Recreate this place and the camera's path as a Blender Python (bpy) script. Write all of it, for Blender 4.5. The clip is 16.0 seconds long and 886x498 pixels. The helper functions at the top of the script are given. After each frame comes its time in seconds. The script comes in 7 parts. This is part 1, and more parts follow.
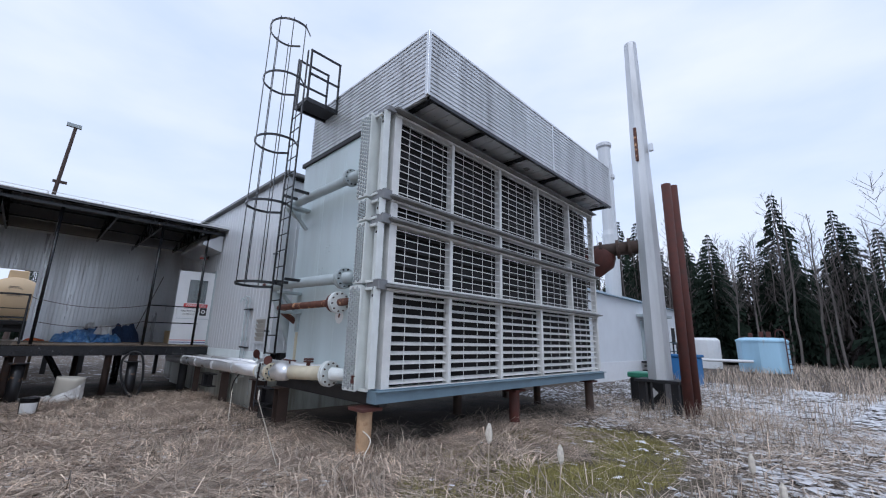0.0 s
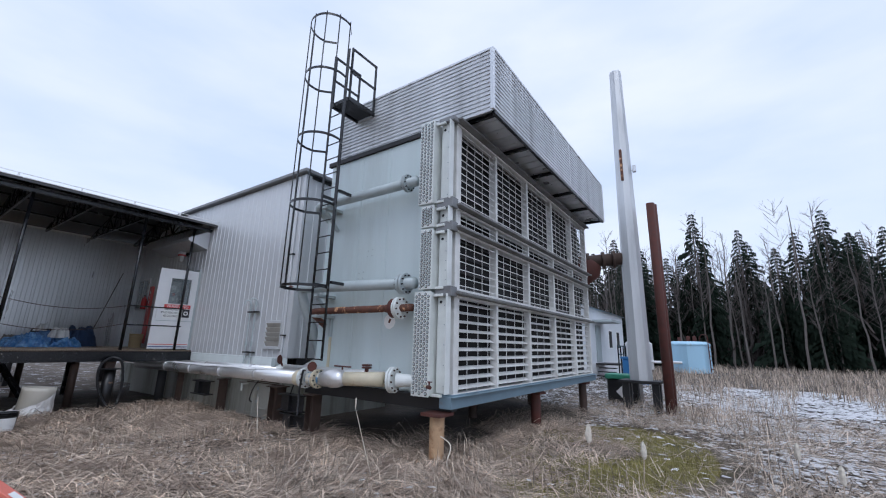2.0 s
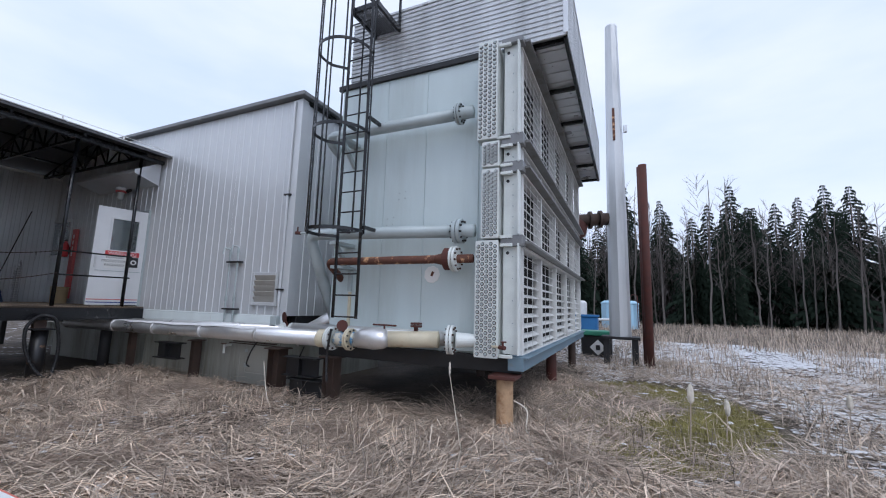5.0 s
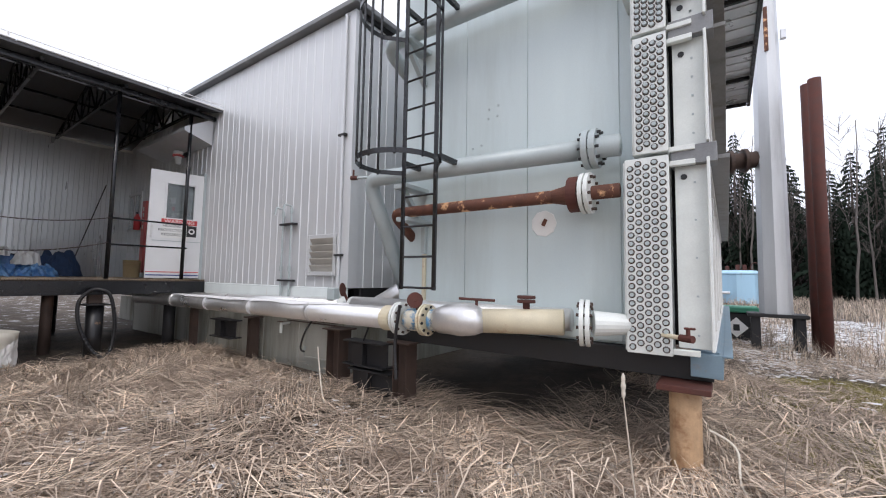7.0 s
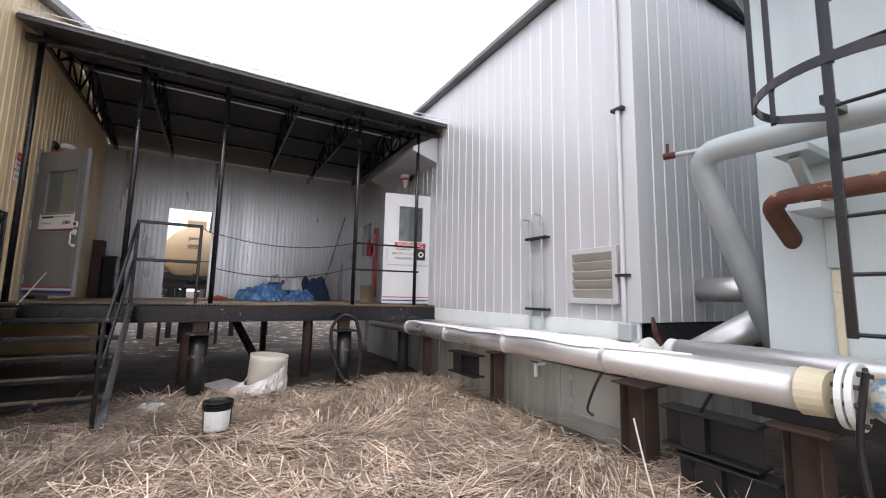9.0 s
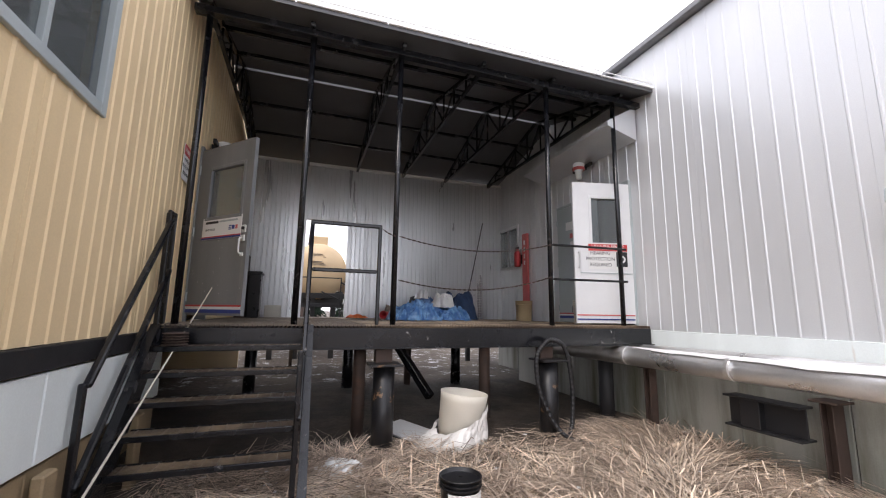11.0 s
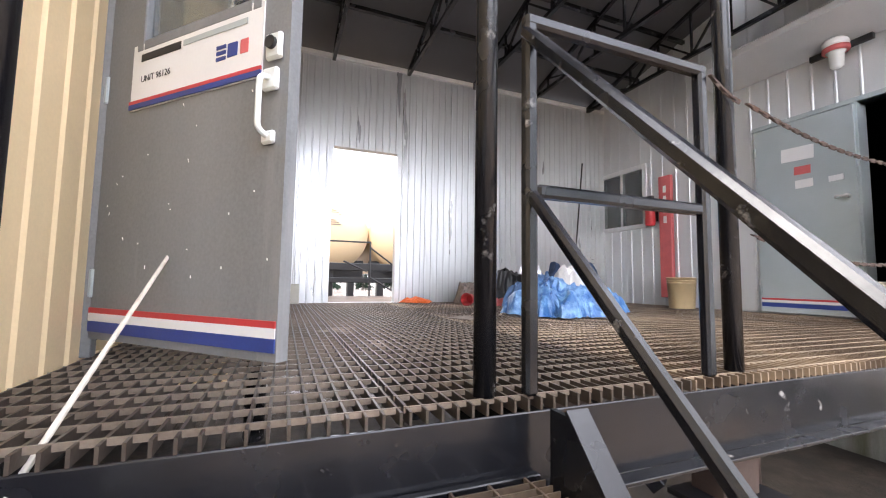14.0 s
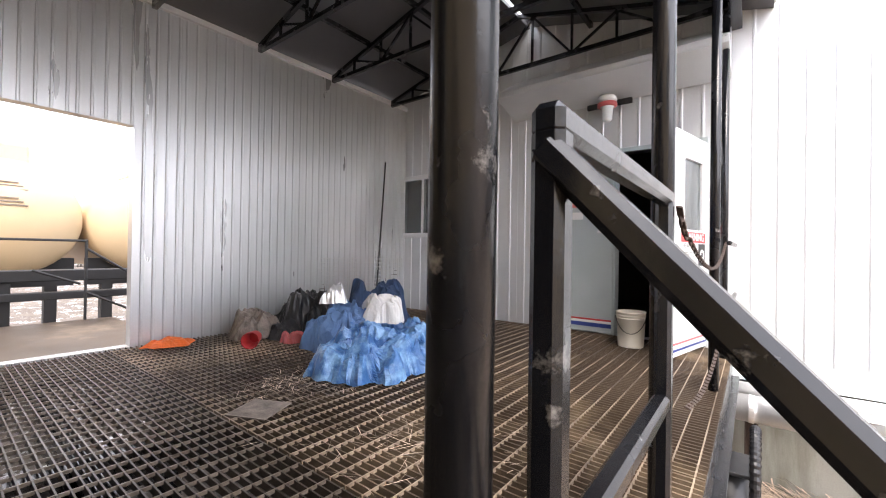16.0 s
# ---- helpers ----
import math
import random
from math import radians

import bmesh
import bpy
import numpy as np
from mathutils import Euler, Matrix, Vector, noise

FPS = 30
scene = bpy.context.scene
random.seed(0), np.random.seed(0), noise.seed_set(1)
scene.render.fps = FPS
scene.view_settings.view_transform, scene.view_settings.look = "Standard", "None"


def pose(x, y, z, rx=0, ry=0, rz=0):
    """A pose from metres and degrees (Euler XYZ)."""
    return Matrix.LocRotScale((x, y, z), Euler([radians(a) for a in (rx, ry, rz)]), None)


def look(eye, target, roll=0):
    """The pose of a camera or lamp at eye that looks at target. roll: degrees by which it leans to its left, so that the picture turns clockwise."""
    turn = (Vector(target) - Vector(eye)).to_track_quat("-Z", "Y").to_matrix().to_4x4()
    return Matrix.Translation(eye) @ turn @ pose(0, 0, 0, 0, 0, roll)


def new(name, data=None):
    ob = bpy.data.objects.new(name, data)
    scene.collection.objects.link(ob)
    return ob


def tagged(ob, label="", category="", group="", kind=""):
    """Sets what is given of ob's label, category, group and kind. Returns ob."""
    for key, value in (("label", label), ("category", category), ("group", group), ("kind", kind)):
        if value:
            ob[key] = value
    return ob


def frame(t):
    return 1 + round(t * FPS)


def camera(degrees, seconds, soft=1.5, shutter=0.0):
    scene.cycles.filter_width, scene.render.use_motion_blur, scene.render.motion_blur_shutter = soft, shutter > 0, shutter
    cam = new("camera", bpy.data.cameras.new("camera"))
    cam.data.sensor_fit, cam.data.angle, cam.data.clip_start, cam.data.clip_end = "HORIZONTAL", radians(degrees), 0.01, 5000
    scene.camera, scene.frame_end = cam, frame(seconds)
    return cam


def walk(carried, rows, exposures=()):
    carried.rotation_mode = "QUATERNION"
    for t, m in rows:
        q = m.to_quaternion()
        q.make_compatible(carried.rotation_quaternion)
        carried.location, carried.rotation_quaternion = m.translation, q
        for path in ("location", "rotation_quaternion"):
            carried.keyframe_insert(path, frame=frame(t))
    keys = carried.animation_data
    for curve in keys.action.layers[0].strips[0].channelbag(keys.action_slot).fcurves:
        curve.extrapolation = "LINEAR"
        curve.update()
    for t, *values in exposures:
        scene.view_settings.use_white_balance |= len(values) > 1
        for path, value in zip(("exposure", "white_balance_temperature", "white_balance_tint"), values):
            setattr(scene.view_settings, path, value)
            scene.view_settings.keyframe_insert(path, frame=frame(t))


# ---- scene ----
cam = camera(95.6, 16.0, soft=1.1)
METRES, EYE, TILT, LEAN, TURN = 15.5, 1.5, 0.0, 0.0, 44.5
ROWS = [
    (0.0, 0.0, 0.0, 0.0, -0.31, 12.84, -1.35),
    (0.5, -0.0343, -0.0054, 0.0012, -2.53, 13.0, -1.35),
    (1.0, -0.067, -0.0011, -0.0013, -4.81, 13.19, -1.35),
    (1.5, -0.0989, 0.0002, -0.0013, -7.28, 13.39, -1.35),
    (2.0, -0.1282, -0.0008, -0.0, -9.7, 13.42, -1.37),
    (2.5, -0.1581, 0.005, -0.0029, -12.07, 13.28, -1.35),
    (3.0, -0.1882, 0.0082, -0.0038, -14.42, 12.86, -1.34),
    (3.5, -0.2124, 0.0166, -0.0033, -16.97, 12.18, -1.3),
    (6.0, -0.2201, 0.144, -0.0093, -20.01, 5.38, -1.19),
    (6.5, -0.2133, 0.1762, -0.0115, -15.31, 4.4, -1.1),
    (7.0, -0.2134, 0.2082, -0.0116, -9.3, 4.1, -0.99),
    (7.5, -0.2216, 0.24, -0.009, -2.48, 4.54, -0.94),
    (8.0, -0.2343, 0.2692, -0.0083, 4.25, 5.5, -0.98),
    (8.5, -0.2585, 0.2902, -0.0087, 10.32, 6.31, -1.0),
    (9.0, -0.2893, 0.3042, -0.0084, 15.94, 6.72, -1.15),
    (9.5, -0.3214, 0.3177, -0.0058, 20.65, 6.72, -1.2),
    (10.0, -0.3597, 0.3272, -0.0062, 24.3, 6.85, -1.19),
    (12.5, -0.5366, 0.4236, -0.0155, 27.29, 9.95, -1.06),
    (13.0, -0.5675, 0.445, -0.0142, 27.07, 8.26, -1.0),
    (13.5, -0.5973, 0.4681, -0.006, 26.04, 6.12, -1.0),
    (14.0, -0.624, 0.488, 0.0011, 23.89, 4.44, -0.89),
    (14.5, -0.638, 0.5037, 0.0113, 19.9, 3.26, -0.88),
    (15.0, -0.6441, 0.5137, 0.0221, 13.57, 2.23, -0.97),
    (15.5, -0.6455, 0.5229, 0.0332, 2.71, 1.18, -0.89),
    (16.0, -0.6507, 0.5345, 0.0418, -6.85, 0.41, -0.89),
]
walk(cam, [(t, pose(0, 0, EYE, TILT, LEAN, TURN) @ pose(METRES * x, METRES * y, METRES * z, 90 + pitch, roll, yaw)) for t, x, y, z, yaw, pitch, roll in ROWS],
     exposures=[(0.0, 0.2, 5850, 10), (3.7, 0.2, 5850, 10), (6.0, 0.48, 6150, 11), (7.0, 0.75, 6700, 12), (9.0, 1.12, 6850, 14), (10.2, 1.28, 6900, 14), (12.5, 2.0, 6950, 14), (14.0, 3.12, 6800, 13), (14.7, 3.1, 6950, 13), (16.0, 2.82, 7050, 14)])

# ---- world and light ----
world = bpy.data.worlds.new("overcast_sky")
scene.world = world
world.use_nodes = True
wn, wl = world.node_tree.nodes, world.node_tree.links
wn.clear()
w_out = wn.new("ShaderNodeOutputWorld")
w_bg = wn.new("ShaderNodeBackground")
w_sky = wn.new("ShaderNodeTexSky")
w_sky.sky_type, w_sky.sun_disc = "NISHITA", False
w_sky.sun_elevation, w_sky.sun_rotation = radians(38), radians(150)
w_dim = wn.new("ShaderNodeVectorMath")
w_dim.operation = "SCALE"
w_dim.inputs["Scale"].default_value = 0.1
w_co = wn.new("ShaderNodeTexCoord")
w_map = wn.new("ShaderNodeMapping")
w_map.inputs["Scale"].default_value = (1.2, 1.2, 3.5)
w_noise = wn.new("ShaderNodeTexNoise")
w_noise.inputs["Scale"].default_value, w_noise.inputs["Detail"].default_value = 1.6, 5
w_ramp = wn.new("ShaderNodeValToRGB")
w_ramp.color_ramp.elements[0].position, w_ramp.color_ramp.elements[0].color = 0.34, (0.66, 0.735, 0.90, 1)
w_ramp.color_ramp.elements[1].position, w_ramp.color_ramp.elements[1].color = 0.68, (0.88, 0.89, 0.96, 1)
w_mix = wn.new("ShaderNodeMix")
w_mix.data_type = "RGBA"
w_mix.inputs[0].default_value = 0.88
wl.new(w_co.outputs["Generated"], w_map.inputs[0])
wl.new(w_map.outputs[0], w_noise.inputs["Vector"])
wl.new(w_noise.outputs[0], w_ramp.inputs[0])
wl.new(w_sky.outputs[0], w_dim.inputs[0])
wl.new(w_dim.outputs[0], w_mix.inputs[6])
wl.new(w_ramp.outputs[0], w_mix.inputs[7])
wl.new(w_mix.outputs[2], w_bg.inputs[0])
w_bg.inputs[1].default_value = 1.0
wl.new(w_bg.outputs[0], w_out.inputs[0])
sun = new("sun", bpy.data.lights.new("sun", "SUN"))
sun.data.energy, sun.data.angle, sun.data.color = 0.7, radians(30), (1, 0.97, 0.93)
sun.matrix_world = look((0, 0, 30), (-14, 16, 0))


# ---- materials ----
def material(name, color, rough=0.6, metal=0.0, spread=0.15, grain=8.0, bump=0.15, stain=None, stain_at=(0.55, 0.75), stain_scale=1.2,
             streak=False, fine=90.0, obj_var=0.0, island=0.0, spec=0.5):
    """A painted, worn or raw surface: base colour with coarse and fine variation, relief, and shaped stains."""
    m = bpy.data.materials.new(name)
    m.use_nodes = True
    n, l = m.node_tree.nodes, m.node_tree.links
    b = n["Principled BSDF"]
    co = n.new("ShaderNodeTexCoord")
    mp = n.new("ShaderNodeMapping")
    l.new(co.outputs["Object"], mp.inputs[0])
    if streak:
        mp.inputs["Scale"].default_value = (1, 1, 0.12)
    n1 = n.new("ShaderNodeTexNoise")
    n1.inputs["Scale"].default_value, n1.inputs["Detail"].default_value = grain, 6
    n2 = n.new("ShaderNodeTexNoise")
    n2.inputs["Scale"].default_value, n2.inputs["Detail"].default_value = fine, 3
    l.new(mp.outputs[0], n1.inputs["Vector"])
    l.new(co.outputs["Object"], n2.inputs["Vector"])
    add = n.new("ShaderNodeMath")
    add.operation = "MULTIPLY_ADD"
    add.inputs[1].default_value = 0.4
    l.new(n2.outputs[0], add.inputs[0])
    l.new(n1.outputs[0], add.inputs[2])
    rng = n.new("ShaderNodeMapRange")
    rng.inputs[1].default_value, rng.inputs[2].default_value = 0.4, 1.0
    rng.inputs[3].default_value, rng.inputs[4].default_value = 1 - spread, 1 + spread
    l.new(add.outputs[0], rng.inputs[0])
    hue = n.new("ShaderNodeHueSaturation")
    hue.inputs["Color"].default_value = (*color, 1)
    l.new(rng.outputs[0], hue.inputs["Value"])
    top = hue.outputs[0]
    if obj_var:
        oi = n.new("ShaderNodeObjectInfo")
        r2 = n.new("ShaderNodeMapRange")
        r2.inputs[3].default_value, r2.inputs[4].default_value = 1 - obj_var, 1 + obj_var
        l.new(oi.outputs["Random"], r2.inputs[0])
        h2 = n.new("ShaderNodeHueSaturation")
        l.new(top, h2.inputs["Color"])
        l.new(r2.outputs[0], h2.inputs["Value"])
        top = h2.outputs[0]
    if island:
        ge = n.new("ShaderNodeNewGeometry")
        r5 = n.new("ShaderNodeMapRange")
        r5.inputs[3].default_value, r5.inputs[4].default_value = 1 - island, 1 + island
        l.new(ge.outputs["Random Per Island"], r5.inputs[0])
        h5 = n.new("ShaderNodeHueSaturation")
        l.new(top, h5.inputs["Color"])
        l.new(r5.outputs[0], h5.inputs["Value"])
        top = h5.outputs[0]
    b.inputs["Specular IOR Level"].default_value = spec
    if stain:
        n3 = n.new("ShaderNodeTexNoise")
        n3.inputs["Scale"].default_value, n3.inputs["Detail"].default_value = stain_scale, 9
        n3.inputs["Roughness"].default_value = 0.65
        l.new(mp.outputs[0], n3.inputs["Vector"])
        r3 = n.new("ShaderNodeMapRange")
        r3.inputs[1].default_value, r3.inputs[2].default_value = stain_at
        l.new(n3.outputs[0], r3.inputs[0])
        mx = n.new("ShaderNodeMix")
        mx.data_type = "RGBA"
        l.new(r3.outputs[0], mx.inputs[0])
        l.new(top, mx.inputs[6])
        mx.inputs[7].default_value = (*stain, 1)
        top = mx.outputs[2]
        if metal > 0:
            r4 = n.new("ShaderNodeMapRange")
            r4.inputs[3].default_value, r4.inputs[4].default_value = metal, metal * 0.3
            l.new(r3.outputs[0], r4.inputs[0])
            l.new(r4.outputs[0], b.inputs["Metallic"])
    l.new(top, b.inputs["Base Color"])
    rr = n.new("ShaderNodeMapRange")
    rr.inputs[1].default_value, rr.inputs[2].default_value = 0.3, 0.9
    rr.inputs[3].default_value, rr.inputs[4].default_value = max(0.03, rough - 0.1), min(1, rough + 0.12)
    l.new(n1.outputs[0], rr.inputs[0])
    l.new(rr.outputs[0], b.inputs["Roughness"])
    if not (stain and metal > 0):
        b.inputs["Metallic"].default_value = metal
    if bump:
        bp = n.new("ShaderNodeBump")
        bp.inputs["Strength"].default_value, bp.inputs["Distance"].default_value = bump, 0.01
        l.new(add.outputs[0], bp.inputs["Height"])
        l.new(bp.outputs[0], b.inputs["Normal"])
    return m


M_GALV = material("galvanised_sheet", (0.70, 0.715, 0.73), 0.35, 0.58, 0.08, 3.0, 0.04, stain=(0.58, 0.58, 0.58), stain_at=(0.5, 0.9), stain_scale=2.5, streak=True)
M_GREYWALL = material("grey_painted_sheet", (0.64, 0.655, 0.67), 0.40, 0.25, 0.08, 2.0, 0.05, stain=(0.42, 0.42, 0.42), stain_at=(0.6, 0.95), streak=True)
M_HOOD = material("ribbed_hood_sheet", (0.60, 0.615, 0.63), 0.42, 0.3, 0.2, 3.0, 0.08, stain=(0.30, 0.31, 0.32), stain_at=(0.52, 0.8), stain_scale=2.2, streak=True)
M_TAN = material("tan_painted_sheet", (0.80, 0.62, 0.375), 0.5, 0.0, 0.10, 2.5, 0.05, stain=(0.62, 0.47, 0.27), stain_at=(0.58, 0.9), streak=True)
M_COOLER = material("mint_grey_paint", (0.57, 0.65, 0.66), 0.45, 0.05, 0.08, 2.0, 0.06, stain=(0.40, 0.45, 0.44), stain_at=(0.5, 0.85), streak=True)
M_HEADER = material("pale_header_paint", (0.70, 0.73, 0.71), 0.5, 0.05, 0.12, 4.0, 0.1, stain=(0.33, 0.24, 0.16), stain_at=(0.66, 0.82), stain_scale=2.5)
M_LOUVRE = material("weathered_louvre_paint", (0.70, 0.70, 0.68), 0.5, 0.05, 0.14, 5.0, 0.1, stain=(0.33, 0.30, 0.27), stain_at=(0.6, 0.85), stain_scale=3)
M_GUTTER = material("weathered_gutter_steel", (0.20, 0.20, 0.195), 0.5, 0.2, 0.3, 5.0, 0.1, stain=(0.10, 0.08, 0.06), stain_at=(0.5, 0.75), stain_scale=3)
M_BLACK = material("black_painted_steel", (0.0085, 0.009, 0.0115), 0.26, 0.0, 0.35, 6.0, 0.08, stain=(0.24, 0.23, 0.22), stain_at=(0.645, 0.72), stain_scale=10, spec=0.5)
M_BLACKPILE = material("black_pile_paint", (0.012, 0.012, 0.014), 0.4, 0.0, 0.3, 6.0, 0.1, stain=(0.30, 0.17, 0.09), stain_at=(0.63, 0.68), stain_scale=3.5)
M_DARKSTEEL = material("dark_primer_steel", (0.016, 0.016, 0.018), 0.6, 0.0, 0.3, 6.0, 0.2, stain=(0.06, 0.035, 0.025), stain_at=(0.62, 0.8), stain_scale=4)
# Darker copies of grating and rods dim the tan-wall side by colour.
M_GRATEDARK = material("dimmed_steel_grating", (0.07, 0.054, 0.043), 0.45, 0.3, 0.35, 2.0, 0.15, stain=(0.24, 0.18, 0.12), stain_at=(0.62, 0.76), stain_scale=1.1)
M_RODDARK = material("dimmed_cross_rods", (0.20, 0.16, 0.125), 0.45, 0.3, 0.4, 2.0, 0.1, stain=(0.45, 0.38, 0.30), stain_at=(0.60, 0.72), stain_scale=1.4)
M_GRATE = material("worn_steel_grating", (0.11, 0.08, 0.058), 0.45, 0.3, 0.35, 2.0, 0.15, stain=(0.36, 0.27, 0.18), stain_at=(0.52, 0.72), stain_scale=1.1)
M_GRATEROD = material("bright_tan_cross_rods", (0.46, 0.36, 0.26), 0.45, 0.3, 0.35, 2.0, 0.1, stain=(0.07, 0.05, 0.04), stain_at=(0.42, 0.62), stain_scale=0.9)
M_RUST = material("red_brown_rust", (0.085, 0.026, 0.019), 0.8, 0.0, 0.3, 7.0, 0.3, stain=(0.07, 0.03, 0.025), stain_at=(0.5, 0.75), stain_scale=3)
M_RUSTPIPE = material("flaking_rusted_pipe", (0.11, 0.042, 0.026), 0.8, 0.0, 0.35, 9.0, 0.5, stain=(0.66, 0.38, 0.20), stain_at=(0.56, 0.62), stain_scale=6)
M_PILE = material("tan_rusty_pile", (0.44, 0.29, 0.17), 0.75, 0.0, 0.25, 8.0, 0.25, stain=(0.20, 0.085, 0.035), stain_at=(0.5, 0.68), stain_scale=5)
M_BROWNSTEEL = material("brown_steel_support", (0.06, 0.038, 0.03), 0.75, 0.0, 0.3, 6.0, 0.25, stain=(0.10, 0.05, 0.032), stain_at=(0.55, 0.75), stain_scale=3)
M_PIPE = material("painted_grey_pipe", (0.42, 0.475, 0.485), 0.42, 0.1, 0.12, 4.0, 0.08, stain=(0.32, 0.30, 0.27), stain_at=(0.66, 0.85), stain_scale=3)
M_CLAD = material("aluminium_pipe_cladding", (0.72, 0.72, 0.72), 0.36, 0.75, 0.14, 3.0, 0.12, stain=(0.5, 0.5, 0.5), stain_at=(0.5, 0.8), stain_scale=3)
M_WHITE = material("white_door_paint", (0.74, 0.75, 0.76), 0.45, 0.0, 0.05, 4.0, 0.05, stain=(0.52, 0.5, 0.47), stain_at=(0.66, 0.9), stain_scale=3)
M_GREYDOOR = material("dark_grey_door_paint", (0.20, 0.205, 0.212), 0.48, 0.1, 0.28, 2.2, 0.08, stain=(0.36, 0.355, 0.35), stain_at=(0.58, 0.8), stain_scale=2.6, streak=True)
M_GREYDOOR2 = material("pale_grey_green_door_paint", (0.40, 0.45, 0.46), 0.5, 0.0, 0.08, 3.0, 0.05)
M_RED = material("red_paint", (0.55, 0.045, 0.05), 0.5, 0.0, 0.15, 6.0, 0.05)
M_PINKRED = material("faded_red_paint", (0.60, 0.13, 0.13), 0.5, 0.0, 0.15, 6.0, 0.05)
M_BLUE = material("navy_stripe_paint", (0.03, 0.055, 0.24), 0.5, 0.0, 0.15, 6.0, 0.05)
M_BLUEBEAM = material("faded_blue_beam_paint", (0.16, 0.235, 0.29), 0.55, 0.0, 0.15, 4.0, 0.1, stain=(0.22, 0.16, 0.11), stain_at=(0.64, 0.8), stain_scale=3)
M_SIGN = material("white_sign_face", (0.78, 0.78, 0.77), 0.4, 0.0, 0.04, 4.0, 0.0)
M_INK = material("black_ink", (0.015, 0.015, 0.017), 0.5, 0.0, 0.05, 4.0, 0.0)
# Near-black that stands in for the darkness of unlit rooms and recesses.
M_DARK = material("shade_black", (0.010, 0.010, 0.011), 0.8, 0.0, 0.2, 2.0, 0.0)
M_ROOFIN = material("roof_lining_sheet", (0.10, 0.10, 0.105), 0.5, 0.2, 0.15, 2.0, 0.05)
M_SKIRT = material("dirty_skirting_sheet", (0.40, 0.41, 0.38), 0.42, 0.35, 0.2, 2.5, 0.25, stain=(0.11, 0.105, 0.055), stain_at=(0.48, 0.68), stain_scale=1.5, streak=True)
M_PALE = material("pale_blue_skid_paint", (0.78, 0.84, 0.84), 0.5, 0.0, 0.1, 3.0, 0.05, stain=(0.42, 0.24, 0.10), stain_at=(0.66, 0.8), stain_scale=2, streak=True)
M_SNOW = material("old_snow", (0.74, 0.735, 0.745), 0.75, 0.0, 0.06, 5.0, 0.4)
M_PLASTIC = material("off_white_plastic", (0.64, 0.60, 0.52), 0.45, 0.0, 0.08, 4.0, 0.05, stain=(0.42, 0.36, 0.27), stain_at=(0.62, 0.85), stain_scale=4)
M_SACK = material("white_woven_sack", (0.76, 0.74, 0.71), 0.5, 0.0, 0.1, 9.0, 0.4, stain=(0.40, 0.36, 0.33), stain_at=(0.60, 0.7), stain_scale=5)
M_YPLASTIC = material("yellowed_plastic", (0.62, 0.47, 0.27), 0.5, 0.0, 0.1, 5.0, 0.05)
M_BLACKPL = material("black_plastic", (0.012, 0.012, 0.014), 0.35, 0.0, 0.2, 5.0, 0.05)
M_TARP = material("blue_tarpaulin", (0.045, 0.15, 0.37), 0.4, 0.0, 0.25, 6.0, 0.15, stain=(0.22, 0.42, 0.66), stain_at=(0.45, 0.62), stain_scale=7)
M_BLUECLOTH = material("faded_blue_cloth", (0.10, 0.19, 0.36), 0.8, 0.0, 0.2, 8.0, 0.2)
M_DENIM = material("dark_blue_cloth", (0.025, 0.05, 0.11), 0.85, 0.0, 0.3, 12.0, 0.3)
M_RAG = material("dirty_rag_cloth", (0.24, 0.20, 0.17), 0.9, 0.0, 0.5, 14.0, 0.4)
M_ORANGE = material("orange_plastic", (0.85, 0.16, 0.03), 0.5, 0.0, 0.15, 8.0, 0.1)
M_TANK = material("beige_tank_paint", (0.60, 0.45, 0.28), 0.5, 0.0, 0.07, 2.0, 0.05)
M_WOOD = material("weathered_wood", (0.30, 0.22, 0.13), 0.8, 0.0, 0.25, 6.0, 0.25)
M_GLASSBEAD = material("lamp_glass", (0.72, 0.74, 0.74), 0.15, 0.0, 0.05, 5.0, 0.0)
M_BARK = material("grey_brown_bark", (0.10, 0.085, 0.072), 0.9, 0.0, 0.3, 5.0, 0.4)
M_BIRCH = material("pale_bark", (0.13, 0.115, 0.105), 0.85, 0.0, 0.3, 4.0, 0.3)
M_SPRUCE = material("spruce_needles", (0.022, 0.033, 0.024), 0.95, 0.0, 0.4, 0.9, 0.0, obj_var=0.3, spec=0.05)
M_VENT = material("dusty_grey_slats", (0.42, 0.40, 0.36), 0.6, 0.0, 0.15, 4.0, 0.05)
M_TWIG = material("bare_twigs", (0.10, 0.085, 0.08), 0.9, 0.0, 0.3, 1.0, 0.0, obj_var=0.25)
M_STRAW = material("dry_straw", (0.58, 0.465, 0.365), 0.75, 0.0, 0.25, 1.3, 0.0, stain=(0.26, 0.19, 0.145), stain_at=(0.42, 0.70), stain_scale=1.6, island=0.92)
M_STALK = material("pale_dead_stalks", (0.44, 0.36, 0.29), 0.85, 0.0, 0.3, 0.8, 0.0, island=0.75)
M_GREEN = material("mossy_green_grass", (0.32, 0.28, 0.10), 0.85, 0.0, 0.35, 2.0, 0.0)
M_BLUETANK = material("light_blue_tank_paint", (0.38, 0.60, 0.76), 0.5, 0.0, 0.12, 1.5, 0.05, stain=(0.30, 0.13, 0.07), stain_at=(0.62, 0.76), stain_scale=1.2, streak=True)
M_BINBLUE = material("blue_plastic_bin", (0.03, 0.15, 0.36), 0.5, 0.0, 0.1, 3.0, 0.05)
M_GREENLID = material("green_lid", (0.05, 0.27, 0.17), 0.5, 0.0, 0.1, 3.0, 0.05)
M_ROPE = material("pale_rope", (0.62, 0.57, 0.49), 0.85, 0.0, 0.2, 30.0, 0.3)
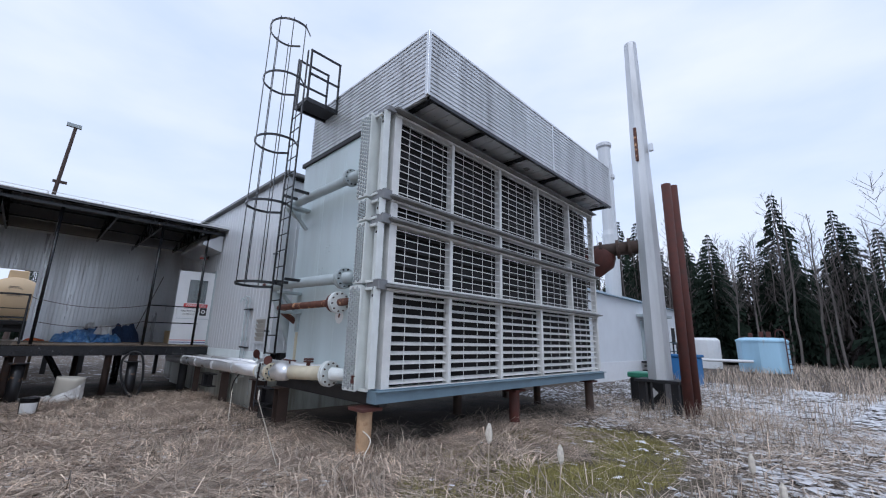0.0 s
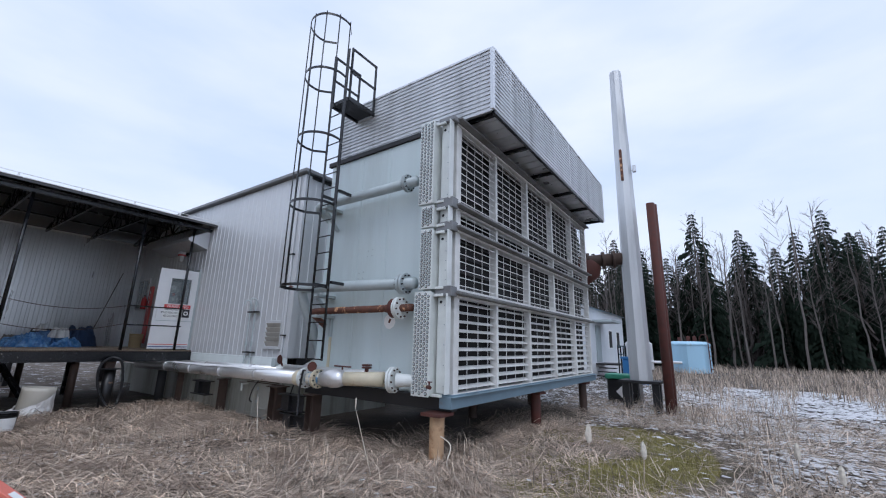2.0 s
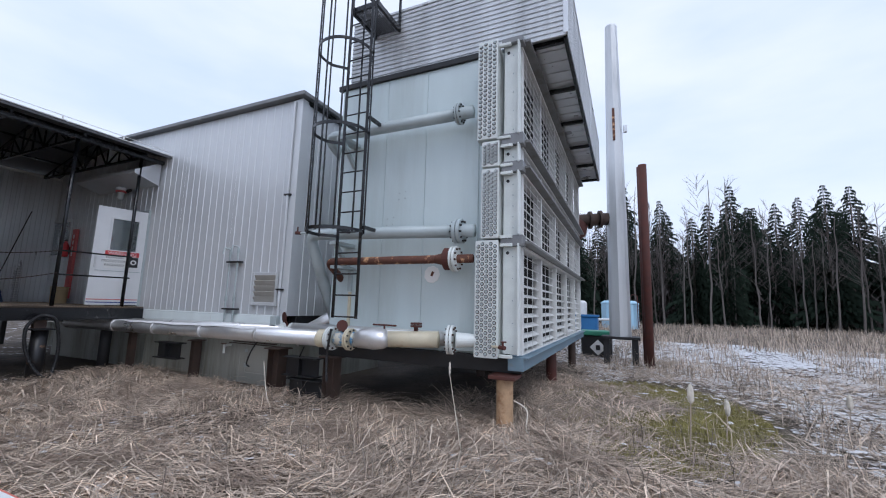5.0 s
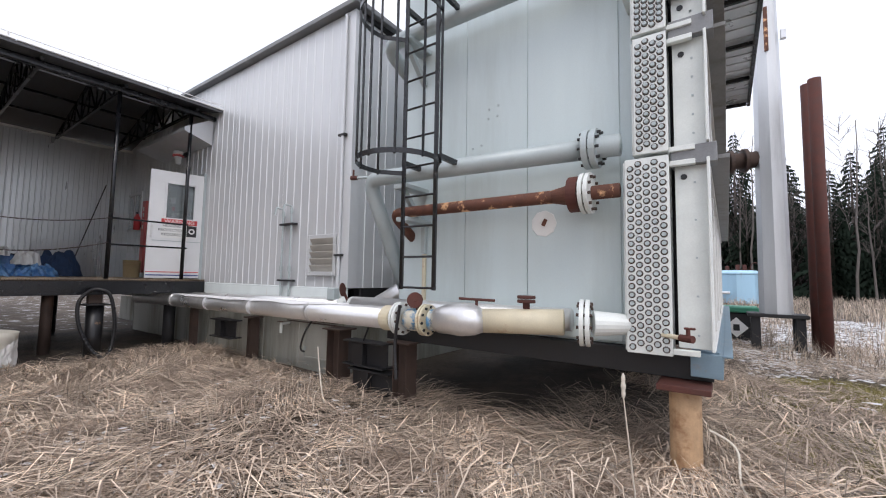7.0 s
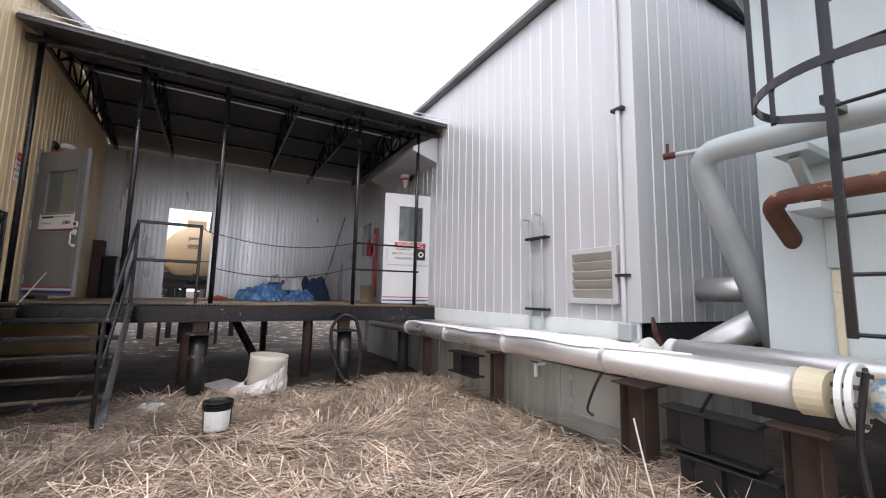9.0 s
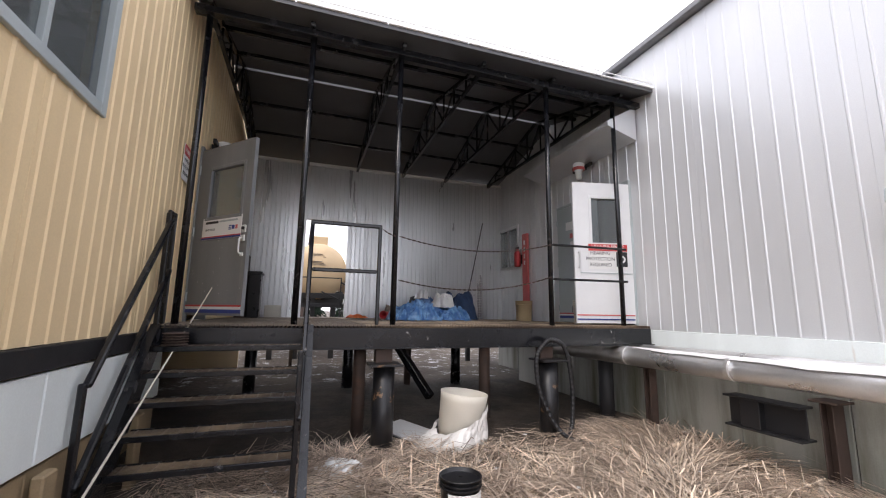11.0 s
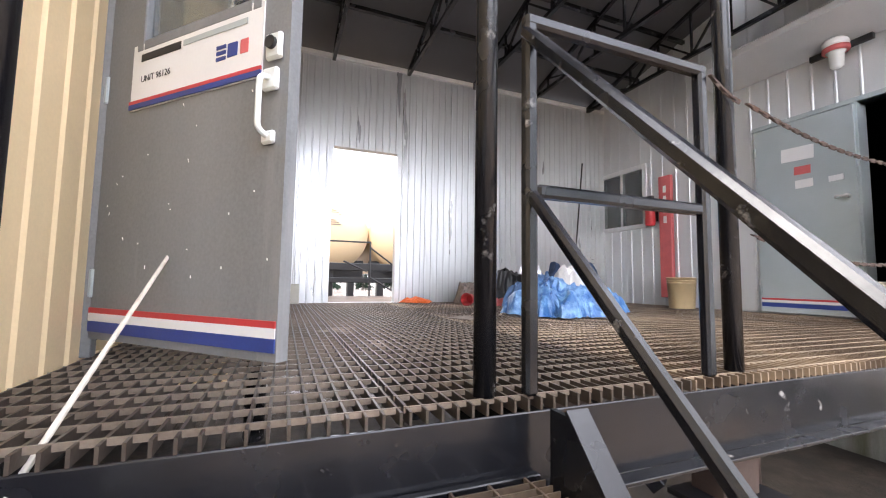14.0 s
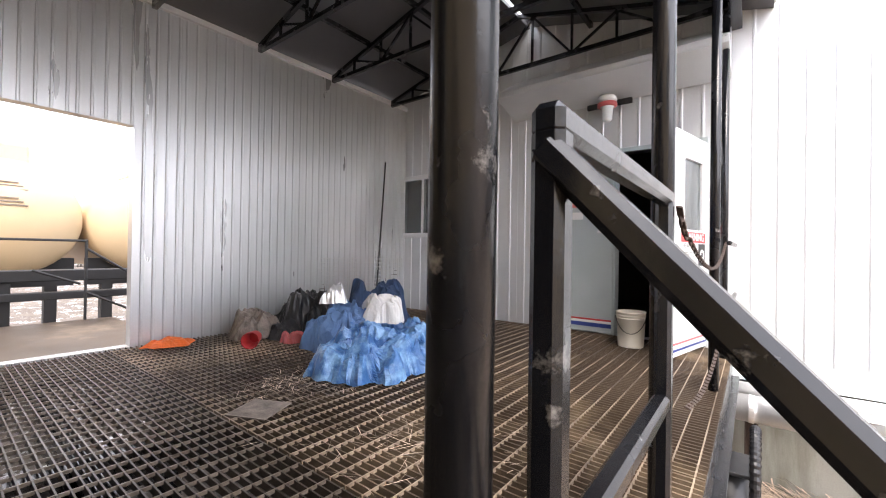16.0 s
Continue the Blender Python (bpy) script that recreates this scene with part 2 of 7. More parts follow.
M_LADDER = material("red_orange_fibreglass", (0.66, 0.17, 0.12), 0.5, 0.0, 0.12, 5.0, 0.08)
M_VALVEBLUE = material("blue_valve_paint", (0.09, 0.22, 0.36), 0.5, 0.1, 0.25, 8.0, 0.15, stain=(0.55, 0.52, 0.43), stain_at=(0.45, 0.55), stain_scale=9)
M_CREAM = material("cream_pipe_paint", (0.60, 0.54, 0.40), 0.5, 0.0, 0.15, 5.0, 0.1, stain=(0.35, 0.18, 0.08), stain_at=(0.62, 0.75), stain_scale=5)


def glass_material(name, tint=(0.5, 0.55, 0.56)):
    m = bpy.data.materials.new(name)
    m.use_nodes = True
    b = m.node_tree.nodes["Principled BSDF"]
    b.inputs["Base Color"].default_value = (*tint, 1)
    b.inputs["Roughness"].default_value = 0.04
    b.inputs["Transmission Weight"].default_value = 0.85
    b.inputs["IOR"].default_value = 1.45
    return m


M_GLASS = glass_material("window_glass")


def ground_material():
    m = bpy.data.materials.new("frozen_grass_ground")
    m.use_nodes = True
    n, l = m.node_tree.nodes, m.node_tree.links
    b = n["Principled BSDF"]
    co = n.new("ShaderNodeTexCoord")

    def noise_of(scale, detail=6, rough=0.6):
        t = n.new("ShaderNodeTexNoise")
        t.inputs["Scale"].default_value, t.inputs["Detail"].default_value, t.inputs["Roughness"].default_value = scale, detail, rough
        l.new(co.outputs["Object"], t.inputs["Vector"])
        return t.outputs[0]

    def ramp(src, a, bb):
        r = n.new("ShaderNodeMapRange")
        r.inputs[1].default_value, r.inputs[2].default_value = a, bb
        l.new(src, r.inputs[0])
        return r.outputs[0]

    def mix(f, a, c):
        x = n.new("ShaderNodeMix")
        x.data_type = "RGBA"
        l.new(f, x.inputs[0])
        for k, v in ((6, a), (7, c)):
            if isinstance(v, tuple):
                x.inputs[k].default_value = (*v, 1)
            else:
                l.new(v, x.inputs[k])
        return x.outputs[2]

    def mul(a, c):
        x = n.new("ShaderNodeMath")
        x.operation = "MULTIPLY"
        l.new(a, x.inputs[0])
        l.new(c, x.inputs[1])
        return x.outputs[0]

    base = mix(ramp(noise_of(9), 0.35, 0.7), (0.035, 0.026, 0.02), (0.12, 0.09, 0.066))
    base = mix(ramp(noise_of(0.7), 0.4, 0.65), base, (0.11, 0.085, 0.062))
    att = n.new("ShaderNodeAttribute")
    att.attribute_name = "cover"
    sep = n.new("ShaderNodeSeparateColor")
    l.new(att.outputs["Color"], sep.inputs[0])
    moss = mul(sep.outputs[1], ramp(noise_of(2.2), 0.38, 0.62))
    base = mix(moss, base, (0.19, 0.175, 0.05))
    snow = mul(sep.outputs[0], ramp(noise_of(2.6, 12, 0.78), 0.555, 0.615))
    base = mix(snow, base, (0.72, 0.715, 0.73))
    # Bare soil under cooler and deck, its colour darkened for their shade.
    bare_shaded = mul(sep.outputs[2], ramp(noise_of(1.5), 0.3, 0.6))
    base = mix(bare_shaded, base, (0.035, 0.027, 0.021))
    l.new(base, b.inputs["Base Color"])
    b.inputs["Roughness"].default_value = 0.9
    bp = n.new("ShaderNodeBump")
    bp.inputs["Strength"].default_value, bp.inputs["Distance"].default_value = 0.7, 0.06
    l.new(noise_of(14, 8, 0.7), bp.inputs["Height"])
    l.new(bp.outputs[0], b.inputs["Normal"])
    return m


M_GROUND = ground_material()


# ---- building helpers ----
def mesh_of(name, bm, mat):
    me = bpy.data.meshes.new(name)
    bmesh.ops.recalc_face_normals(bm, faces=bm.faces)
    bm.to_mesh(me)
    bm.free()
    if mat:
        me.materials.append(mat)
    return me


def solid(name, bm, mat, label="", category="", group="", kind=""):
    """A top-level thing or piece of the setting that is one mesh."""
    return tagged(new(name, mesh_of(name, bm, mat)), label, category, group, kind)


def thing(name, at, label, category, group="", kind=""):
    """An empty at the base of a thing."""
    e = new(name)
    e.location = at
    e.empty_display_size = 0.1
    return tagged(e, label, category, group, kind)


def origin_of(ob):
    v = Vector(ob.location)
    return v + origin_of(ob.parent) if ob.parent and not ob.data else v


def part(name, bm, mat, parent, label="", smooth=False):
    """One mesh object, in world coordinates, under a thing or a part."""
    me = mesh_of(name, bm, mat)
    if smooth:
        for p in me.polygons:
            p.use_smooth = True
    ob = new(name, me)
    ob.parent = parent
    if parent.type == "EMPTY":
        ob.matrix_parent_inverse = Matrix.Translation(parent.location).inverted()
    return tagged(ob, label)


def shared(name, me, parent, m):
    """A piece on shared mesh data under a parent that stands at the origin or is an empty."""
    ob = new(name, me)
    ob.parent = parent
    if parent.type == "EMPTY":
        ob.matrix_parent_inverse = Matrix.Translation(parent.location).inverted()
    ob.matrix_basis = m
    return ob


def box(bm, x0, x1, y0, y1, z0, z1, bevel=0.0):
    r = bmesh.ops.create_cube(bm, size=1)
    vs = r["verts"]
    for v in vs:
        v.co = ((x0 + x1) / 2 + v.co.x * (x1 - x0), (y0 + y1) / 2 + v.co.y * (y1 - y0), (z0 + z1) / 2 + v.co.z * (z1 - z0))
    if bevel:
        es = list({e for v in vs for e in v.link_edges})
        bmesh.ops.bevel(bm, geom=es, offset=bevel, segments=1, affect="EDGES", clamp_overlap=True)
    return bm


def turned_box(bm, m, sx, sy, sz, bevel=0.0):
    """A box of that size, centred at the pose m."""
    vs = bmesh.ops.create_cube(bm, size=1, matrix=m @ Matrix.Diagonal((sx, sy, sz, 1)))["verts"]
    if bevel:
        bmesh.ops.bevel(bm, geom=list({e for v in vs for e in v.link_edges}), offset=bevel, segments=1, affect="EDGES", clamp_overlap=True)
    return bm


def rod(bm, a, b, r, r2=None, segs=10):
    a, b = Vector(a), Vector(b)
    d = b - a
    m = Matrix.Translation((a + b) / 2) @ d.to_track_quat("Z", "Y").to_matrix().to_4x4()
    bmesh.ops.create_cone(bm, cap_ends=True, segments=segs, radius1=r, radius2=r if r2 is None else r2, depth=d.length, matrix=m)
    return bm


def bar(bm, a, b, w, h, bevel=0.004):
    """A square bar from a to b."""
    a, b = Vector(a), Vector(b)
    d = b - a
    up = "Y" if abs(d.normalized().z) > 0.95 else "X"
    q = d.to_track_quat("Z", "Y").to_matrix().to_4x4()
    return turned_box(bm, Matrix.Translation((a + b) / 2) @ q, w, h, d.length, bevel)


def sweep(bm, pts, r, segs=12):
    """A round tube along a polyline with rounded bends already in the points."""
    pts = [Vector(p) for p in pts]
    rings = []
    ref = Vector((0, 0, 1)) if abs((pts[1] - pts[0]).normalized().z) < 0.9 else Vector((1, 0, 0))
    for i, p in enumerate(pts):
        t = (pts[min(i + 1, len(pts) - 1)] - pts[max(i - 1, 0)]).normalized()
        s = t.cross(ref)
        if s.length < 1e-4:
            s = t.orthogonal()
        s.normalize()
        u = s.cross(t).normalized()
        ref = u
        rad = r[i] if isinstance(r, (list, tuple)) else r
        rings.append([bm.verts.new(p + rad * (math.cos(a) * s + math.sin(a) * u)) for a in (2 * math.pi * k / segs for k in range(segs))])
    for a, b in zip(rings, rings[1:]):
        for k in range(segs):
            bm.faces.new((a[k], a[(k + 1) % segs], b[(k + 1) % segs], b[k]))
    bm.faces.new(rings[0][::-1])
    bm.faces.new(rings[-1])
    return bm


def bend(pts, radius, n=5):
    """The polyline with its corners rounded."""
    pts = [Vector(p) for p in pts]
    out = [pts[0]]
    for a, b, c in zip(pts, pts[1:], pts[2:]):
        u, v = (a - b).normalized(), (c - b).normalized()
        p, q = b + u * radius, b + v * radius
        for i in range(n + 1):
            t = i / n
            out.append((1 - t) ** 2 * p + 2 * t * (1 - t) * b + t * t * q)
    out.append(pts[-1])
    return out


def lathe(bm, at, profile, segs=24, axis=(0, 0, 1)):
    """A turned shape: profile of (radius, height) along the axis from at."""
    q = Vector(axis).to_track_quat("Z", "Y").to_matrix().to_4x4()
    m = Matrix.Translation(at) @ q
    rings = [[bm.verts.new(m @ Vector((r * math.cos(2 * math.pi * k / segs), r * math.sin(2 * math.pi * k / segs), h))) for k in range(segs)] for r, h in profile]
    for a, b in zip(rings, rings[1:]):
        for k in range(segs):
            bm.faces.new((a[k], a[(k + 1) % segs], b[(k + 1) % segs], b[k]))
    bm.faces.new(rings[0][::-1])
    bm.faces.new(rings[-1])
    return bm


def writing(name, body, size, m, mat, parent, align="CENTER"):
    """Flat letters with a little depth, in the built-in font, as a mesh."""
    cu = bpy.data.curves.new(name, "FONT")
    cu.body, cu.size, cu.extrude, cu.align_x, cu.align_y = body, size, 0.0006, align, "CENTER"
    tmp = new(name, cu)
    dep = bpy.context.evaluated_depsgraph_get()
    me = bpy.data.meshes.new_from_object(tmp.evaluated_get(dep))
    bpy.data.objects.remove(tmp)
    me.materials.clear()
    me.materials.append(mat)
    me.transform(m)
    ob = new(name, me)
    ob.parent = parent
    if parent.type == "EMPTY":
        ob.matrix_parent_inverse = Matrix.Translation(parent.location).inverted()
    return ob


def cladding(name, origin, along, normal, length, z_top, openings, mat, kind="structure", pitch=0.2, rib=0.045, proud=0.022, sheet=0.8, thick=0.12, label="", back=None):
    """A wall of thickness with openings (u0, u1, z0, z1), faced with ribbed sheets. origin is its foot; z_top a number or a function of u."""
    o, u, nn = Vector(origin), Vector(along), Vector(normal)
    top = z_top if callable(z_top) else (lambda a: z_top)
    z0 = o.z

    def quad_box(bm, a0, a1, za, zb0, zb1, d0, d1):
        vs = []
        for d in (d0, d1):
            for a, z in ((a0, za), (a1, za), (a1, zb1), (a0, zb0)):
                p = o + u * a + nn * d
                vs.append(bm.verts.new((p.x, p.y, z)))
        for f in ((0, 1, 2, 3), (7, 6, 5, 4), (0, 4, 5, 1), (1, 5, 6, 2), (2, 6, 7, 3), (3, 7, 4, 0)):
            bm.faces.new([vs[i] for i in f])

    def spans(a0, a1):
        """Stretches of height that are free of openings between a0 and a1."""
        mid = (a0 + a1) / 2
        cuts = sorted((c[2], c[3]) for c in openings if c[0] < mid < c[1])
        lo, out = z0, []
        for c0, c1 in cuts:
            if c0 > lo + 0.005:
                out.append((lo, c0, c0))
            lo = c1
        out.append((lo, top(a0), top(a1)))
        return out

    wall = bmesh.new()
    marks = sorted({0.0, length, *[c for op in openings for c in op[:2] if 0 < c < length]})
    if callable(z_top):
        marks = sorted({*marks, *[length * i / 24 for i in range(25)]})
    for a0, a1 in zip(marks, marks[1:]):
        for za, zb0, zb1 in spans(a0, a1):
            quad_box(wall, a0, a1, za, zb0, zb1, -thick, 0)
    ob = tagged(new(name, mesh_of(name, wall, back or mat)), label, "wall", kind=kind)
    n_sheet = max(1, round(length / sheet))
    for i in range(n_sheet):
        s0, s1 = length * i / n_sheet, length * (i + 1) / n_sheet
        bm = bmesh.new()
        ms = sorted({s0 + 0.0004, s1 - 0.0004, *[c for op in openings for c in op[:2] if s0 < c < s1]})
        if callable(z_top):
            ms = sorted({*ms, *[s0 + 0.0004 + (s1 - s0 - 0.0008) * k / 4 for k in range(5)]})
        for a0, a1 in zip(ms, ms[1:]):
            for za, zb0, zb1 in spans(a0, a1):
                quad_box(bm, a0, a1, za, zb0, zb1, 0.001, 0.006 + 0.001 * (i % 2))
        a = s0 + pitch / 2
        while a < s1:
            for za, zb0, zb1 in spans(a - rib / 2, a + rib / 2):
                vs = []
                for z_lo in (True, False):
                    for da, d in ((-rib, 0.005), (-rib / 2.4, proud), (rib / 2.4, proud), (rib, 0.005)):
                        p = o + u * (a + da * 0.6) + nn * d
                        vs.append(bm.verts.new((p.x, p.y, za if z_lo else (zb0 + zb1) / 2)))
                for f in ((0, 1, 5, 4), (1, 2, 6, 5), (2, 3, 7, 6), (4, 5, 6, 7), (3, 2, 1, 0)):
                    bm.faces.new([vs[j] for j in f])
            a += pitch
        part("cladding_sheet", bm, mat, ob)
    return ob


# ---- ground ----
def ground_z(x, y):
    z = -0.1 - 0.16 * min(1, max(0, (y - 5) / 7)) * min(1, max(0, (x + 8) / 3))
    return z + 0.035 * noise.noise((x * 0.5, y * 0.5, 0)) + 0.02 * noise.noise((x * 1.7, y * 1.7, 3))


def smooth_step(a, b, v):
    t = min(1, max(0, (v - a) / (b - a)))
    return t * t * (3 - 2 * t)


def build_ground():
    xs = [-3000, -900, -300, -120, -60, -40, -30] + [-26 + 0.3 * i for i in range(134)] + [16, 19, 24, 32, 45, 70, 120, 300, 900, 3000]
    ys = [-3000, -900, -300, -100, -40, -22, -14, -9] + [-6 + 0.3 * i for i in range(94)] + [24, 27, 31, 36, 42, 50, 65, 90, 150, 400, 1000, 3000]
    verts, cover = [], []
    for y in ys:
        for x in xs:
            near = abs(x + 6) < 40 and abs(y - 10) < 40
            verts.append((x, y, ground_z(x, y) if near else -0.2))
            path = smooth_step(2.4, 0.3, abs(x - 0.2 - 0.10 * (y - 8))) * smooth_step(1, 6, y)
            field = smooth_step(9, 13, y) * smooth_step(-9, -6, x) * 0.93
            front = smooth_step(-1.5, 0.0, x) * 0.72 + smooth_step(-3.5, -1.0, y) * smooth_step(2.6, 1.2, y) * smooth_step(-8, -6, x) * 0.80
            behind = smooth_step(-16.5, -18.5, x)
            snow = max(path, field, min(0.92, front), behind, 0.70 * smooth_step(-12, -9, x) * smooth_step(2.2, 0.5, y))
            moss = smooth_step(2.0, 0.7, math.hypot((x + 3.2) / 1.05, (y - 5.8) / 1.9))
            # Mask: bare soil with painted shade beneath the cooler and the deck.
            bare_shaded = max(smooth_step(-5.0, -5.6, x) * smooth_step(3.2, 4.0, y) * smooth_step(-8.8, -8.0, x) * smooth_step(11.5, 10.5, y),
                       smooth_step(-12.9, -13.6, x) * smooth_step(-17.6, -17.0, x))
            snow *= 1 - bare_shaded
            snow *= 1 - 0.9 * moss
            cover.append((snow, moss * (1 - snow * 0.5), bare_shaded, 1))
    w = len(xs)
    faces = [(j * w + i, j * w + i + 1, (j + 1) * w + i + 1, (j + 1) * w + i) for j in range(len(ys) - 1) for i in range(w - 1)]
    me = bpy.data.meshes.new("ground")
    me.from_pydata(verts, [], faces)
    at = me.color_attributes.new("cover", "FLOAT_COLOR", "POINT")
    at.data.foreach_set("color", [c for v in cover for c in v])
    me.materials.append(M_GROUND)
    for p in me.polygons:
        p.use_smooth = True
    return tagged(new("ground", me), "frozen ground with matted dead grass and patchy snow", "ground", kind="structure")


build_ground()

# ---- porch: walls, deck, roof ----
DECK, FRONT, BACK, RIGHT, LEFT = 1.2, -13.15, -17.7, 3.85, -2.1

cladding("wall_porch_back", (BACK, LEFT, 1.12), (0, 1, 0), (1, 0, 0), RIGHT - LEFT, 4.56, [(1.27, 2.16, 1.2, 3.31)], M_GALV, pitch=0.098, rib=0.024, proud=0.015, sheet=0.88, label="ribbed galvanised porch wall with a doorless opening")
bm = bmesh.new()
box(bm, BACK + 0.002, BACK + 0.05, LEFT + 0.02, RIGHT - 0.02, 4.52, 4.58, 0.004)
solid("trim_porch_top", bm, M_SIGN, "white trim strip along the top of the porch wall", "trim", kind="structure")

# grey building: long front, return wall, roof edge
cladding("wall_grey_front", (-20.5, RIGHT, 1.15), (1, 0, 0), (0, -1, 0), 11.5, 5.26,
         [(2.75, 3.67, 2.42, 3.36), (6.20, 7.10, 1.2, 3.34)], M_GREYWALL, pitch=0.2, rib=0.03, proud=0.016, label="light grey ribbed steel wall of a building")
cladding("wall_grey_end", (-9.0, RIGHT, 1.15), (0, 1, 0), (1, 0, 0), 10.0, 5.26, [], M_GREYWALL, pitch=0.2, rib=0.03, proud=0.016, label="light grey ribbed steel end wall")
bm = bmesh.new()
# Room surfaces are near-black, so the darkness inside lies in the colour.
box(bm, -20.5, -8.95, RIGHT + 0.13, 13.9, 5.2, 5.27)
solid("ceiling_grey_building", bm, M_DARK, "roof slab of the grey building, near-black to read unlit", "roof", kind="structure")
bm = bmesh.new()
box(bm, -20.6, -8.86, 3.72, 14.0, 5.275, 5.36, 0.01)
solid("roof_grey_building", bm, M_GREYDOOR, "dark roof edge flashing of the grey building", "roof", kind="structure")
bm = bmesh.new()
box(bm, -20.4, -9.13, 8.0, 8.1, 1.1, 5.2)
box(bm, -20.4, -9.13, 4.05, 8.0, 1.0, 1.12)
solid("wall_grey_inside", bm, M_DARK, "interior wall and floor painted near-black for an unlit room", "wall", kind="structure")
bm = bmesh.new()
box(bm, -9.16, -8.96, 3.815, 3.835, 1.15, 5.25, 0.004)
box(bm, -8.985, -8.965, 3.83, 4.0, 1.15, 5.25, 0.004)
solid("trim_corner", bm, M_GREYWALL, "folded grey corner flashing", "trim", kind="structure")
bm = bmesh.new()
box(bm, -20.4, -9.0, 3.83, 3.87, 0.93, 1.148, 0.004)
solid("trim_pale_band", bm, M_PALE, "pale blue painted skid band under the grey wall", "trim", kind="structure")
bm = bmesh.new()
box(bm, -20.4, -9.03, 3.9, 4.1, 0.72, 0.93, 0.01)
box(bm, -9.2, -9.0, 4.1, 13.8, 0.72, 1.14, 0.01)
solid("trim_skid_beam", bm, M_DARKSTEEL, "dark steel skid beam under the grey building", "beam", kind="structure")
skirt = thing("wall_skirting", (-10.5, 3.88, -0.1), "stained grey sheet skirting round the building base", "skirting", kind="structure")
for k in range(9):
    x0 = -9.1 - k * 0.98
    bm = bmesh.new()
    box(bm, x0 - 0.97, x0, 3.86 + 0.004 * (k % 2), 3.885 + 0.004 * (k % 2), -0.16 if k < 8 else 0.1, 0.72 - 0.01 * (k % 3), 0.004)
    part("panel", bm, M_SKIRT, skirt)
bm = bmesh.new()
box(bm, -9.1, -9.07, 3.89, 7, -0.16, 0.72, 0.004)
part("panel", bm, M_SKIRT, skirt)

# tan building with its gable towards the yard
cladding("wall_tan_front", (-19.0, LEFT, 1.14), (1, 0, 0), (0, 1, 0), 9.4, lambda a: min(5.1 + 0.335 * (5.7 - a), 6.1),
         [(3.83, 4.83, 1.2, 3.28), (7.3, 8.55, 2.6, 3.64)], M_TAN, pitch=0.16, rib=0.04, proud=0.015, label="tan ribbed steel gable wall")
bm = bmesh.new()
box(bm, -19.0, -9.6, -8.1, -8.0, -0.1, 3.9)
box(bm, -9.7, -9.6, -8.0, -2.23, -0.1, 3.75)
box(bm, -19.1, -19.0, -8.0, -2.1, -0.1, 5.9)
solid("wall_tan_rear", bm, M_TAN, "plain tan walls of the tan building", "wall", kind="structure")
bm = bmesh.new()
# Floor and partition near-black in place of an unlit room.
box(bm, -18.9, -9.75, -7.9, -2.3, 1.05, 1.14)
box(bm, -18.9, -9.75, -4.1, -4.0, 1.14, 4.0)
solid("floor_tan_inside", bm, M_DARK, "interior floor and partition painted near-black for an unlit room", "floor", kind="structure")
bm = bmesh.new()
for x0, x1, za, zb in ((-16.3, -9.3, 6.12, 3.775), (-19.2, -16.3, 5.2, 6.12)):
    vs = [bm.verts.new((x, y, z + d)) for d in (0.0, 0.1) for x, y, z in ((x0, -8.2, za), (x1, -8.2, zb), (x1, -1.92, zb), (x0, -1.92, za))]
    for f in ((3, 2, 1, 0), (4, 5, 6, 7), (0, 1, 5, 4), (1, 2, 6, 5), (2, 3, 7, 6), (3, 0, 4, 7)):
        bm.faces.new([vs[i] for i in f])
solid("roof_tan_building", bm, M_GREYDOOR, "dark roof with overhanging rake on the tan building", "roof", kind="structure")
bm = bmesh.new()
box(bm, -18.9, -9.7, -2.13, -2.06, 1.0, 1.135, 0.006)
solid("trim_tan_skid", bm, M_DARKSTEEL, "black steel channel under the tan wall", "beam", kind="structure")
tskirt = thing("wall_tan_skirting", (-11, -2.1, 0.3), "pale blue rust-streaked skid panels under the tan wall", "skirting", kind="structure")
for k in range(4):
    x1 = -12.55 + k * 0.98
    bm = bmesh.new()
    box(bm, x1 - 0.975, x1, -2.12, -2.075 + 0.003 * (k % 2), 0.5, 0.985, 0.006)
    part("panel", bm, M_PALE, tskirt)
    bm = bmesh.new()
    box(bm, x1 - 0.975, x1, -2.14, -2.1, 0.46 - 0.3, 0.47, 0.006)
    part("panel", bm, M_WOOD, tskirt)
bm = bmesh.new()
for x in (-12.9, -11.6, -10.4):
    box(bm, x - 0.07, x + 0.07, -2.06, -1.96 - 0.04, -0.2, 0.46, 0.01)
solid("trim_wood_prop", bm, M_WOOD, "wooden props under the tan building skid", "post", kind="structure")

# deck: channel beams, grating panels
bm = bmesh.new()
box(bm, FRONT - 0.012, FRONT, LEFT + 0.02, RIGHT - 0.03, 0.955, 1.165, 0.003)
box(bm, FRONT, FRONT + 0.055, -0.70, RIGHT - 0.03, 0.945, 0.957, 0.002)
box(bm, FRONT - 0.075, FRONT - 0.012, LEFT + 0.02, RIGHT - 0.03, 0.945, 0.957, 0.002)
for y in (LEFT + 0.1, -0.7, 0.7, 2.2, RIGHT - 0.1):
    box(bm, BACK + 0.02, FRONT - 0.013, y - 0.04, y + 0.04, 0.98, 1.155, 0.004)
box(bm, BACK + 0.02, BACK + 0.1, LEFT + 0.02, RIGHT - 0.03, 0.96, 1.155, 0.004)
box(bm, -15.5, -15.4, LEFT + 0.02, RIGHT - 0.03, 0.96, 1.15, 0.004)
solid("deck_frame", bm, M_BLACK, "black painted steel channel frame of the deck", "deck frame", kind="structure")
deck = thing("floor_deck", (-15.4, 0.9, 1.16), "worn rust-brown steel bar grating deck", "floor", kind="structure")
PANEL = (RIGHT - 0.03 - (LEFT + 0.02)) / 6
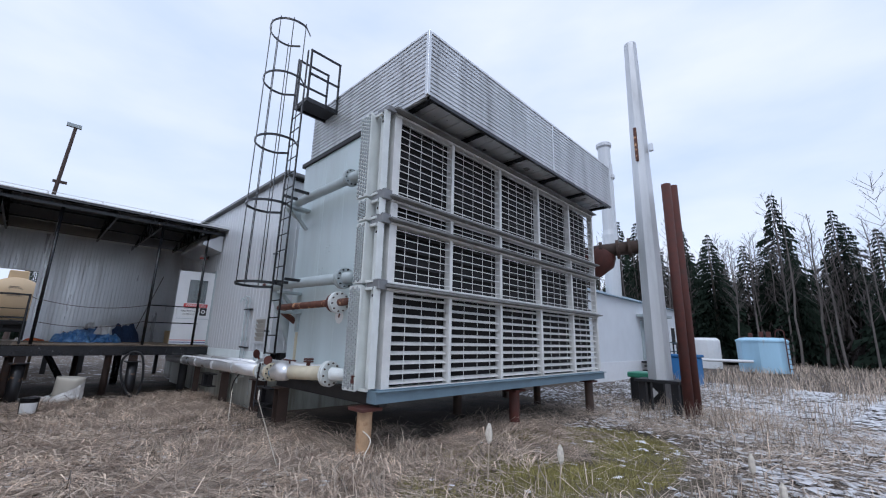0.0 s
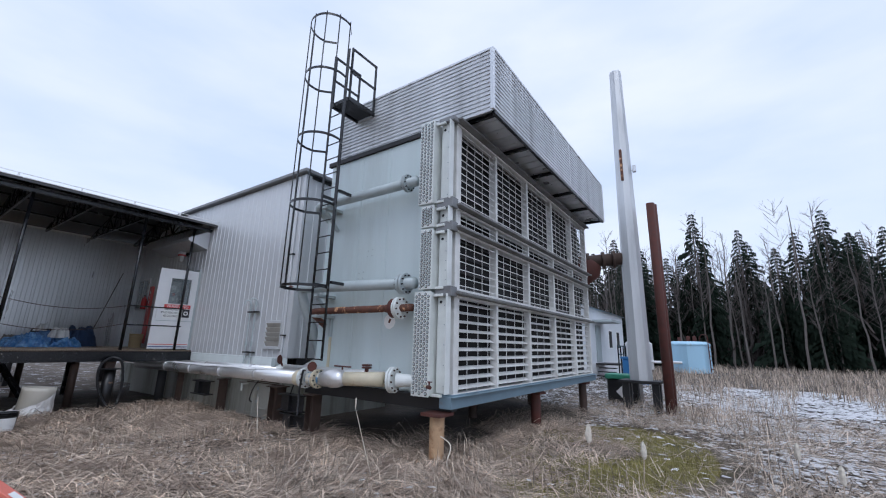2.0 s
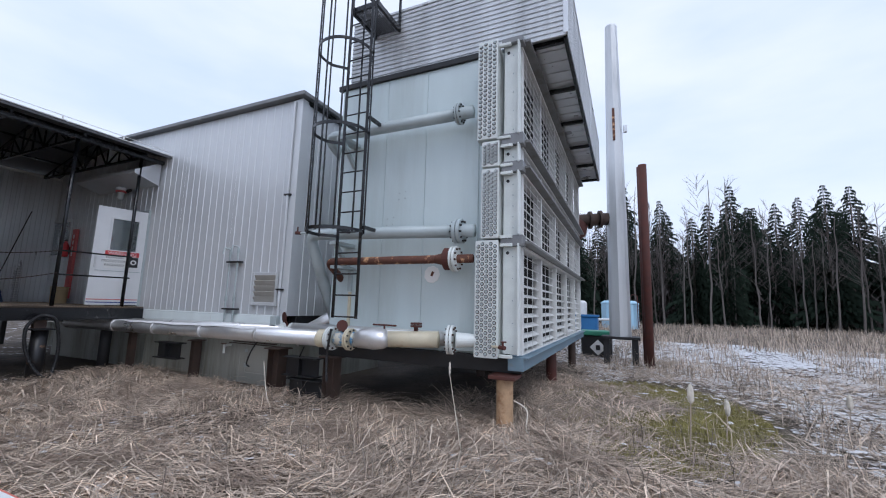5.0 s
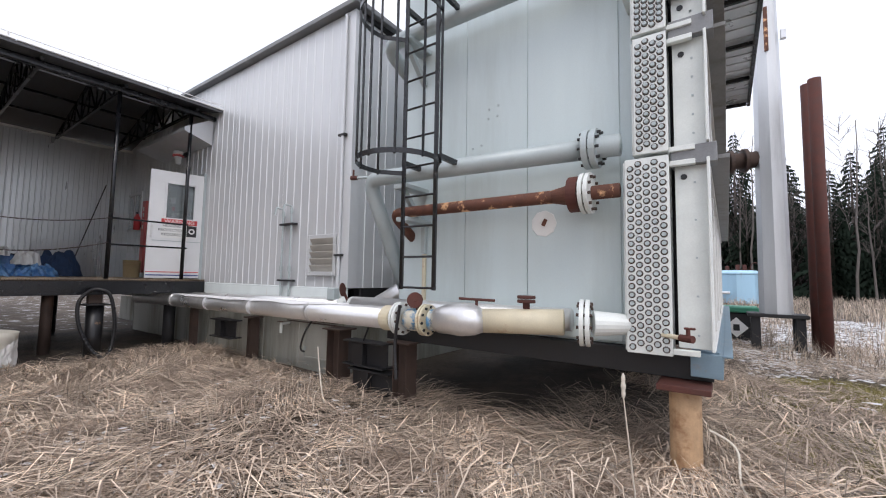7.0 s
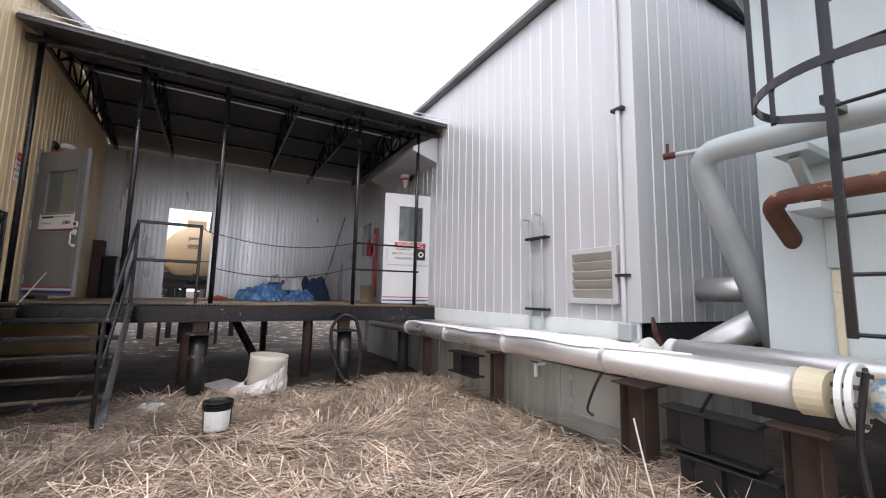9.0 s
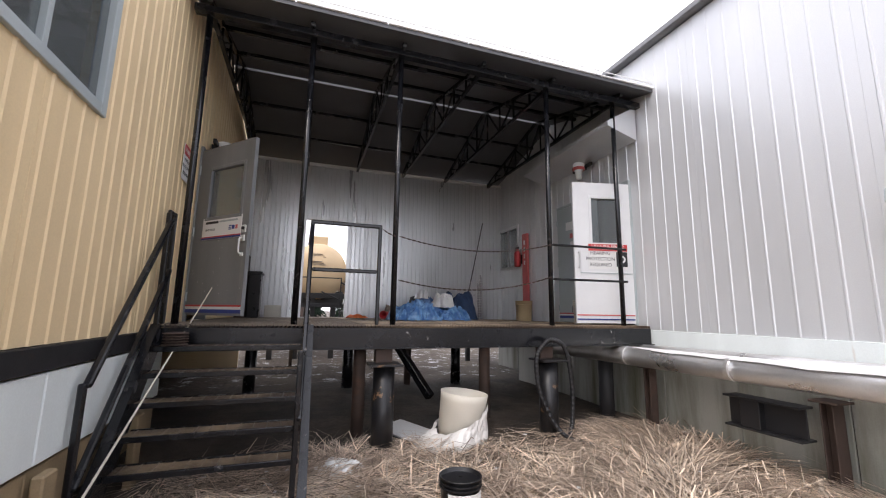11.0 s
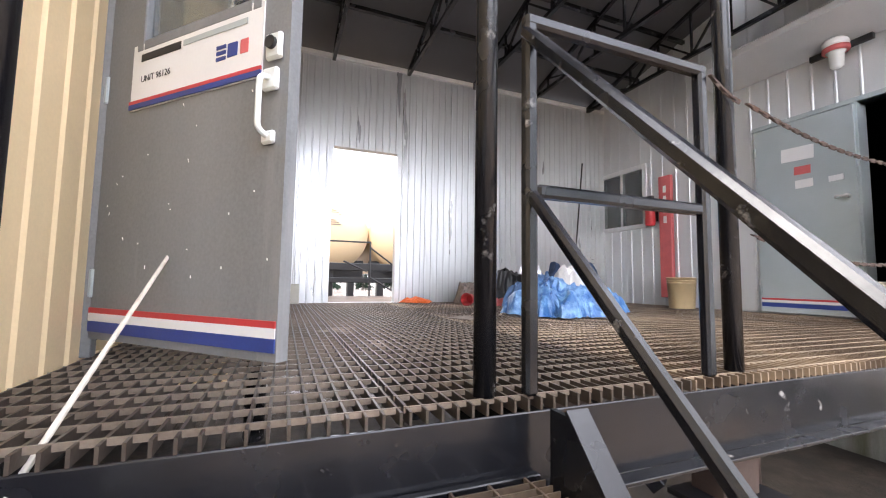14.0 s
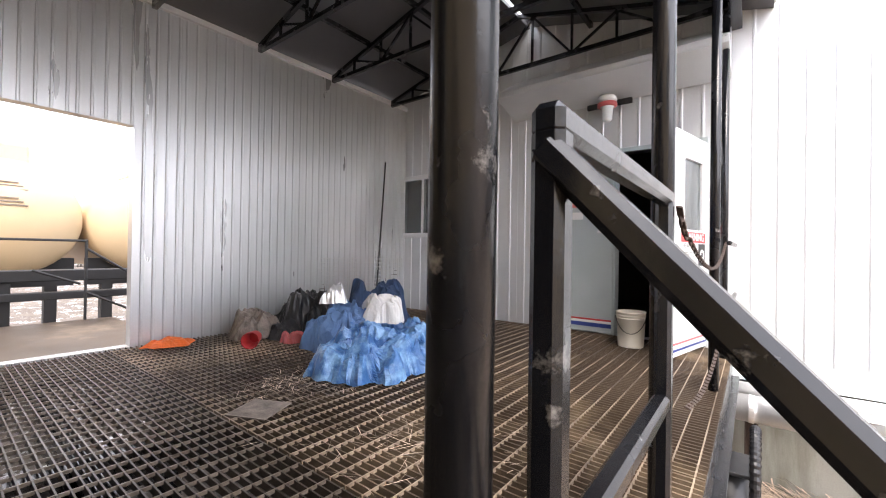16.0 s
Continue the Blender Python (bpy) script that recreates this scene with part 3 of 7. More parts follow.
for k in range(6):
    y0 = LEFT + 0.02 + k * PANEL
    bm = bmesh.new()
    nb = 24
    verts, faces = [], []

    def slab(x0, x1, ya, yb, za, zb):
        i = len(verts)
        verts.extend([(x, y, z) for z in (za, zb) for x, y in ((x0, ya), (x1, ya), (x1, yb), (x0, yb))])
        faces.extend([tuple(i + j for j in f) for f in ((3, 2, 1, 0), (4, 5, 6, 7), (0, 1, 5, 4), (1, 2, 6, 5), (2, 3, 7, 6), (3, 0, 4, 7))])

    for i in range(nb):
        y = y0 + 0.012 + (PANEL - 0.024) * i / (nb - 1)
        slab(BACK + 0.02, FRONT - 0.002, y - 0.0035, y + 0.0035, 1.166, DECK)
    me = bpy.data.meshes.new("grating_panel")
    me.from_pydata(verts, [], faces)
    # The two panels nearest the tan wall take the dimmed copy.
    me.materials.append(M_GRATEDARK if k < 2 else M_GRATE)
    g = new("grating_panel", me)
    g.parent = deck
    g.matrix_parent_inverse = Matrix.Translation(deck.location).inverted()
    verts, faces = [], []
    for i in range(45):
        x = FRONT - 0.04 - i * 0.1
        if x > BACK + 0.03:
            slab(x - 0.003, x + 0.003, y0 + 0.004, y0 + PANEL - 0.004, 1.186, DECK + 0.0015)
    bm.free()
    me = bpy.data.meshes.new("cross_rods")
    me.from_pydata(verts, [], faces)
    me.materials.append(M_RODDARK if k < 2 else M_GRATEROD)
    c = new("cross_rods", me)
    c.parent = g

# deck piles
for x, y, r, mat in ((-13.12, 0.09, 0.115, M_BLACKPILE), (-13.12, 2.13, 0.115, M_BLACKPILE), (-13.74, -0.09, 0.075, M_BROWNSTEEL), (-16.8, 0.1, 0.1, M_BLACK), (-16.8, 2.3, 0.1, M_BLACK), (-16.8, -1.6, 0.1, M_BLACK),
                     (-14.16, 1.745, 0.08, M_BROWNSTEEL), (-16.9, 1.3, 0.07, M_BROWNSTEEL), (-13.6, 3.4, 0.1, M_DARKSTEEL)):
    p = thing("deck_pile", (x, y, -0.1), "round steel pile with a cap plate under the deck", "pile", "piles under the deck")
    bm = bmesh.new()
    front = x > -13.3
    top = 0.775 if front else 0.90
    rod(bm, (x, y, -0.3), (x, y, top), r, segs=28)
    shaft = part("shaft", bm, mat, p, smooth=False)
    for q in shaft.data.polygons:
        q.use_smooth = len(q.vertices) == 4
    if front:
        bm = bmesh.new()
        box(bm, x - 0.14, x - 0.02, y - 0.09, y + 0.09, top + 0.024, 0.944, 0.004)
        part("packer", bm, M_BROWNSTEEL, p, "rusty packing block")
    bm = bmesh.new()
    box(bm, x - r * 1.5, x + r * 1.5, y - r * 1.5, y + r * 1.5, top, top + (0.022 if front else 0.044), 0.004)
    part("cap_plate", bm, mat, p)
bm = bmesh.new()
bar(bm, (-14.9, 0.55, 0.95), (-14.2, 0.95, 0.2), 0.1, 0.1)
solid("deck_brace", bm, M_BLACK, "black diagonal steel brace under the deck", "brace")

# porch roof: panels, trusses, posts
RIDGE = 5.2
bm = bmesh.new()
for x0, z0, x1, z1 in ((-15.43, RIDGE, -18.0, 4.60), (-15.36, RIDGE, -12.86, 4.56)):
    vs = [bm.verts.new((x, y, z + d)) for d in (0.0, 0.05) for x, y, z in ((x0, LEFT + 0.03, z0), (x1, LEFT + 0.03, z1), (x1, 4.02 if x1 > -15 else RIGHT, z1), (x0, 4.02 if x1 > -15 else RIGHT, z0))]
    for f in ((3, 2, 1, 0), (4, 5, 6, 7), (0, 1, 5, 4), (1, 2, 6, 5), (2, 3, 7, 6), (3, 0, 4, 7)):
        bm.faces.new([vs[i] for i in f])
solid("ceiling_porch", bm, M_ROOFIN, "dark sheet roof of the porch with a light gap at the ridge", "roof", kind="structure")
bm = bmesh.new()
for i in range(6):
    y0 = LEFT + 0.05 + i * 1.0
    box(bm, -12.90, -12.84, y0, y0 + 0.985, 4.612, 4.632, 0.003)
    box(bm, -12.88, -12.865, y0 + 0.9, y0 + 0.925, 4.632, 4.70, 0.003)
    box(bm, -12.88, -12.868, y0, y0 + 0.999, 4.70, 4.712, 0.002)
solid("trim_porch_eave", bm, M_SIGN, "pale eave strip with snow along the porch roof", "trim", kind="structure")
bm = bmesh.new()
box(bm, FRONT - 0.05, FRONT + 0.05, LEFT + 0.05, 3.84, 4.44, 4.52, 0.004)
solid("porch_front_beam", bm, M_BLACK, "dark steel beam along the porch front", "beam", kind="structure")


def truss(y):
    t = thing("roof_truss", (-15.4, y, 4.4), "black welded steel roof truss", "truss", "porch roof trusses")
    bm = bmesh.new()
    bar(bm, (-17.65, y, 4.50), (-13.2, y, 4.50), 0.045, 0.045, 0)
    part("bottom_chord", bm, M_BLACK, t)
    for xa, xb in ((-17.65, -15.4), (-13.05, -15.4)):
        bm = bmesh.new()
        bar(bm, (xa, y, 4.545), (xb, y, RIDGE - 0.035), 0.045, 0.045, 0)
        part("top_chord", bm, M_BLACK, t)
    for k in range(8):
        x = -17.2 + k * 0.5
        up = lambda xx: RIDGE - 0.05 - abs(xx + 15.4) * 0.275
        bm = bmesh.new()
        bar(bm, (x, y, 4.50), (x, y, up(x)), 0.025, 0.025, 0)
        part("web", bm, M_BLACK, t)
        bm = bmesh.new()
        bar(bm, (x, y, 4.50 if k % 2 else up(x)), (x + 0.5, y, up(x + 0.5) if k % 2 else 4.50), 0.025, 0.025, 0)
        part("web", bm, M_BLACK, t)


for y in (-1.9, -0.87, 0.19, 1.25, 2.3, 3.45):
    truss(y)
for x in (-16.9, -16.1, -14.6, -13.8):
    bm = bmesh.new()
    z = RIDGE - 0.02 - abs(x + 15.4) * 0.24
    box(bm, x - 0.025, x + 0.025, LEFT + 0.05, RIGHT - 0.02, z - 0.055, z - 0.008, 0)
    solid("roof_purlin", bm, M_BLACK, "black steel purlin under the porch roof", "purlin", "porch roof purlins")
for y in (-1.92, -0.85, 0.19, 2.27, 3.42):
    bm = bmesh.new()
    rod(bm, (-13.215, y - 0.004, 1.2), (-13.215, y - 0.004, 4.44), 0.032, segs=24)
    post = solid("porch_post", bm, M_BLACK, "slim black round steel post with chipped paint", "post", "porch posts")
    for p in post.data.polygons:
        p.use_smooth = len(p.vertices) == 4

# ---- stairs and railings ----
stairs = thing("steel_stairs", (-12.6, -1.35, -0.1), "black steel stairs with grated treads and handrails", "stairs")
for y in (-2.0, -0.72):
    bm = bmesh.new()
    vs = [bm.verts.new((x, yy, z)) for yy in (y - 0.008, y + 0.008) for x, z in ((-13.09, 1.19), (-13.09, 0.97), (-12.15, -0.15), (-11.85, -0.15), (-13.02, 1.19))]
    for f in ((0, 1, 2, 3, 4), (9, 8, 7, 6, 5)):
        bm.faces.new([vs[i] for i in f])
    for i in range(5):
        bm.faces.new([vs[i], vs[(i + 1) % 5], vs[5 + (i + 1) % 5], vs[5 + i]])
    s = 1 if y < -1 else -1
    bar(bm, (-13.03, y + 0.025 * s * -1, 1.2), (-11.86, y + 0.025 * s * -1, -0.13), 0.065, 0.012, 0)
    part("stringer", bm, M_BLACK, stairs)
for k in range(5):
    z = 1.015 - k * 0.204
    x = -13.02 + k * 0.165
    bm = bmesh.new()
    box(bm, x + 0.10, x + 0.125, -1.985, -0.735, z - 0.04, z, 0.003)
    box(bm, x - 0.125, x - 0.10, -1.985, -0.735, z - 0.04, z, 0.003)
    tread = part("tread", bm, M_BLACK, stairs)
    bm = bmesh.new()
    for i in range(6):
        xx = x - 0.075 + i * 0.03
        box(bm, xx - 0.002, xx + 0.002, -1.98, -0.74, z - 0.03, z - 0.002)
    for i in range(12):
        yy = -1.93 + i * 0.104
        box(bm, x - 0.1, x + 0.1, yy - 0.003, yy + 0.003, z - 0.012, z - 0.001)
    part("grating", bm, M_GRATE, tread, "worn rusty grating")


def rail_bar(name, parent, a, b, w=0.04, mat=None):
    bm = bmesh.new()
    bar(bm, a, b, w, w, 0.009)
    return part(name, bm, mat or M_BLACK, parent)


rail_bar("handrail", stairs, (-13.19, -0.735, 2.27), (-12.0, -0.745, 1.018), 0.038)
rail_bar("midrail", stairs, (-13.16, -0.735, 1.765), (-11.97, -0.745, 0.545), 0.034)
rail_bar("newel", stairs, (-11.995, -0.765, -0.12), (-11.995, -0.765, 1.045), 0.04)
rail_bar("handrail", stairs, (-13.06, -2.0, 2.17), (-11.85, -2.0, 0.86), 0.045)
rail_bar("midrail", stairs, (-13.16, -2.0, 1.71), (-11.85, -2.0, 0.26), 0.042)
rail_bar("newel", stairs, (-13.04, -2.02, 1.14), (-13.04, -2.02, 2.24), 0.042)
rail_bar("newel", stairs, (-13.20, -2.02, 1.2), (-13.20, -2.02, 2.27), 0.04)
rail_bar("newel_link", stairs, (-13.20, -2.02, 2.25), (-13.04, -2.02, 2.25), 0.036)
rail_bar("newel", stairs, (-11.85, -2.02, -0.12), (-11.85, -2.02, 0.88), 0.042)
for k in range(5):
    bm = bmesh.new()
    lathe(bm, (-12.98, -1.84, 1.0145 + k * 0.024), [(0.06, 0), (0.098, 0.006), (0.105, 0.012), (0.098, 0.018), (0.06, 0.0245)], 22)
    solid("rusty_disc", bm, M_BROWNSTEEL, "rusty round steel disc stacked on the top tread", "disc", "stacked discs")

gate = thing("deck_guard_rail", (-13.2, -0.36, 1.2), "black square tube guard rail with worn white edges", "railing")
rail_bar("post", gate, (-13.18, -0.73, 1.2), (-13.18, -0.73, 2.29))
rail_bar("post", gate, (-13.18, 0.0, 1.2), (-13.18, 0.0, 2.29))
rail_bar("top_rail", gate, (-13.18, -0.75, 2.295), (-13.18, 0.02, 2.295))
rail_bar("mid_rail", gate, (-13.18, -0.71, 1.78), (-13.18, -0.02, 1.78))
rail2 = thing("deck_end_rail", (-13.2, 2.85, 1.7), "thin black rails between the porch posts", "railing")
for z in (2.24, 1.79):
    rail_bar("rail", rail2, (-13.13, 2.25, z), (-13.13, 3.45, z + 0.01), 0.03)


def chain(a, b, sag, n=64):
    c = thing("chain", a, "thin rusty steel safety chain between posts", "chain", "safety chains")
    a, b = Vector(a), Vector(b)
    bm = bmesh.new()
    for i in range(n):
        t = (i + 0.5) / n
        p = a.lerp(b, t) - Vector((0, 0, sag * 4 * t * (1 - t)))
        d = (b - a).normalized() + Vector((0, 0, -sag * 4 * (1 - 2 * t) / (b - a).length))
        q = d.to_track_quat("X", "Z").to_matrix().to_4x4()
        turned_box(bm, Matrix.Translation(p) @ q @ pose(0, 0, 0, 90 * (i % 2) + 20), 0.040, 0.016, 0.005)
    part("chain_run", bm, M_BROWNSTEEL, c)


chain((-13.15, 0.22, 2.2), (-13.15, 2.24, 2.24), 0.13)
chain((-13.15, 0.22, 1.7), (-13.15, 2.24, 1.82), 0.14)
chain((-13.15, 0.02, 2.27), (-13.15, 0.17, 2.2), 0.01, 6)

# ---- cooler ----
def frame_of(t, x0, x1, y0, y1, z0, z1):
    return box(bmesh.new(), x0, x1, y0, y1, z0, z1, 0.004)


cooler = thing("air_cooler", (-6.4, 7.2, 0.7), "large pale grey-green industrial air cooler on steel piles", "cooler")
part("body", frame_of(0, -7.9, -5.0, 3.72, 10.8, 0.78, 5.12), M_COOLER, cooler)
SEAMS = (-7.9, -6.96, -6.23, -5.36)
for a, b in zip(SEAMS, SEAMS[1:]):
    part("end_panel", frame_of(0, a + 0.003, b - 0.003, 3.702, 3.722, 0.80, 5.10), M_COOLER, cooler)
bm = bmesh.new()
for cx, cz in ((-6.62, 3.08), (-6.82, 2.68)):
    for dx, dz in ((-0.05, 0.06), (0.06, 0.08), (-0.06, -0.04), (0.05, -0.03)):
        rod(bm, (cx + dx, 3.705, cz + dz), (cx + dx, 3.690, cz + dz), 0.011, segs=8)
part("bolt_heads", bm, M_PIPE, cooler)
bm = bmesh.new()
lathe(bm, (-6.06, 3.703, 1.86), [(0.13, 0), (0.125, 0.006)], 9, (0, -1, 0))
part("repair_patch", bm, M_SIGN, cooler, "pale grey repair patch")
bm = bmesh.new()
turned_box(bm, pose(-6.05, 3.694, 1.87, 0, 25), 0.035, 0.012, 0.07, 0.0)
part("patch_hole", bm, M_RUSTPIPE, cooler)
part("flange_strip", frame_of(0, -7.98, -5.35, 3.66, 3.74, 5.10, 5.19), M_DARKSTEEL, cooler)
# base frame
part("base_beam", frame_of(0, -8.0, -4.72, 3.62, 3.76, 0.58, 0.775), M_DARKSTEEL, cooler)
part("base_beam", frame_of(0, -4.86, -4.66, 3.5, 10.95, 0.63, 0.80), M_BLUEBEAM, cooler, "faded blue base beam")
part("base_lip", frame_of(0, -4.66, -4.60, 3.5, 10.95, 0.785, 0.80), M_BLUEBEAM, cooler)
for y in (5.6, 7.3, 9.0, 10.8):
    part("cross_beam", frame_of(0, -7.9, -4.88, y - 0.06, y + 0.06, 0.58, 0.77), M_DARKSTEEL, cooler)

# ribbed hood: each side's courses of siding
HX0, HX1, HY0, HY1, HZ0, HZ1 = -7.80, -4.10, 3.74, 10.85, 5.24, 6.38
hood = part("hood", frame_of(0, HX0 + 0.03, HX1 - 0.03, HY0 + 0.03, HY1 - 0.03, HZ0 + 0.04, HZ1 - 0.01), M_HOOD, cooler)
NC = 15
step = (HZ1 - HZ0 - 0.02) / NC
for k in range(NC):
    z = HZ0 + k * step
    for j, (a, b) in enumerate(((HY0 + 0.03, 6.05), (6.05, 8.4), (8.4, HY1 - 0.03))):
        bm = bmesh.new()
        vs = [bm.verts.new((x, y, zz)) for y in (a + 0.003, b - 0.003) for x, zz in ((HX1 - 0.03, z), (HX1 - 0.006, z + 0.004), (HX1 - 0.006, z + step * 0.62), (HX1 - 0.022, z + step * 0.8), (HX1 - 0.022, z + step), (HX1 - 0.03, z + step))]
        for i in range(6):
            bm.faces.new([vs[i], vs[(i + 1) % 6], vs[6 + (i + 1) % 6], vs[6 + i]])
        bm.faces.new(vs[:6][::-1]), bm.faces.new(vs[6:])
        part("siding_course", bm, M_HOOD, hood)
    zs = 5.2 + k * (HZ1 - 5.22) / NC
    st = (HZ1 - 5.22) / NC
    bm = bmesh.new()
    vs = [bm.verts.new((x, y, zz)) for x in (HX0, HX1 - 0.03) for y, zz in ((HY0 + 0.03, zs), (HY0 + 0.006, zs + 0.004), (HY0 + 0.006, zs + st * 0.62), (HY0 + 0.022, zs + st * 0.8), (HY0 + 0.022, zs + st), (HY0 + 0.03, zs + st))]
    for i in range(6):
        bm.faces.new([vs[i], vs[(i + 1) % 6], vs[6 + (i + 1) % 6], vs[6 + i]])
    bm.faces.new(vs[:6][::-1]), bm.faces.new(vs[6:])
    part("siding_course", bm, M_HOOD, hood)
for x, y in ((HX1 - 0.06, HY0 - 0.003), (HX1 - 0.03, HY1 - 0.06)):
    part("corner_trim", frame_of(0, x, HX1 + 0.004, y, y + 0.065, HZ0 - 0.01, HZ1 + 0.012), M_GALV, hood)
part("top_trim", frame_of(0, HX1 - 0.05, HX1 + 0.008, HY0 + 0.065, HY1 - 0.06, HZ1 - 0.03, HZ1 + 0.014), M_GALV, hood)
part("top_trim", frame_of(0, HX0, HX1 - 0.06, HY0 - 0.006, HY0 + 0.05, HZ1 - 0.03, HZ1 + 0.014), M_GALV, hood)
part("seam_strip", frame_of(0, HX1 - 0.01, HX1 + 0.006, 7.62, 7.66, HZ0, HZ1 - 0.035), M_GALV, hood)
bm = bmesh.new()
for k in range(46):
    y = HY0 + 0.1 + k * 0.152
    part("soffit_rib", box(bmesh.new(), -4.78, HX1 - 0.04, y, y + 0.145, HZ0 + 0.016 + 0.012 * (k % 2), HZ0 + 0.038), M_GALV, hood)
bm.free()
part("soffit_edge", frame_of(0, HX1 - 0.07, HX1 - 0.012, HY0 + 0.066, HY1 - 0.066, HZ0 - 0.06, HZ0 - 0.002), M_BLACK, hood)
for k in range(6):
    y = 3.9 + k * 1.36
    part("soffit_bracket", frame_of(0, -4.74, HX1 - 0.075, y - 0.03, y + 0.03, HZ0 - 0.06, HZ0 + 0.008), M_BLACK, hood)

# louvred bays of the front
ROWS_Z = ((0.82, 2.20, "slat"), (2.34, 3.22, "grid"), (3.34, 3.58, "grid"), (3.72, 5.06, "grid"))
BAYS = (3.70, 5.02, 6.48, 7.98, 9.48, 10.85)
# Flat coil face; the shade behind the louvres is put into its colour.
part("coil_face", frame_of(0, -4.98, -4.93, 3.72, 10.8, 0.82, 5.1), M_DARK, cooler, "coil face behind the louvres, near-black for the shade there")
for z0, z1, sort in ROWS_Z:
    for zz in (z0 - 0.035, z1):
        part("row_rail", frame_of(0, -4.86, -4.70, 3.62, 10.9, zz, zz + 0.035), M_LOUVRE, cooler)
    part("gutter", frame_of(0, -4.93, -4.58, 3.56, 10.9, z1 + 0.04, z1 + 0.075), M_GUTTER, cooler)
    for i, y in enumerate(BAYS):
        w = 0.035 if i else 0.07
        part("mullion", frame_of(0, -4.85, -4.715, y - w, y + w, z0 + 0.001, z1 - 0.001), M_LOUVRE, cooler)
    for a, b in zip(BAYS, BAYS[1:]):
        n = 10 if sort == "slat" else max(3, round((z1 - z0) / 0.125))
        for k in range(n):
            z = z0 + (z1 - z0) * (k + 0.5) / n
            bm = bmesh.new()
            if sort == "slat":
                turned_box(bm, pose(-4.80, (a + b) / 2, z, 0, 28, 0), 0.10, b - a - 0.09, 0.008)
                part("louvre_slat", bm, M_LOUVRE, cooler)
            else:
                box(bm, -4.748, -4.736, a + 0.04, b - 0.04, z - 0.006, z + 0.006)
                part("guard_wire", bm, M_LOUVRE, cooler)
                if k % 2 == 0:
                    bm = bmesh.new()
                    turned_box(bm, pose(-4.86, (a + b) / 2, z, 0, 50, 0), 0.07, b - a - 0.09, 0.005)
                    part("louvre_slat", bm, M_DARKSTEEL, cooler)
        m = 5 if sort == "grid" else 4
        for k in range(1, m):
            y = a + (b - a) * k / m
            part("guard_wire", frame_of(0, -4.735, -4.727, y - 0.006, y + 0.006, z0 + 0.002, z1 - 0.002), M_LOUVRE, cooler)
part("row_edge", frame_of(0, -4.86, -4.68, 3.55, 10.92, 0.80, 0.815), M_BLUEBEAM, cooler)

# header boxes at the end: tube plates with plugs and channel posts
PLATES = ((0.78, 2.27, 5, 22, -5.25, -4.99), (2.30, 3.24, 4, 15, -5.18, -4.99), (3.27, 3.62, 4, 6, -5.18, -4.99), (3.66, 5.10, 4, 22, -5.25, -5.02))
for z0, z1, nc, nr, x0, x1 in PLATES:
    head = part("header_box", frame_of(0, x0 - 0.03, x1 + 0.02, 3.39, 3.70, z0 + 0.01, z1 - 0.01), M_HEADER, cooler)
    part("tube_plate", frame_of(0, x0 - 0.01, x1 + 0.035, 3.35, 3.388, z0, z1), M_HEADER, head)
    bm = bmesh.new()
    for i in range(nc):
        for k in range(nr):
            x = x0 + 0.03 + (x1 - x0 - 0.035) * i / (nc - 1)
            z = z0 + 0.045 + (z1 - z0 - 0.09) * (k + 0.5 * (i % 2)) / (nr - 0.5)
            r = 0.019
            a = [bm.verts.new((x + r * math.cos(q * math.pi / 3), 3.352, z + r * math.sin(q * math.pi / 3))) for q in range(6)]
            c = [bm.verts.new((x + r * 0.85 * math.cos(q * math.pi / 3), 3.330, z + r * 0.85 * math.sin(q * math.pi / 3))) for q in range(6)]
            for q in range(6):
                bm.faces.new((a[q], a[(q + 1) % 6], c[(q + 1) % 6], c[q]))
            bm.faces.new(c)
    tagged(part("plugs", bm, M_PIPE, head), kind="stuff")
    # Flat dark discs stand in for the shaded recess round each plug.
    bm = bmesh.new()
    for i in range(nc):
        for k in range(nr):
            x = x0 + 0.03 + (x1 - x0 - 0.035) * i / (nc - 1)
            z = z0 + 0.045 + (z1 - z0 - 0.09) * (k + 0.5 * (i % 2)) / (nr - 0.5)
            bm.faces.new([bm.verts.new((x + 0.026 * math.cos(q * math.pi / 5), 3.3485, z + 0.026 * math.sin(q * math.pi / 5))) for q in range(10)])
    tagged(part("plug_gasket", bm, M_BROWNSTEEL, head), kind="stuff")
    for zz in (z0 + 0.02, z1 - 0.06):
        part("lug", frame_of(0, x1 + 0.03, x1 + 0.20, 3.42, 3.47, zz - 0.015, zz + 0.025), M_HEADER, head)
    ch = part("channel_post", frame_of(0, -4.93, -4.70, 3.505, 3.52, z0 + 0.05, z1 - 0.04), M_HEADER, cooler)
    part("channel_flange", frame_of(0, -4.72, -4.70, 3.40, 3.504, z0 + 0.05, z1 - 0.04), M_HEADER, ch)
    part("channel_flange", frame_of(0, -4.93, -4.91, 3.521, 3.60, z0 + 0.05, z1 - 0.04), M_HEADER, ch)
    bm = bmesh.new()
    rod(bm, (-4.87, 3.508, z1 - 0.15), (-4.87, 3.498, z1 - 0.15), 0.022, segs=12)
    part("lifting_hole", bm, M_INK, ch)
    bm = bmesh.new()
    for k in range(5):
        zz = z0 + 0.15 + (z1 - z0 - 0.35) * k / 4
        rod(bm, (-4.80, 3.508, zz), (-4.80, 3.496, zz), 0.009, segs=6)
    part("rivets", bm, M_PIPE, ch)

for z0, z1 in ((2.20, 2.345), (3.20, 3.345), (3.575, 3.735), (5.06, 5.14)):
    part("row_end_box", frame_of(0, -4.95, -4.655, 3.44, 3.60, z0, z1), M_GREYDOOR, cooler, "dark grey gutter end box")

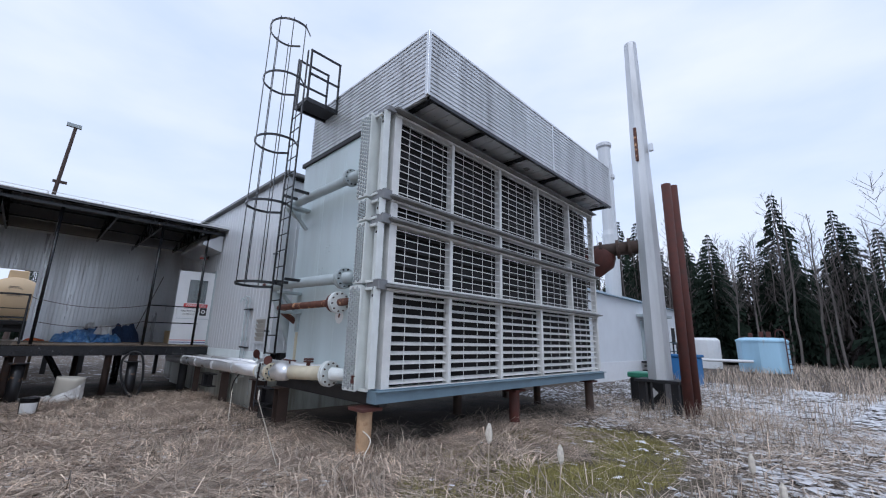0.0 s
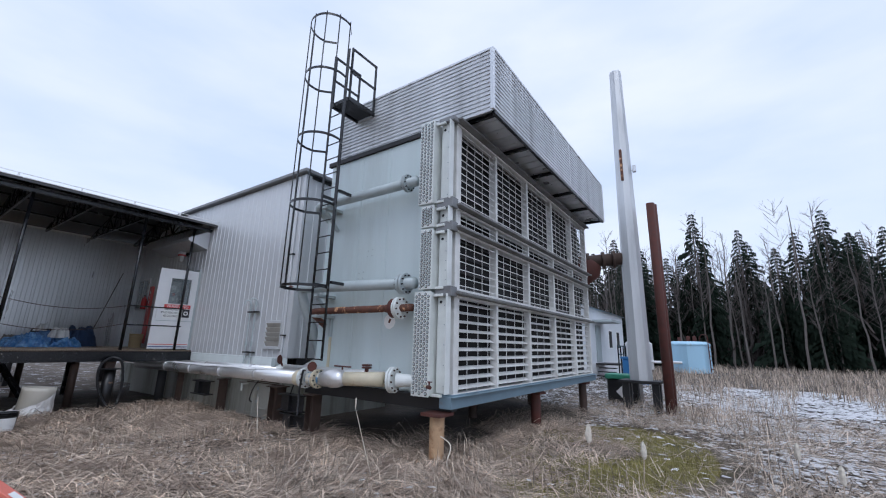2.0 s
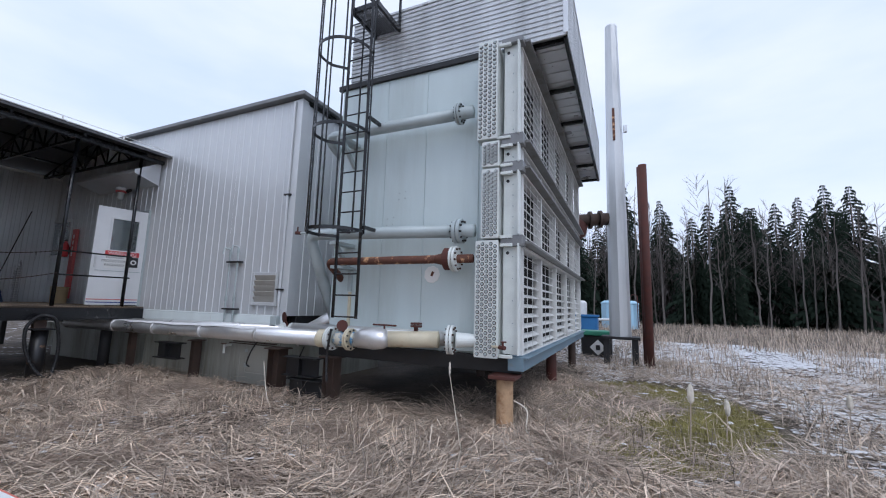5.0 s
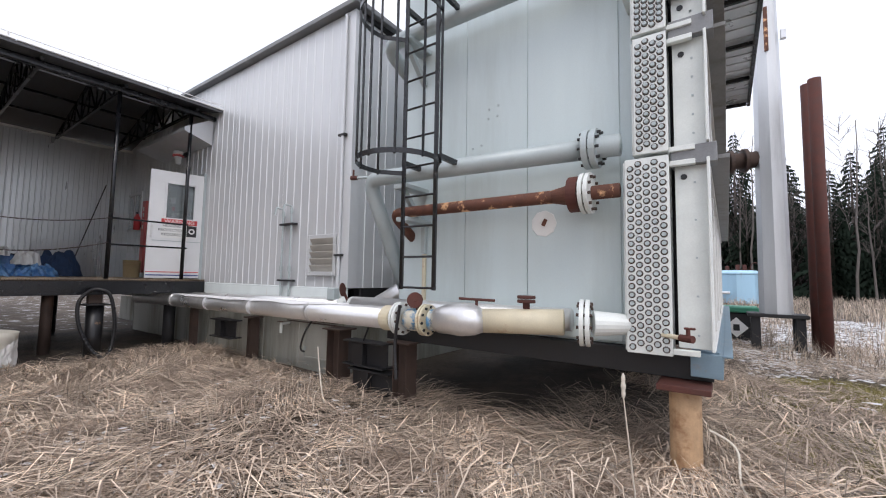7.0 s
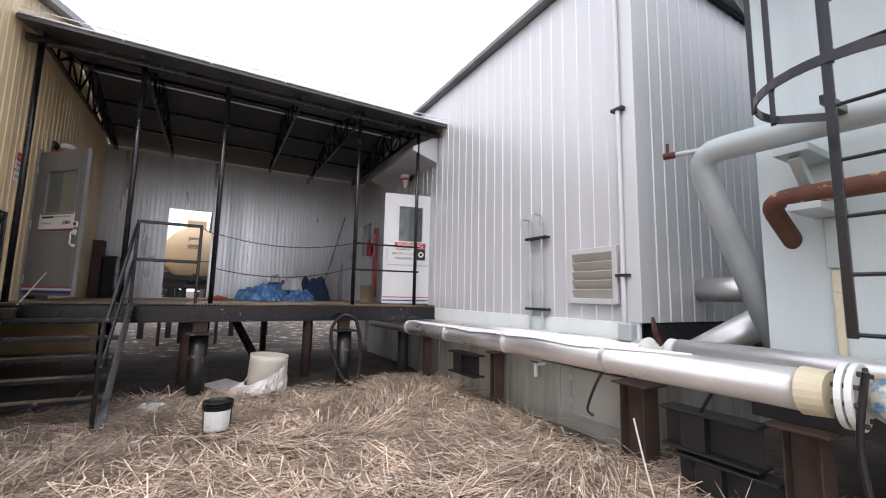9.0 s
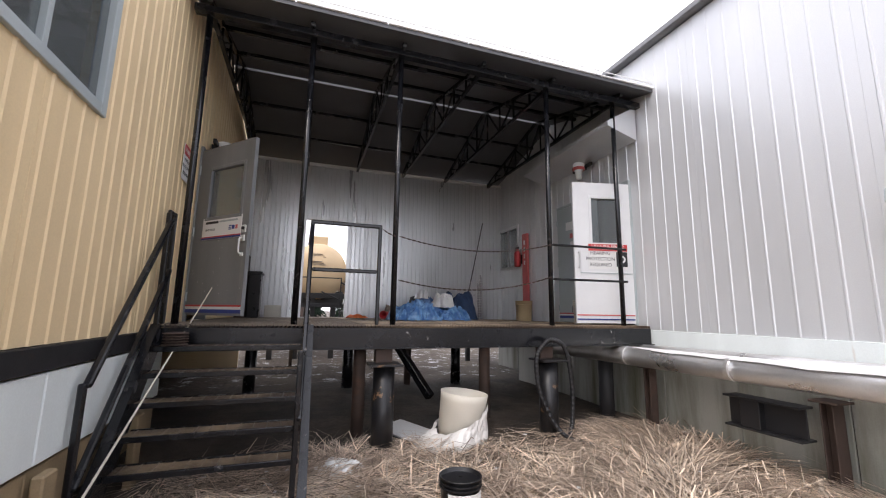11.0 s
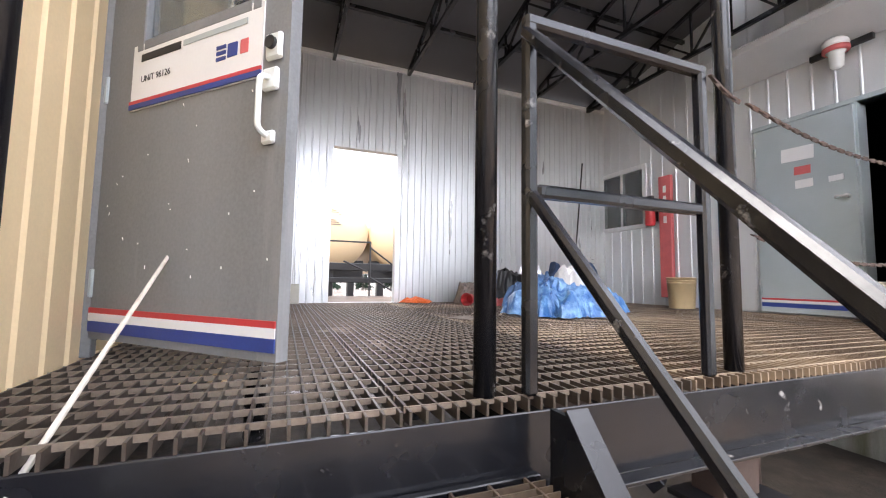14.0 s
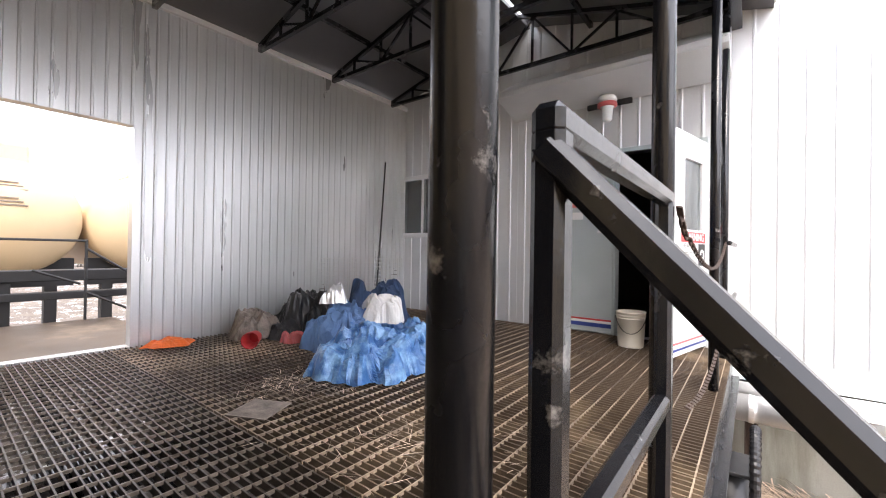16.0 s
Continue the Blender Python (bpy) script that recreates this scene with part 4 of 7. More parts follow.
# piles under the cooler
for x, y, mat, r in ((-4.90, 3.52, M_PILE, 0.105), (-4.95, 7.2, M_RUST, 0.105), (-4.95, 10.6, M_BROWNSTEEL, 0.105), (-6.5, 7.2, M_BROWNSTEEL, 0.1), (-6.5, 10.6, M_BROWNSTEEL, 0.1), (-7.6, 10.6, M_BROWNSTEEL, 0.1)):
    gz = ground_z(x, y)
    p = thing("cooler_pile", (x, y, gz), "round rust-stained steel pile with a welded cap", "pile", "piles under the cooler")
    bm = bmesh.new()
    rod(bm, (x, y, gz - 0.15), (x, y, 0.53), r, segs=24)
    part("shaft", bm, mat, p, smooth=False)
    part("cap_plate", frame_of(0, x - 0.17, x + 0.17, y - 0.17, y + 0.17, 0.532, 0.575), M_RUST, p)


# ---- pipework ----
def flange(name, at, axis, r, parent, mat, thick=0.05, bolts=10):
    """A pair of bolted flange rings."""
    at, ax = Vector(at), Vector(axis).normalized()
    bm = bmesh.new()
    rod(bm, at - ax * thick * 1.1, at - ax * 0.006, r, segs=28)
    rod(bm, at + ax * 0.006, at + ax * thick * 1.1, r, segs=28)
    rod(bm, at - ax * 0.006, at + ax * 0.006, r * 0.8, segs=20)
    f = part(name, bm, mat, parent)
    s = ax.orthogonal().normalized()
    u = ax.cross(s)
    bm = bmesh.new()
    for k in range(bolts):
        a = 2 * math.pi * k / bolts
        p = at + (s * math.cos(a) + u * math.sin(a)) * r * 0.82
        rod(bm, p - ax * thick * 1.7, p + ax * thick * 1.7, 0.013, segs=6)
    part("bolts", bm, M_DARKSTEEL if mat is not M_HEADER else M_BROWNSTEEL, f)
    return f


def pipe_run(name, pts, r, mat, label, group="", radius=0.2, segs=18):
    t = thing(name, pts[0], label, "pipe", group)
    bm = bmesh.new()
    sweep(bm, bend(pts, radius) if len(pts) > 2 else pts, r, segs)
    part("tube", bm, mat, t, smooth=True)
    return t


up = pipe_run("process_pipe", [(-5.35, 3.42, 4.13), (-7.95, 3.42, 4.13), (-7.95, 4.6, 3.6)], 0.085, M_PIPE, "grey painted process pipe along the cooler end", "cooler pipes")
flange("flange", (-5.56, 3.42, 4.13), (1, 0, 0), 0.15, up, M_PIPE, 0.03)
mid = pipe_run("process_pipe", [(-5.30, 3.40, 2.42), (-8.17, 3.40, 2.50), (-7.92, 4.0, 0.9)], 0.09, M_PIPE, "grey painted process pipe along the cooler end", "cooler pipes")
flange("flange", (-5.52, 3.40, 2.42), (1, 0, 0), 0.165, mid, M_PIPE)
rusty = pipe_run("rusty_pipe", [(-5.30, 3.36, 2.04), (-7.72, 3.36, 2.04), (-7.72, 4.1, 1.55)], 0.058, M_RUSTPIPE, "rusted pipe with flaking cream paint", "cooler pipes", 0.14)
flange("flange", (-5.55, 3.36, 2.04), (1, 0, 0), 0.17, rusty, M_HEADER, 0.035)
bm = bmesh.new()
rod(bm, (-5.69, 3.36, 2.04), (-5.605, 3.36, 2.04), 0.15, segs=26)
part("flange_back", bm, M_RUST, rusty)
bm = bmesh.new()
rod(bm, (-5.84, 3.36, 2.04), (-5.69, 3.36, 2.04), 0.06, 0.09, 20)
part("reducer", bm, M_RUSTPIPE, rusty)
for x, z in ((-7.55, 2.30), (-7.55, 4.0)):
    b = thing("pipe_bracket", (x, 3.7, z), "grey welded pipe support bracket on the cooler", "bracket", "pipe brackets")
    part("shelf", frame_of(0, x - 0.09, x + 0.09, 3.28, 3.70, z - 0.0, z + 0.05), M_PIPE, b)
    bm = bmesh.new()
    bar(bm, (x, 3.34, z - 0.01), (x, 3.69, z - 0.36), 0.06, 0.06)
    part("strut", bm, M_PIPE, b)
b = thing("pipe_bracket", (-7.5, 3.7, 1.9), "grey welded pipe support bracket on the cooler", "bracket", "pipe brackets")
part("shelf", frame_of(0, -7.58, -7.42, 3.26, 3.70, 1.93, 1.975), M_PIPE, b)
part("strut", frame_of(0, -7.53, -7.47, 3.64, 3.70, 1.6, 1.925), M_PIPE, b)
part("drain_tube", frame_of(0, -7.52, -7.48, 3.66, 3.70, 0.85, 1.59), M_CREAM, b)
tap = thing("gauge_tap", (-8.1, 3.35, 2.55), "small brass and red tap on a pipe end", "valve")
bm = bmesh.new()
rod(bm, (-8.06, 3.40, 2.52), (-8.28, 3.32, 2.52), 0.02)
part("stub", bm, M_PIPE, tap)
bm = bmesh.new()
rod(bm, (-8.28, 3.32, 2.52), (-8.36, 3.29, 2.52), 0.028)
rod(bm, (-8.33, 3.30, 2.52), (-8.33, 3.30, 2.62), 0.012)
part("tap", bm, M_RUST, tap)

# clad transfer pipe from the deck to the lowest header
cl = pipe_run("clad_transfer_pipe", [(-15.0, 3.32, 0.80), (-10.2, 3.20, 0.86), (-7.5, 3.08, 0.90)], 0.115, M_CLAD, "silver clad insulated transfer pipe on steel supports", "transfer pipes", 0.3, 26)
for x in (-13.0, -11.6, -10.2, -8.8):
    f = (x + 15) / 7.5
    bm = bmesh.new()
    rod(bm, (x - 0.02, 3.32 - 0.24 * f, 0.80 + 0.1 * f), (x + 0.02, 3.32 - 0.24 * f, 0.80 + 0.1 * f), 0.119, segs=26)
    part("cladding_band", bm, M_CLAD, cl)
bm = bmesh.new()
run = [(-12.9 + 0.2 * k) for k in range(25)]
rows_ = []
for x in run:
    f = (x + 15) / 7.5
    cy, cz = 3.32 - 0.24 * f, 0.80 + 0.1 * f
    wd = (0.75 + 0.3 * noise.noise((x * 1.7, 0, 0))) * min(1, (x + 13.0) * 1.5 + 0.05, (-7.98 - x) * 1.5 + 0.05)
    rows_.append([bm.verts.new((x, cy + rr * math.sin(q * wd), cz + rr * math.cos(q * wd))) for q, rr in ((-0.9, 0.113), (-0.6, 0.119), (-0.2, 0.122), (0.2, 0.122), (0.6, 0.119), (0.9, 0.113))])
for p, q in zip(rows_, rows_[1:]):
    for i in range(5):
        bm.faces.new((p[i], p[i + 1], q[i + 1], q[i]))
snow_top = solid("pipe_snow", bm, M_SNOW, "thin layer of snow lying along the clad pipe", "snow")
for p in snow_top.data.polygons:
    p.use_smooth = True
bm = bmesh.new()
rod(bm, (-7.5, 3.08, 0.90), (-7.38, 3.07, 0.902), 0.13, 0.12, 22)
part("end_collar", bm, M_CREAM, cl)
flange("flange", (-7.30, 3.07, 0.91), (1, 0, 0), 0.165, cl, M_HEADER, 0.03)
valve = thing("pipe_valve", (-7.0, 3.07, 0.91), "flanged valve with blue body and cream paint on the transfer pipe", "valve")
bm = bmesh.new()
lathe(bm, (-7.24, 3.07, 0.91), [(0.08, 0), (0.11, 0.06), (0.11, 0.14), (0.08, 0.22)], 22, (1, 0, 0))
part("body", bm, M_VALVEBLUE, valve, "blue valve body", True)
flange("flange", (-6.98, 3.07, 0.915), (1, 0, 0), 0.15, valve, M_CREAM, 0.025)
bm = bmesh.new()
rod(bm, (-6.93, 3.07, 0.92), (-6.86, 3.08, 0.92), 0.10, segs=20)
part("ring", bm, M_VALVEBLUE, valve)
bm = bmesh.new()
rod(bm, (-7.08, 3.06, 1.0), (-7.09, 3.02, 1.10), 0.018)
lathe(bm, (-7.09, 3.02, 1.10), [(0.075, -0.006), (0.078, 0.0), (0.075, 0.008)], 20, (0.55, -0.75, 0.15))
part("disc_handle", bm, M_RUST, valve, "rusty disc handle")
elbow = thing("clad_valve_cover", (-6.7, 3.1, 0.9), "crumpled silver cladding over a valve", "cover")
bm = bmesh.new()
sweep(bm, [(-6.88, 3.08, 0.92), (-6.80, 3.07, 0.93), (-6.68, 3.05, 0.95), (-6.55, 3.05, 0.955), (-6.44, 3.07, 0.95), (-6.38, 3.10, 0.95)], [0.10, 0.13, 0.145, 0.15, 0.135, 0.10], 11)
for v in bm.verts:
    v.co += Vector((noise.noise(v.co * 9), noise.noise(v.co * 9 + Vector((5, 0, 0))), noise.noise(v.co * 9 + Vector((0, 5, 0))))) * 0.012
part("cover", bm, M_CLAD, elbow, "", True)
conn = pipe_run("header_pipe", [(-6.42, 3.10, 0.95), (-5.72, 3.26, 0.975)], 0.105, M_CREAM, "cream painted pipe stub to the header", segs=22)
flange("flange", (-5.56, 3.30, 0.98), (0.97, 0.22, 0), 0.185, conn, M_HEADER, 0.035)
bm = bmesh.new()
rod(bm, (-5.5, 3.31, 0.98), (-5.26, 3.42, 0.98), 0.10, 0.08, 20)
part("nozzle", bm, M_HEADER, conn)
bm = bmesh.new()
rod(bm, (-6.02, 3.2, 1.07), (-6.02, 3.2, 1.14), 0.03)
for z in (1.12, 1.155):
    lathe(bm, (-6.02, 3.2, z), [(0.075, 0), (0.078, 0.012), (0.075, 0.026)], 14)
part("vent_flange", bm, M_RUST, conn, "rusty blind flange")
rod_bar = thing("lever_rod", (-6.4, 3.1, 1.12), "thin rusty lever bar", "lever")
bm = bmesh.new()
rod(bm, (-6.62, 3.08, 1.135), (-6.28, 3.12, 1.13), 0.012)
rod(bm, (-6.45, 3.1, 1.06), (-6.45, 3.1, 1.13), 0.014)
part("rod", bm, M_RUST, rod_bar)
cl2 = pipe_run("clad_transfer_pipe", [(-15.0, 3.64, 0.83), (-8.75, 3.58, 0.92)], 0.1, M_CLAD, "silver clad insulated transfer pipe on steel supports", "transfer pipes", segs=24)
cl3 = pipe_run("clad_transfer_pipe", [(-8.4, 3.46, 0.97), (-5.75, 3.55, 0.97)], 0.1, M_CLAD, "silver clad insulated pipe along the cooler foot", "transfer pipes", segs=24)
v2 = thing("pipe_valve", (-8.6, 3.5, 1.0), "small valve with a rusty disc handle", "valve")
bm = bmesh.new()
lathe(bm, (-8.75, 3.55, 0.95), [(0.09, 0), (0.1, 0.04), (0.05, 0.09), (0.05, 0.2), (0.1, 0.26), (0.09, 0.32)], 18, (1, -0.15, 0.06))
part("body", bm, M_HEADER, v2)
bm = bmesh.new()
rod(bm, (-8.58, 3.5, 1.0), (-8.57, 3.42, 1.12), 0.018)
lathe(bm, (-8.57, 3.40, 1.15), [(0.083, -0.006), (0.087, 0.0), (0.083, 0.008)], 22, (0.907, 0.420, 0.1))
part("disc_handle", bm, M_RUST, v2, "rusty disc handle")
part("actuator", box(bmesh.new(), -9.0, -8.86, 3.5, 3.6, 1.0, 1.16, 0.01), M_PIPE, v2)
slant = pipe_run("slanting_duct", [(-8.75, 3.85, 0.75), (-7.75, 4.6, 1.55)], 0.13, M_CLAD, "silver clad slanting exhaust pipe beside the cooler", segs=24)
jut = pipe_run("clad_stub", [(-8.98, 4.9, 1.5), (-8.35, 4.9, 1.5)], 0.13, M_CLAD, "short silver clad pipe through the end wall", segs=24)
tapv = thing("drain_tap", (-5.0, 3.3, 0.95), "small brass drain tap with a red body", "valve")
bm = bmesh.new()
rod(bm, (-5.02, 3.36, 0.93), (-4.88, 3.26, 0.93), 0.016)
part("stub", bm, M_CREAM, tapv)
bm = bmesh.new()
rod(bm, (-4.90, 3.27, 0.93), (-4.82, 3.22, 0.93), 0.026)
rod(bm, (-4.85, 3.24, 0.93), (-4.85, 3.24, 1.0), 0.014)
turned_box(bm, pose(-4.84, 3.24, 1.0), 0.07, 0.03, 0.015, 0.004)
part("tap", bm, M_RUST, tapv)

# pipe supports and steel clutter below
for x, y, w, d, z1, mat in ((-11.12, 3.72, 0.1, 0.16, 0.60, M_BROWNSTEEL), (-13.0, 3.6, 0.1, 0.12, 0.66, M_BROWNSTEEL), (-8.93, 3.68, 0.24, 0.22, 0.60, M_BROWNSTEEL), (-7.694, 3.6, 0.2, 0.2, 0.56, M_BROWNSTEEL)):
    s = thing("pipe_support", (x, y, -0.1), "brown rusted wide-flange steel pipe support", "support", "pipe supports")
    gz = -0.25
    part("web", frame_of(0, x - w / 2 + 0.012, x + w / 2 - 0.012, y - 0.006, y + 0.006, gz, z1), mat, s)
    part("flange", frame_of(0, x - w / 2, x - w / 2 + 0.012, y - d / 2, y + d / 2, gz, z1), mat, s)
    part("flange", frame_of(0, x + w / 2 - 0.012, x + w / 2, y - d / 2, y + d / 2, gz, z1), mat, s)
    part("cap", frame_of(0, x - w / 2 - 0.06, x + w / 2 + 0.06, y - d / 2 - 0.04, y + d / 2 + 0.04, z1, z1 + 0.02), mat, s)
for x, y, z in ((-11.5, 3.45, 0.42), (-8.250, 3.55, 0.38), (-8.150, 3.55, 0.05)):
    s = thing("beam_offcut", (x, y, z), "dark wide-flange steel beam bracket under the pipes", "beam", "beam brackets")
    part("web", frame_of(0, x - 0.34, x + 0.34, y - 0.008, y + 0.008, z - 0.13, z + 0.13), M_DARKSTEEL, s)
    part("top_flange", frame_of(0, x - 0.34, x + 0.34, y - 0.1, y + 0.1, z + 0.13, z + 0.15), M_DARKSTEEL, s)
    part("bottom_flange", frame_of(0, x - 0.34, x + 0.34, y - 0.1, y + 0.1, z - 0.15, z - 0.13), M_DARKSTEEL, s)
    part("stiffener", frame_of(0, x - 0.18, x + 0.0, y - 0.09, y - 0.01, z - 0.128, z + 0.128), M_INK, s)


def cable(name, pts, r, mat, label, n=8):
    t = bmesh.new()
    p = [Vector(q) for q in pts]
    out = []
    for i in range(len(p) - 1):
        a, b, c, d = p[max(i - 1, 0)], p[i], p[i + 1], p[min(i + 2, len(p) - 1)]
        for k in range(n):
            u = k / n
            out.append(0.5 * ((2 * b) + (c - a) * u + (2 * a - 5 * b + 4 * c - d) * u * u + (3 * b - a - 3 * c + d) * u ** 3))
    out.append(p[-1])
    sweep(t, out, r, 8)
    return solid(name, t, mat, label, "cable")


cable("hanging_cable", [(-8.98, 3.3, 0.78), (-9.02, 3.2, 0.6), (-9.1, 3.2, 0.4), (-9.05, 3.22, 0.35)], 0.012, M_BLACKPL, "short black cable hanging from the pipe")
cable("hanging_cable", [(-8.2, 3.5, 0.7), (-8.4, 3.55, 0.3), (-8.3, 3.5, -0.08)], 0.012, M_BLACKPL, "black cable hanging beneath the pipes to the ground")
cable("ground_cable", [(-8.5, 3.0, 0.5), (-8.35, 2.95, 0.1), (-8.2, 2.9, -0.08), (-7.9, 2.8, -0.07)], 0.007, M_ROPE, "pale thin cable trailing onto the grass")
cable("ground_cable", [(-4.75, 3.4, 0.3), (-4.6, 3.42, 0.2), (-4.55, 3.3, -0.03), (-4.2, 3.5, -0.06)], 0.008, M_ROPE, "pale thin cable trailing onto the grass")
reed = thing("reed", (-5.03, 2.45, -0.12), "dead pale reed stalk with a frayed head", "plant")
bm = bmesh.new()
sweep(bm, [(-5.03, 2.45, -0.14), (-5.035, 2.27, 0.3), (-5.04, 2.08, 0.78)], [0.006, 0.005, 0.003], 6)
part("stem", bm, M_ROPE, reed)
bm = bmesh.new()
lathe(bm, (-5.04, 2.085, 0.76), [(0.003, 0), (0.010, 0.02), (0.008, 0.04), (0.012, 0.06), (0.008, 0.08), (0.010, 0.1), (0.003, 0.12)], 8)
part("head", bm, M_ROPE, reed)
cable("hanging_strap", [(-7.22, 2.95, 1.05), (-7.26, 2.94, 0.7), (-7.22, 2.92, 0.35)], 0.016, M_BLACKPL, "dark strap hanging off the pipe flange")
hose_line = [Vector(q) for q in ((-12.6, 2.35, -0.08), (-12.85, 2.12, 0.0), (-12.97, 1.93, 0.4), (-12.98, 1.88, 0.8), (-12.98, 2.0, 1.0), (-12.98, 2.14, 1.03), (-12.97, 2.28, 0.92), (-12.97, 2.36, 0.5), (-12.96, 2.34, 0.1), (-12.9, 2.25, -0.08))]
hose_pts = []
for i in range(len(hose_line) - 1):
    a, b, c, d = hose_line[max(i - 1, 0)], hose_line[i], hose_line[i + 1], hose_line[min(i + 2, len(hose_line) - 1)]
    for k in range(14):
        w = k / 14
        hose_pts.append(0.5 * ((2 * b) + (c - a) * w + (2 * a - 5 * b + 4 * c - d) * w * w + (3 * b - a - 3 * c + d) * w ** 3))
bm = bmesh.new()
sweep(bm, hose_pts, [0.030 if k % 2 else 0.025 for k in range(len(hose_pts))], 12)
solid("black_hose", bm, M_BLACKPL, "thick ribbed black hose looped over the pile", "hose")

# ---- caged ladder ----
lad = thing("caged_ladder", (-7.07, 3.0, 1.2), "black steel caged access ladder with a top platform", "ladder")
for x in (-7.27, -6.87):
    bm = bmesh.new()
    bar(bm, (x, 3.02, 1.2), (x, 3.02, 7.1), 0.045, 0.022)
    part("side_rail", bm, M_BLACK, lad)
for k in range(16):
    bm = bmesh.new()
    rod(bm, (-7.27, 3.02, 1.22 + 0.3 * k), (-6.87, 3.02, 1.22 + 0.3 * k), 0.011, segs=8)
    part("rung", bm, M_BLACK, lad)
ARC = [radians(-200 + 220 * k / 22) for k in range(23)]
hoop_pt = lambda a, z: (-7.07 + 0.40 * math.cos(a), 2.72 + 0.40 * math.sin(a), z)
for z in (2.37, 3.78, 5.0, 6.28, 7.42):
    bm = bmesh.new()
    pts = [(-7.29, 3.02, z)] + [hoop_pt(a, z) for a in ARC] + [(-6.85, 3.02, z)]
    h = 0.022
    lo = [[bm.verts.new((p[0], p[1], p[2] + d)) for p in pts] for d in (-h, h)]
    cx, cy = -7.07, 2.74
    inn = [[bm.verts.new((cx + (p[0] - cx) * 0.975, cy + (p[1] - cy) * 0.975, p[2] + d)) for p in pts] for d in (-h, h)]
    for i in range(len(pts) - 1):
        bm.faces.new((lo[0][i], lo[0][i + 1], lo[1][i + 1], lo[1][i]))
        bm.faces.new((inn[0][i + 1], inn[0][i], inn[1][i], inn[1][i + 1]))
        bm.faces.new((lo[1][i], lo[1][i + 1], inn[1][i + 1], inn[1][i]))
        bm.faces.new((inn[0][i], inn[0][i + 1], lo[0][i + 1], lo[0][i]))
    part("hoop", bm, M_BLACK, lad)
for a in (-195, -160, -125, -90, -55, -20, 15):
    p = hoop_pt(radians(a), 0)
    bm = bmesh.new()
    bar(bm, (p[0], p[1] + 0.012, 2.34), (p[0], p[1] + 0.012, 7.48), 0.024, 0.009, 0)
    part("cage_bar", bm, M_BLACK, lad)
plat = part("platform_frame", box(bmesh.new(), -7.33, -6.81, 3.06, 3.10, 5.98, 6.06), M_BLACK, lad)
part("platform_side", box(bmesh.new(), -7.33, -7.29, 3.10, 3.75, 5.98, 6.06), M_BLACK, plat)
part("platform_side", box(bmesh.new(), -6.85, -6.81, 3.10, 3.75, 5.98, 6.06), M_BLACK, plat)
bm = bmesh.new()
for k in range(14):
    x = -7.27 + k * 0.031
    box(bm, x, x + 0.006, 3.10, 3.75, 6.02, 6.05)
part("platform_grating", bm, M_DARKSTEEL, plat)
for x in (-7.31, -6.83):
    for y in (3.08, 3.72):
        part("guard_post", box(bmesh.new(), x - 0.017, x + 0.017, y - 0.017, y + 0.017, 6.06, 7.1), M_BLACK, lad)
    for z in (6.58, 7.1):
        part("guard_rail", box(bmesh.new(), x - 0.017, x + 0.017, 3.06, 3.74, z, z + 0.034), M_BLACK, lad)
for z in (2.46, 4.11):
    for x in (-7.3, -6.84):
        part("standoff", box(bmesh.new(), x - 0.02, x + 0.02, 3.04, 3.32, z, z + 0.05), M_BLACK, lad)

# ---- doors, windows, fixtures of the porch ----
def door_leaf(name, hinge, angle, w, h, mat, label, window=None, base=0.0):
    """A hinged leaf: local x along the leaf from its hinge, local -y its outer face."""
    m = pose(*hinge, 0, 0, angle)
    t = thing(name, hinge, label, "door", kind="")
    bm = bmesh.new()
    if window:
        u0, u1, v0, v1 = window
        for a, b, c, d in ((0, u0, base, h), (u1, w, base, h), (u0, u1, base, v0), (u0, u1, v1, h)):
            turned_box(bm, m @ pose((a + b) / 2, 0, (c + d) / 2), b - a, 0.044, d - c)
        part("leaf", bm, mat, t)
        bm = bmesh.new()
        turned_box(bm, m @ pose((u0 + u1) / 2, 0, (v0 + v1) / 2), u1 - u0 + 0.004, 0.01, v1 - v0 + 0.004)
        part("pane", bm, M_GLASS, t)
        bm = bmesh.new()
        for a, b, c, d in ((u0 - 0.03, u0 + 0.012, v0 - 0.03, v1 + 0.03), (u1 - 0.012, u1 + 0.03, v0 - 0.03, v1 + 0.03), (u0 + 0.0125, u1 - 0.0125, v0 - 0.03, v0 + 0.012), (u0 + 0.0125, u1 - 0.0125, v1 - 0.012, v1 + 0.03)):
            turned_box(bm, m @ pose((a + b) / 2, 0, (c + d) / 2), b - a, 0.058, d - c, 0.004)
        part("window_frame", bm, mat, t)
    else:
        turned_box(bm, m @ pose(w / 2, 0, h / 2), w, 0.044, h, 0.004)
        part("leaf", bm, mat, t)
    for z in (0.25, h / 2, h - 0.25):
        bm = bmesh.new()
        turned_box(bm, m @ pose(0.0, -0.016, z), 0.03, 0.03, 0.11, 0.004)
        part("hinge", bm, M_PIPE, t)
    return t, m


white, wm = door_leaf("door_white", (-13.40, 3.80, 1.225), 180 + 77, 0.89, 2.09, M_WHITE, "open white steel door with a window and a hearing sign", (0.14, 0.62, 1.16, 1.86))
wface = wm
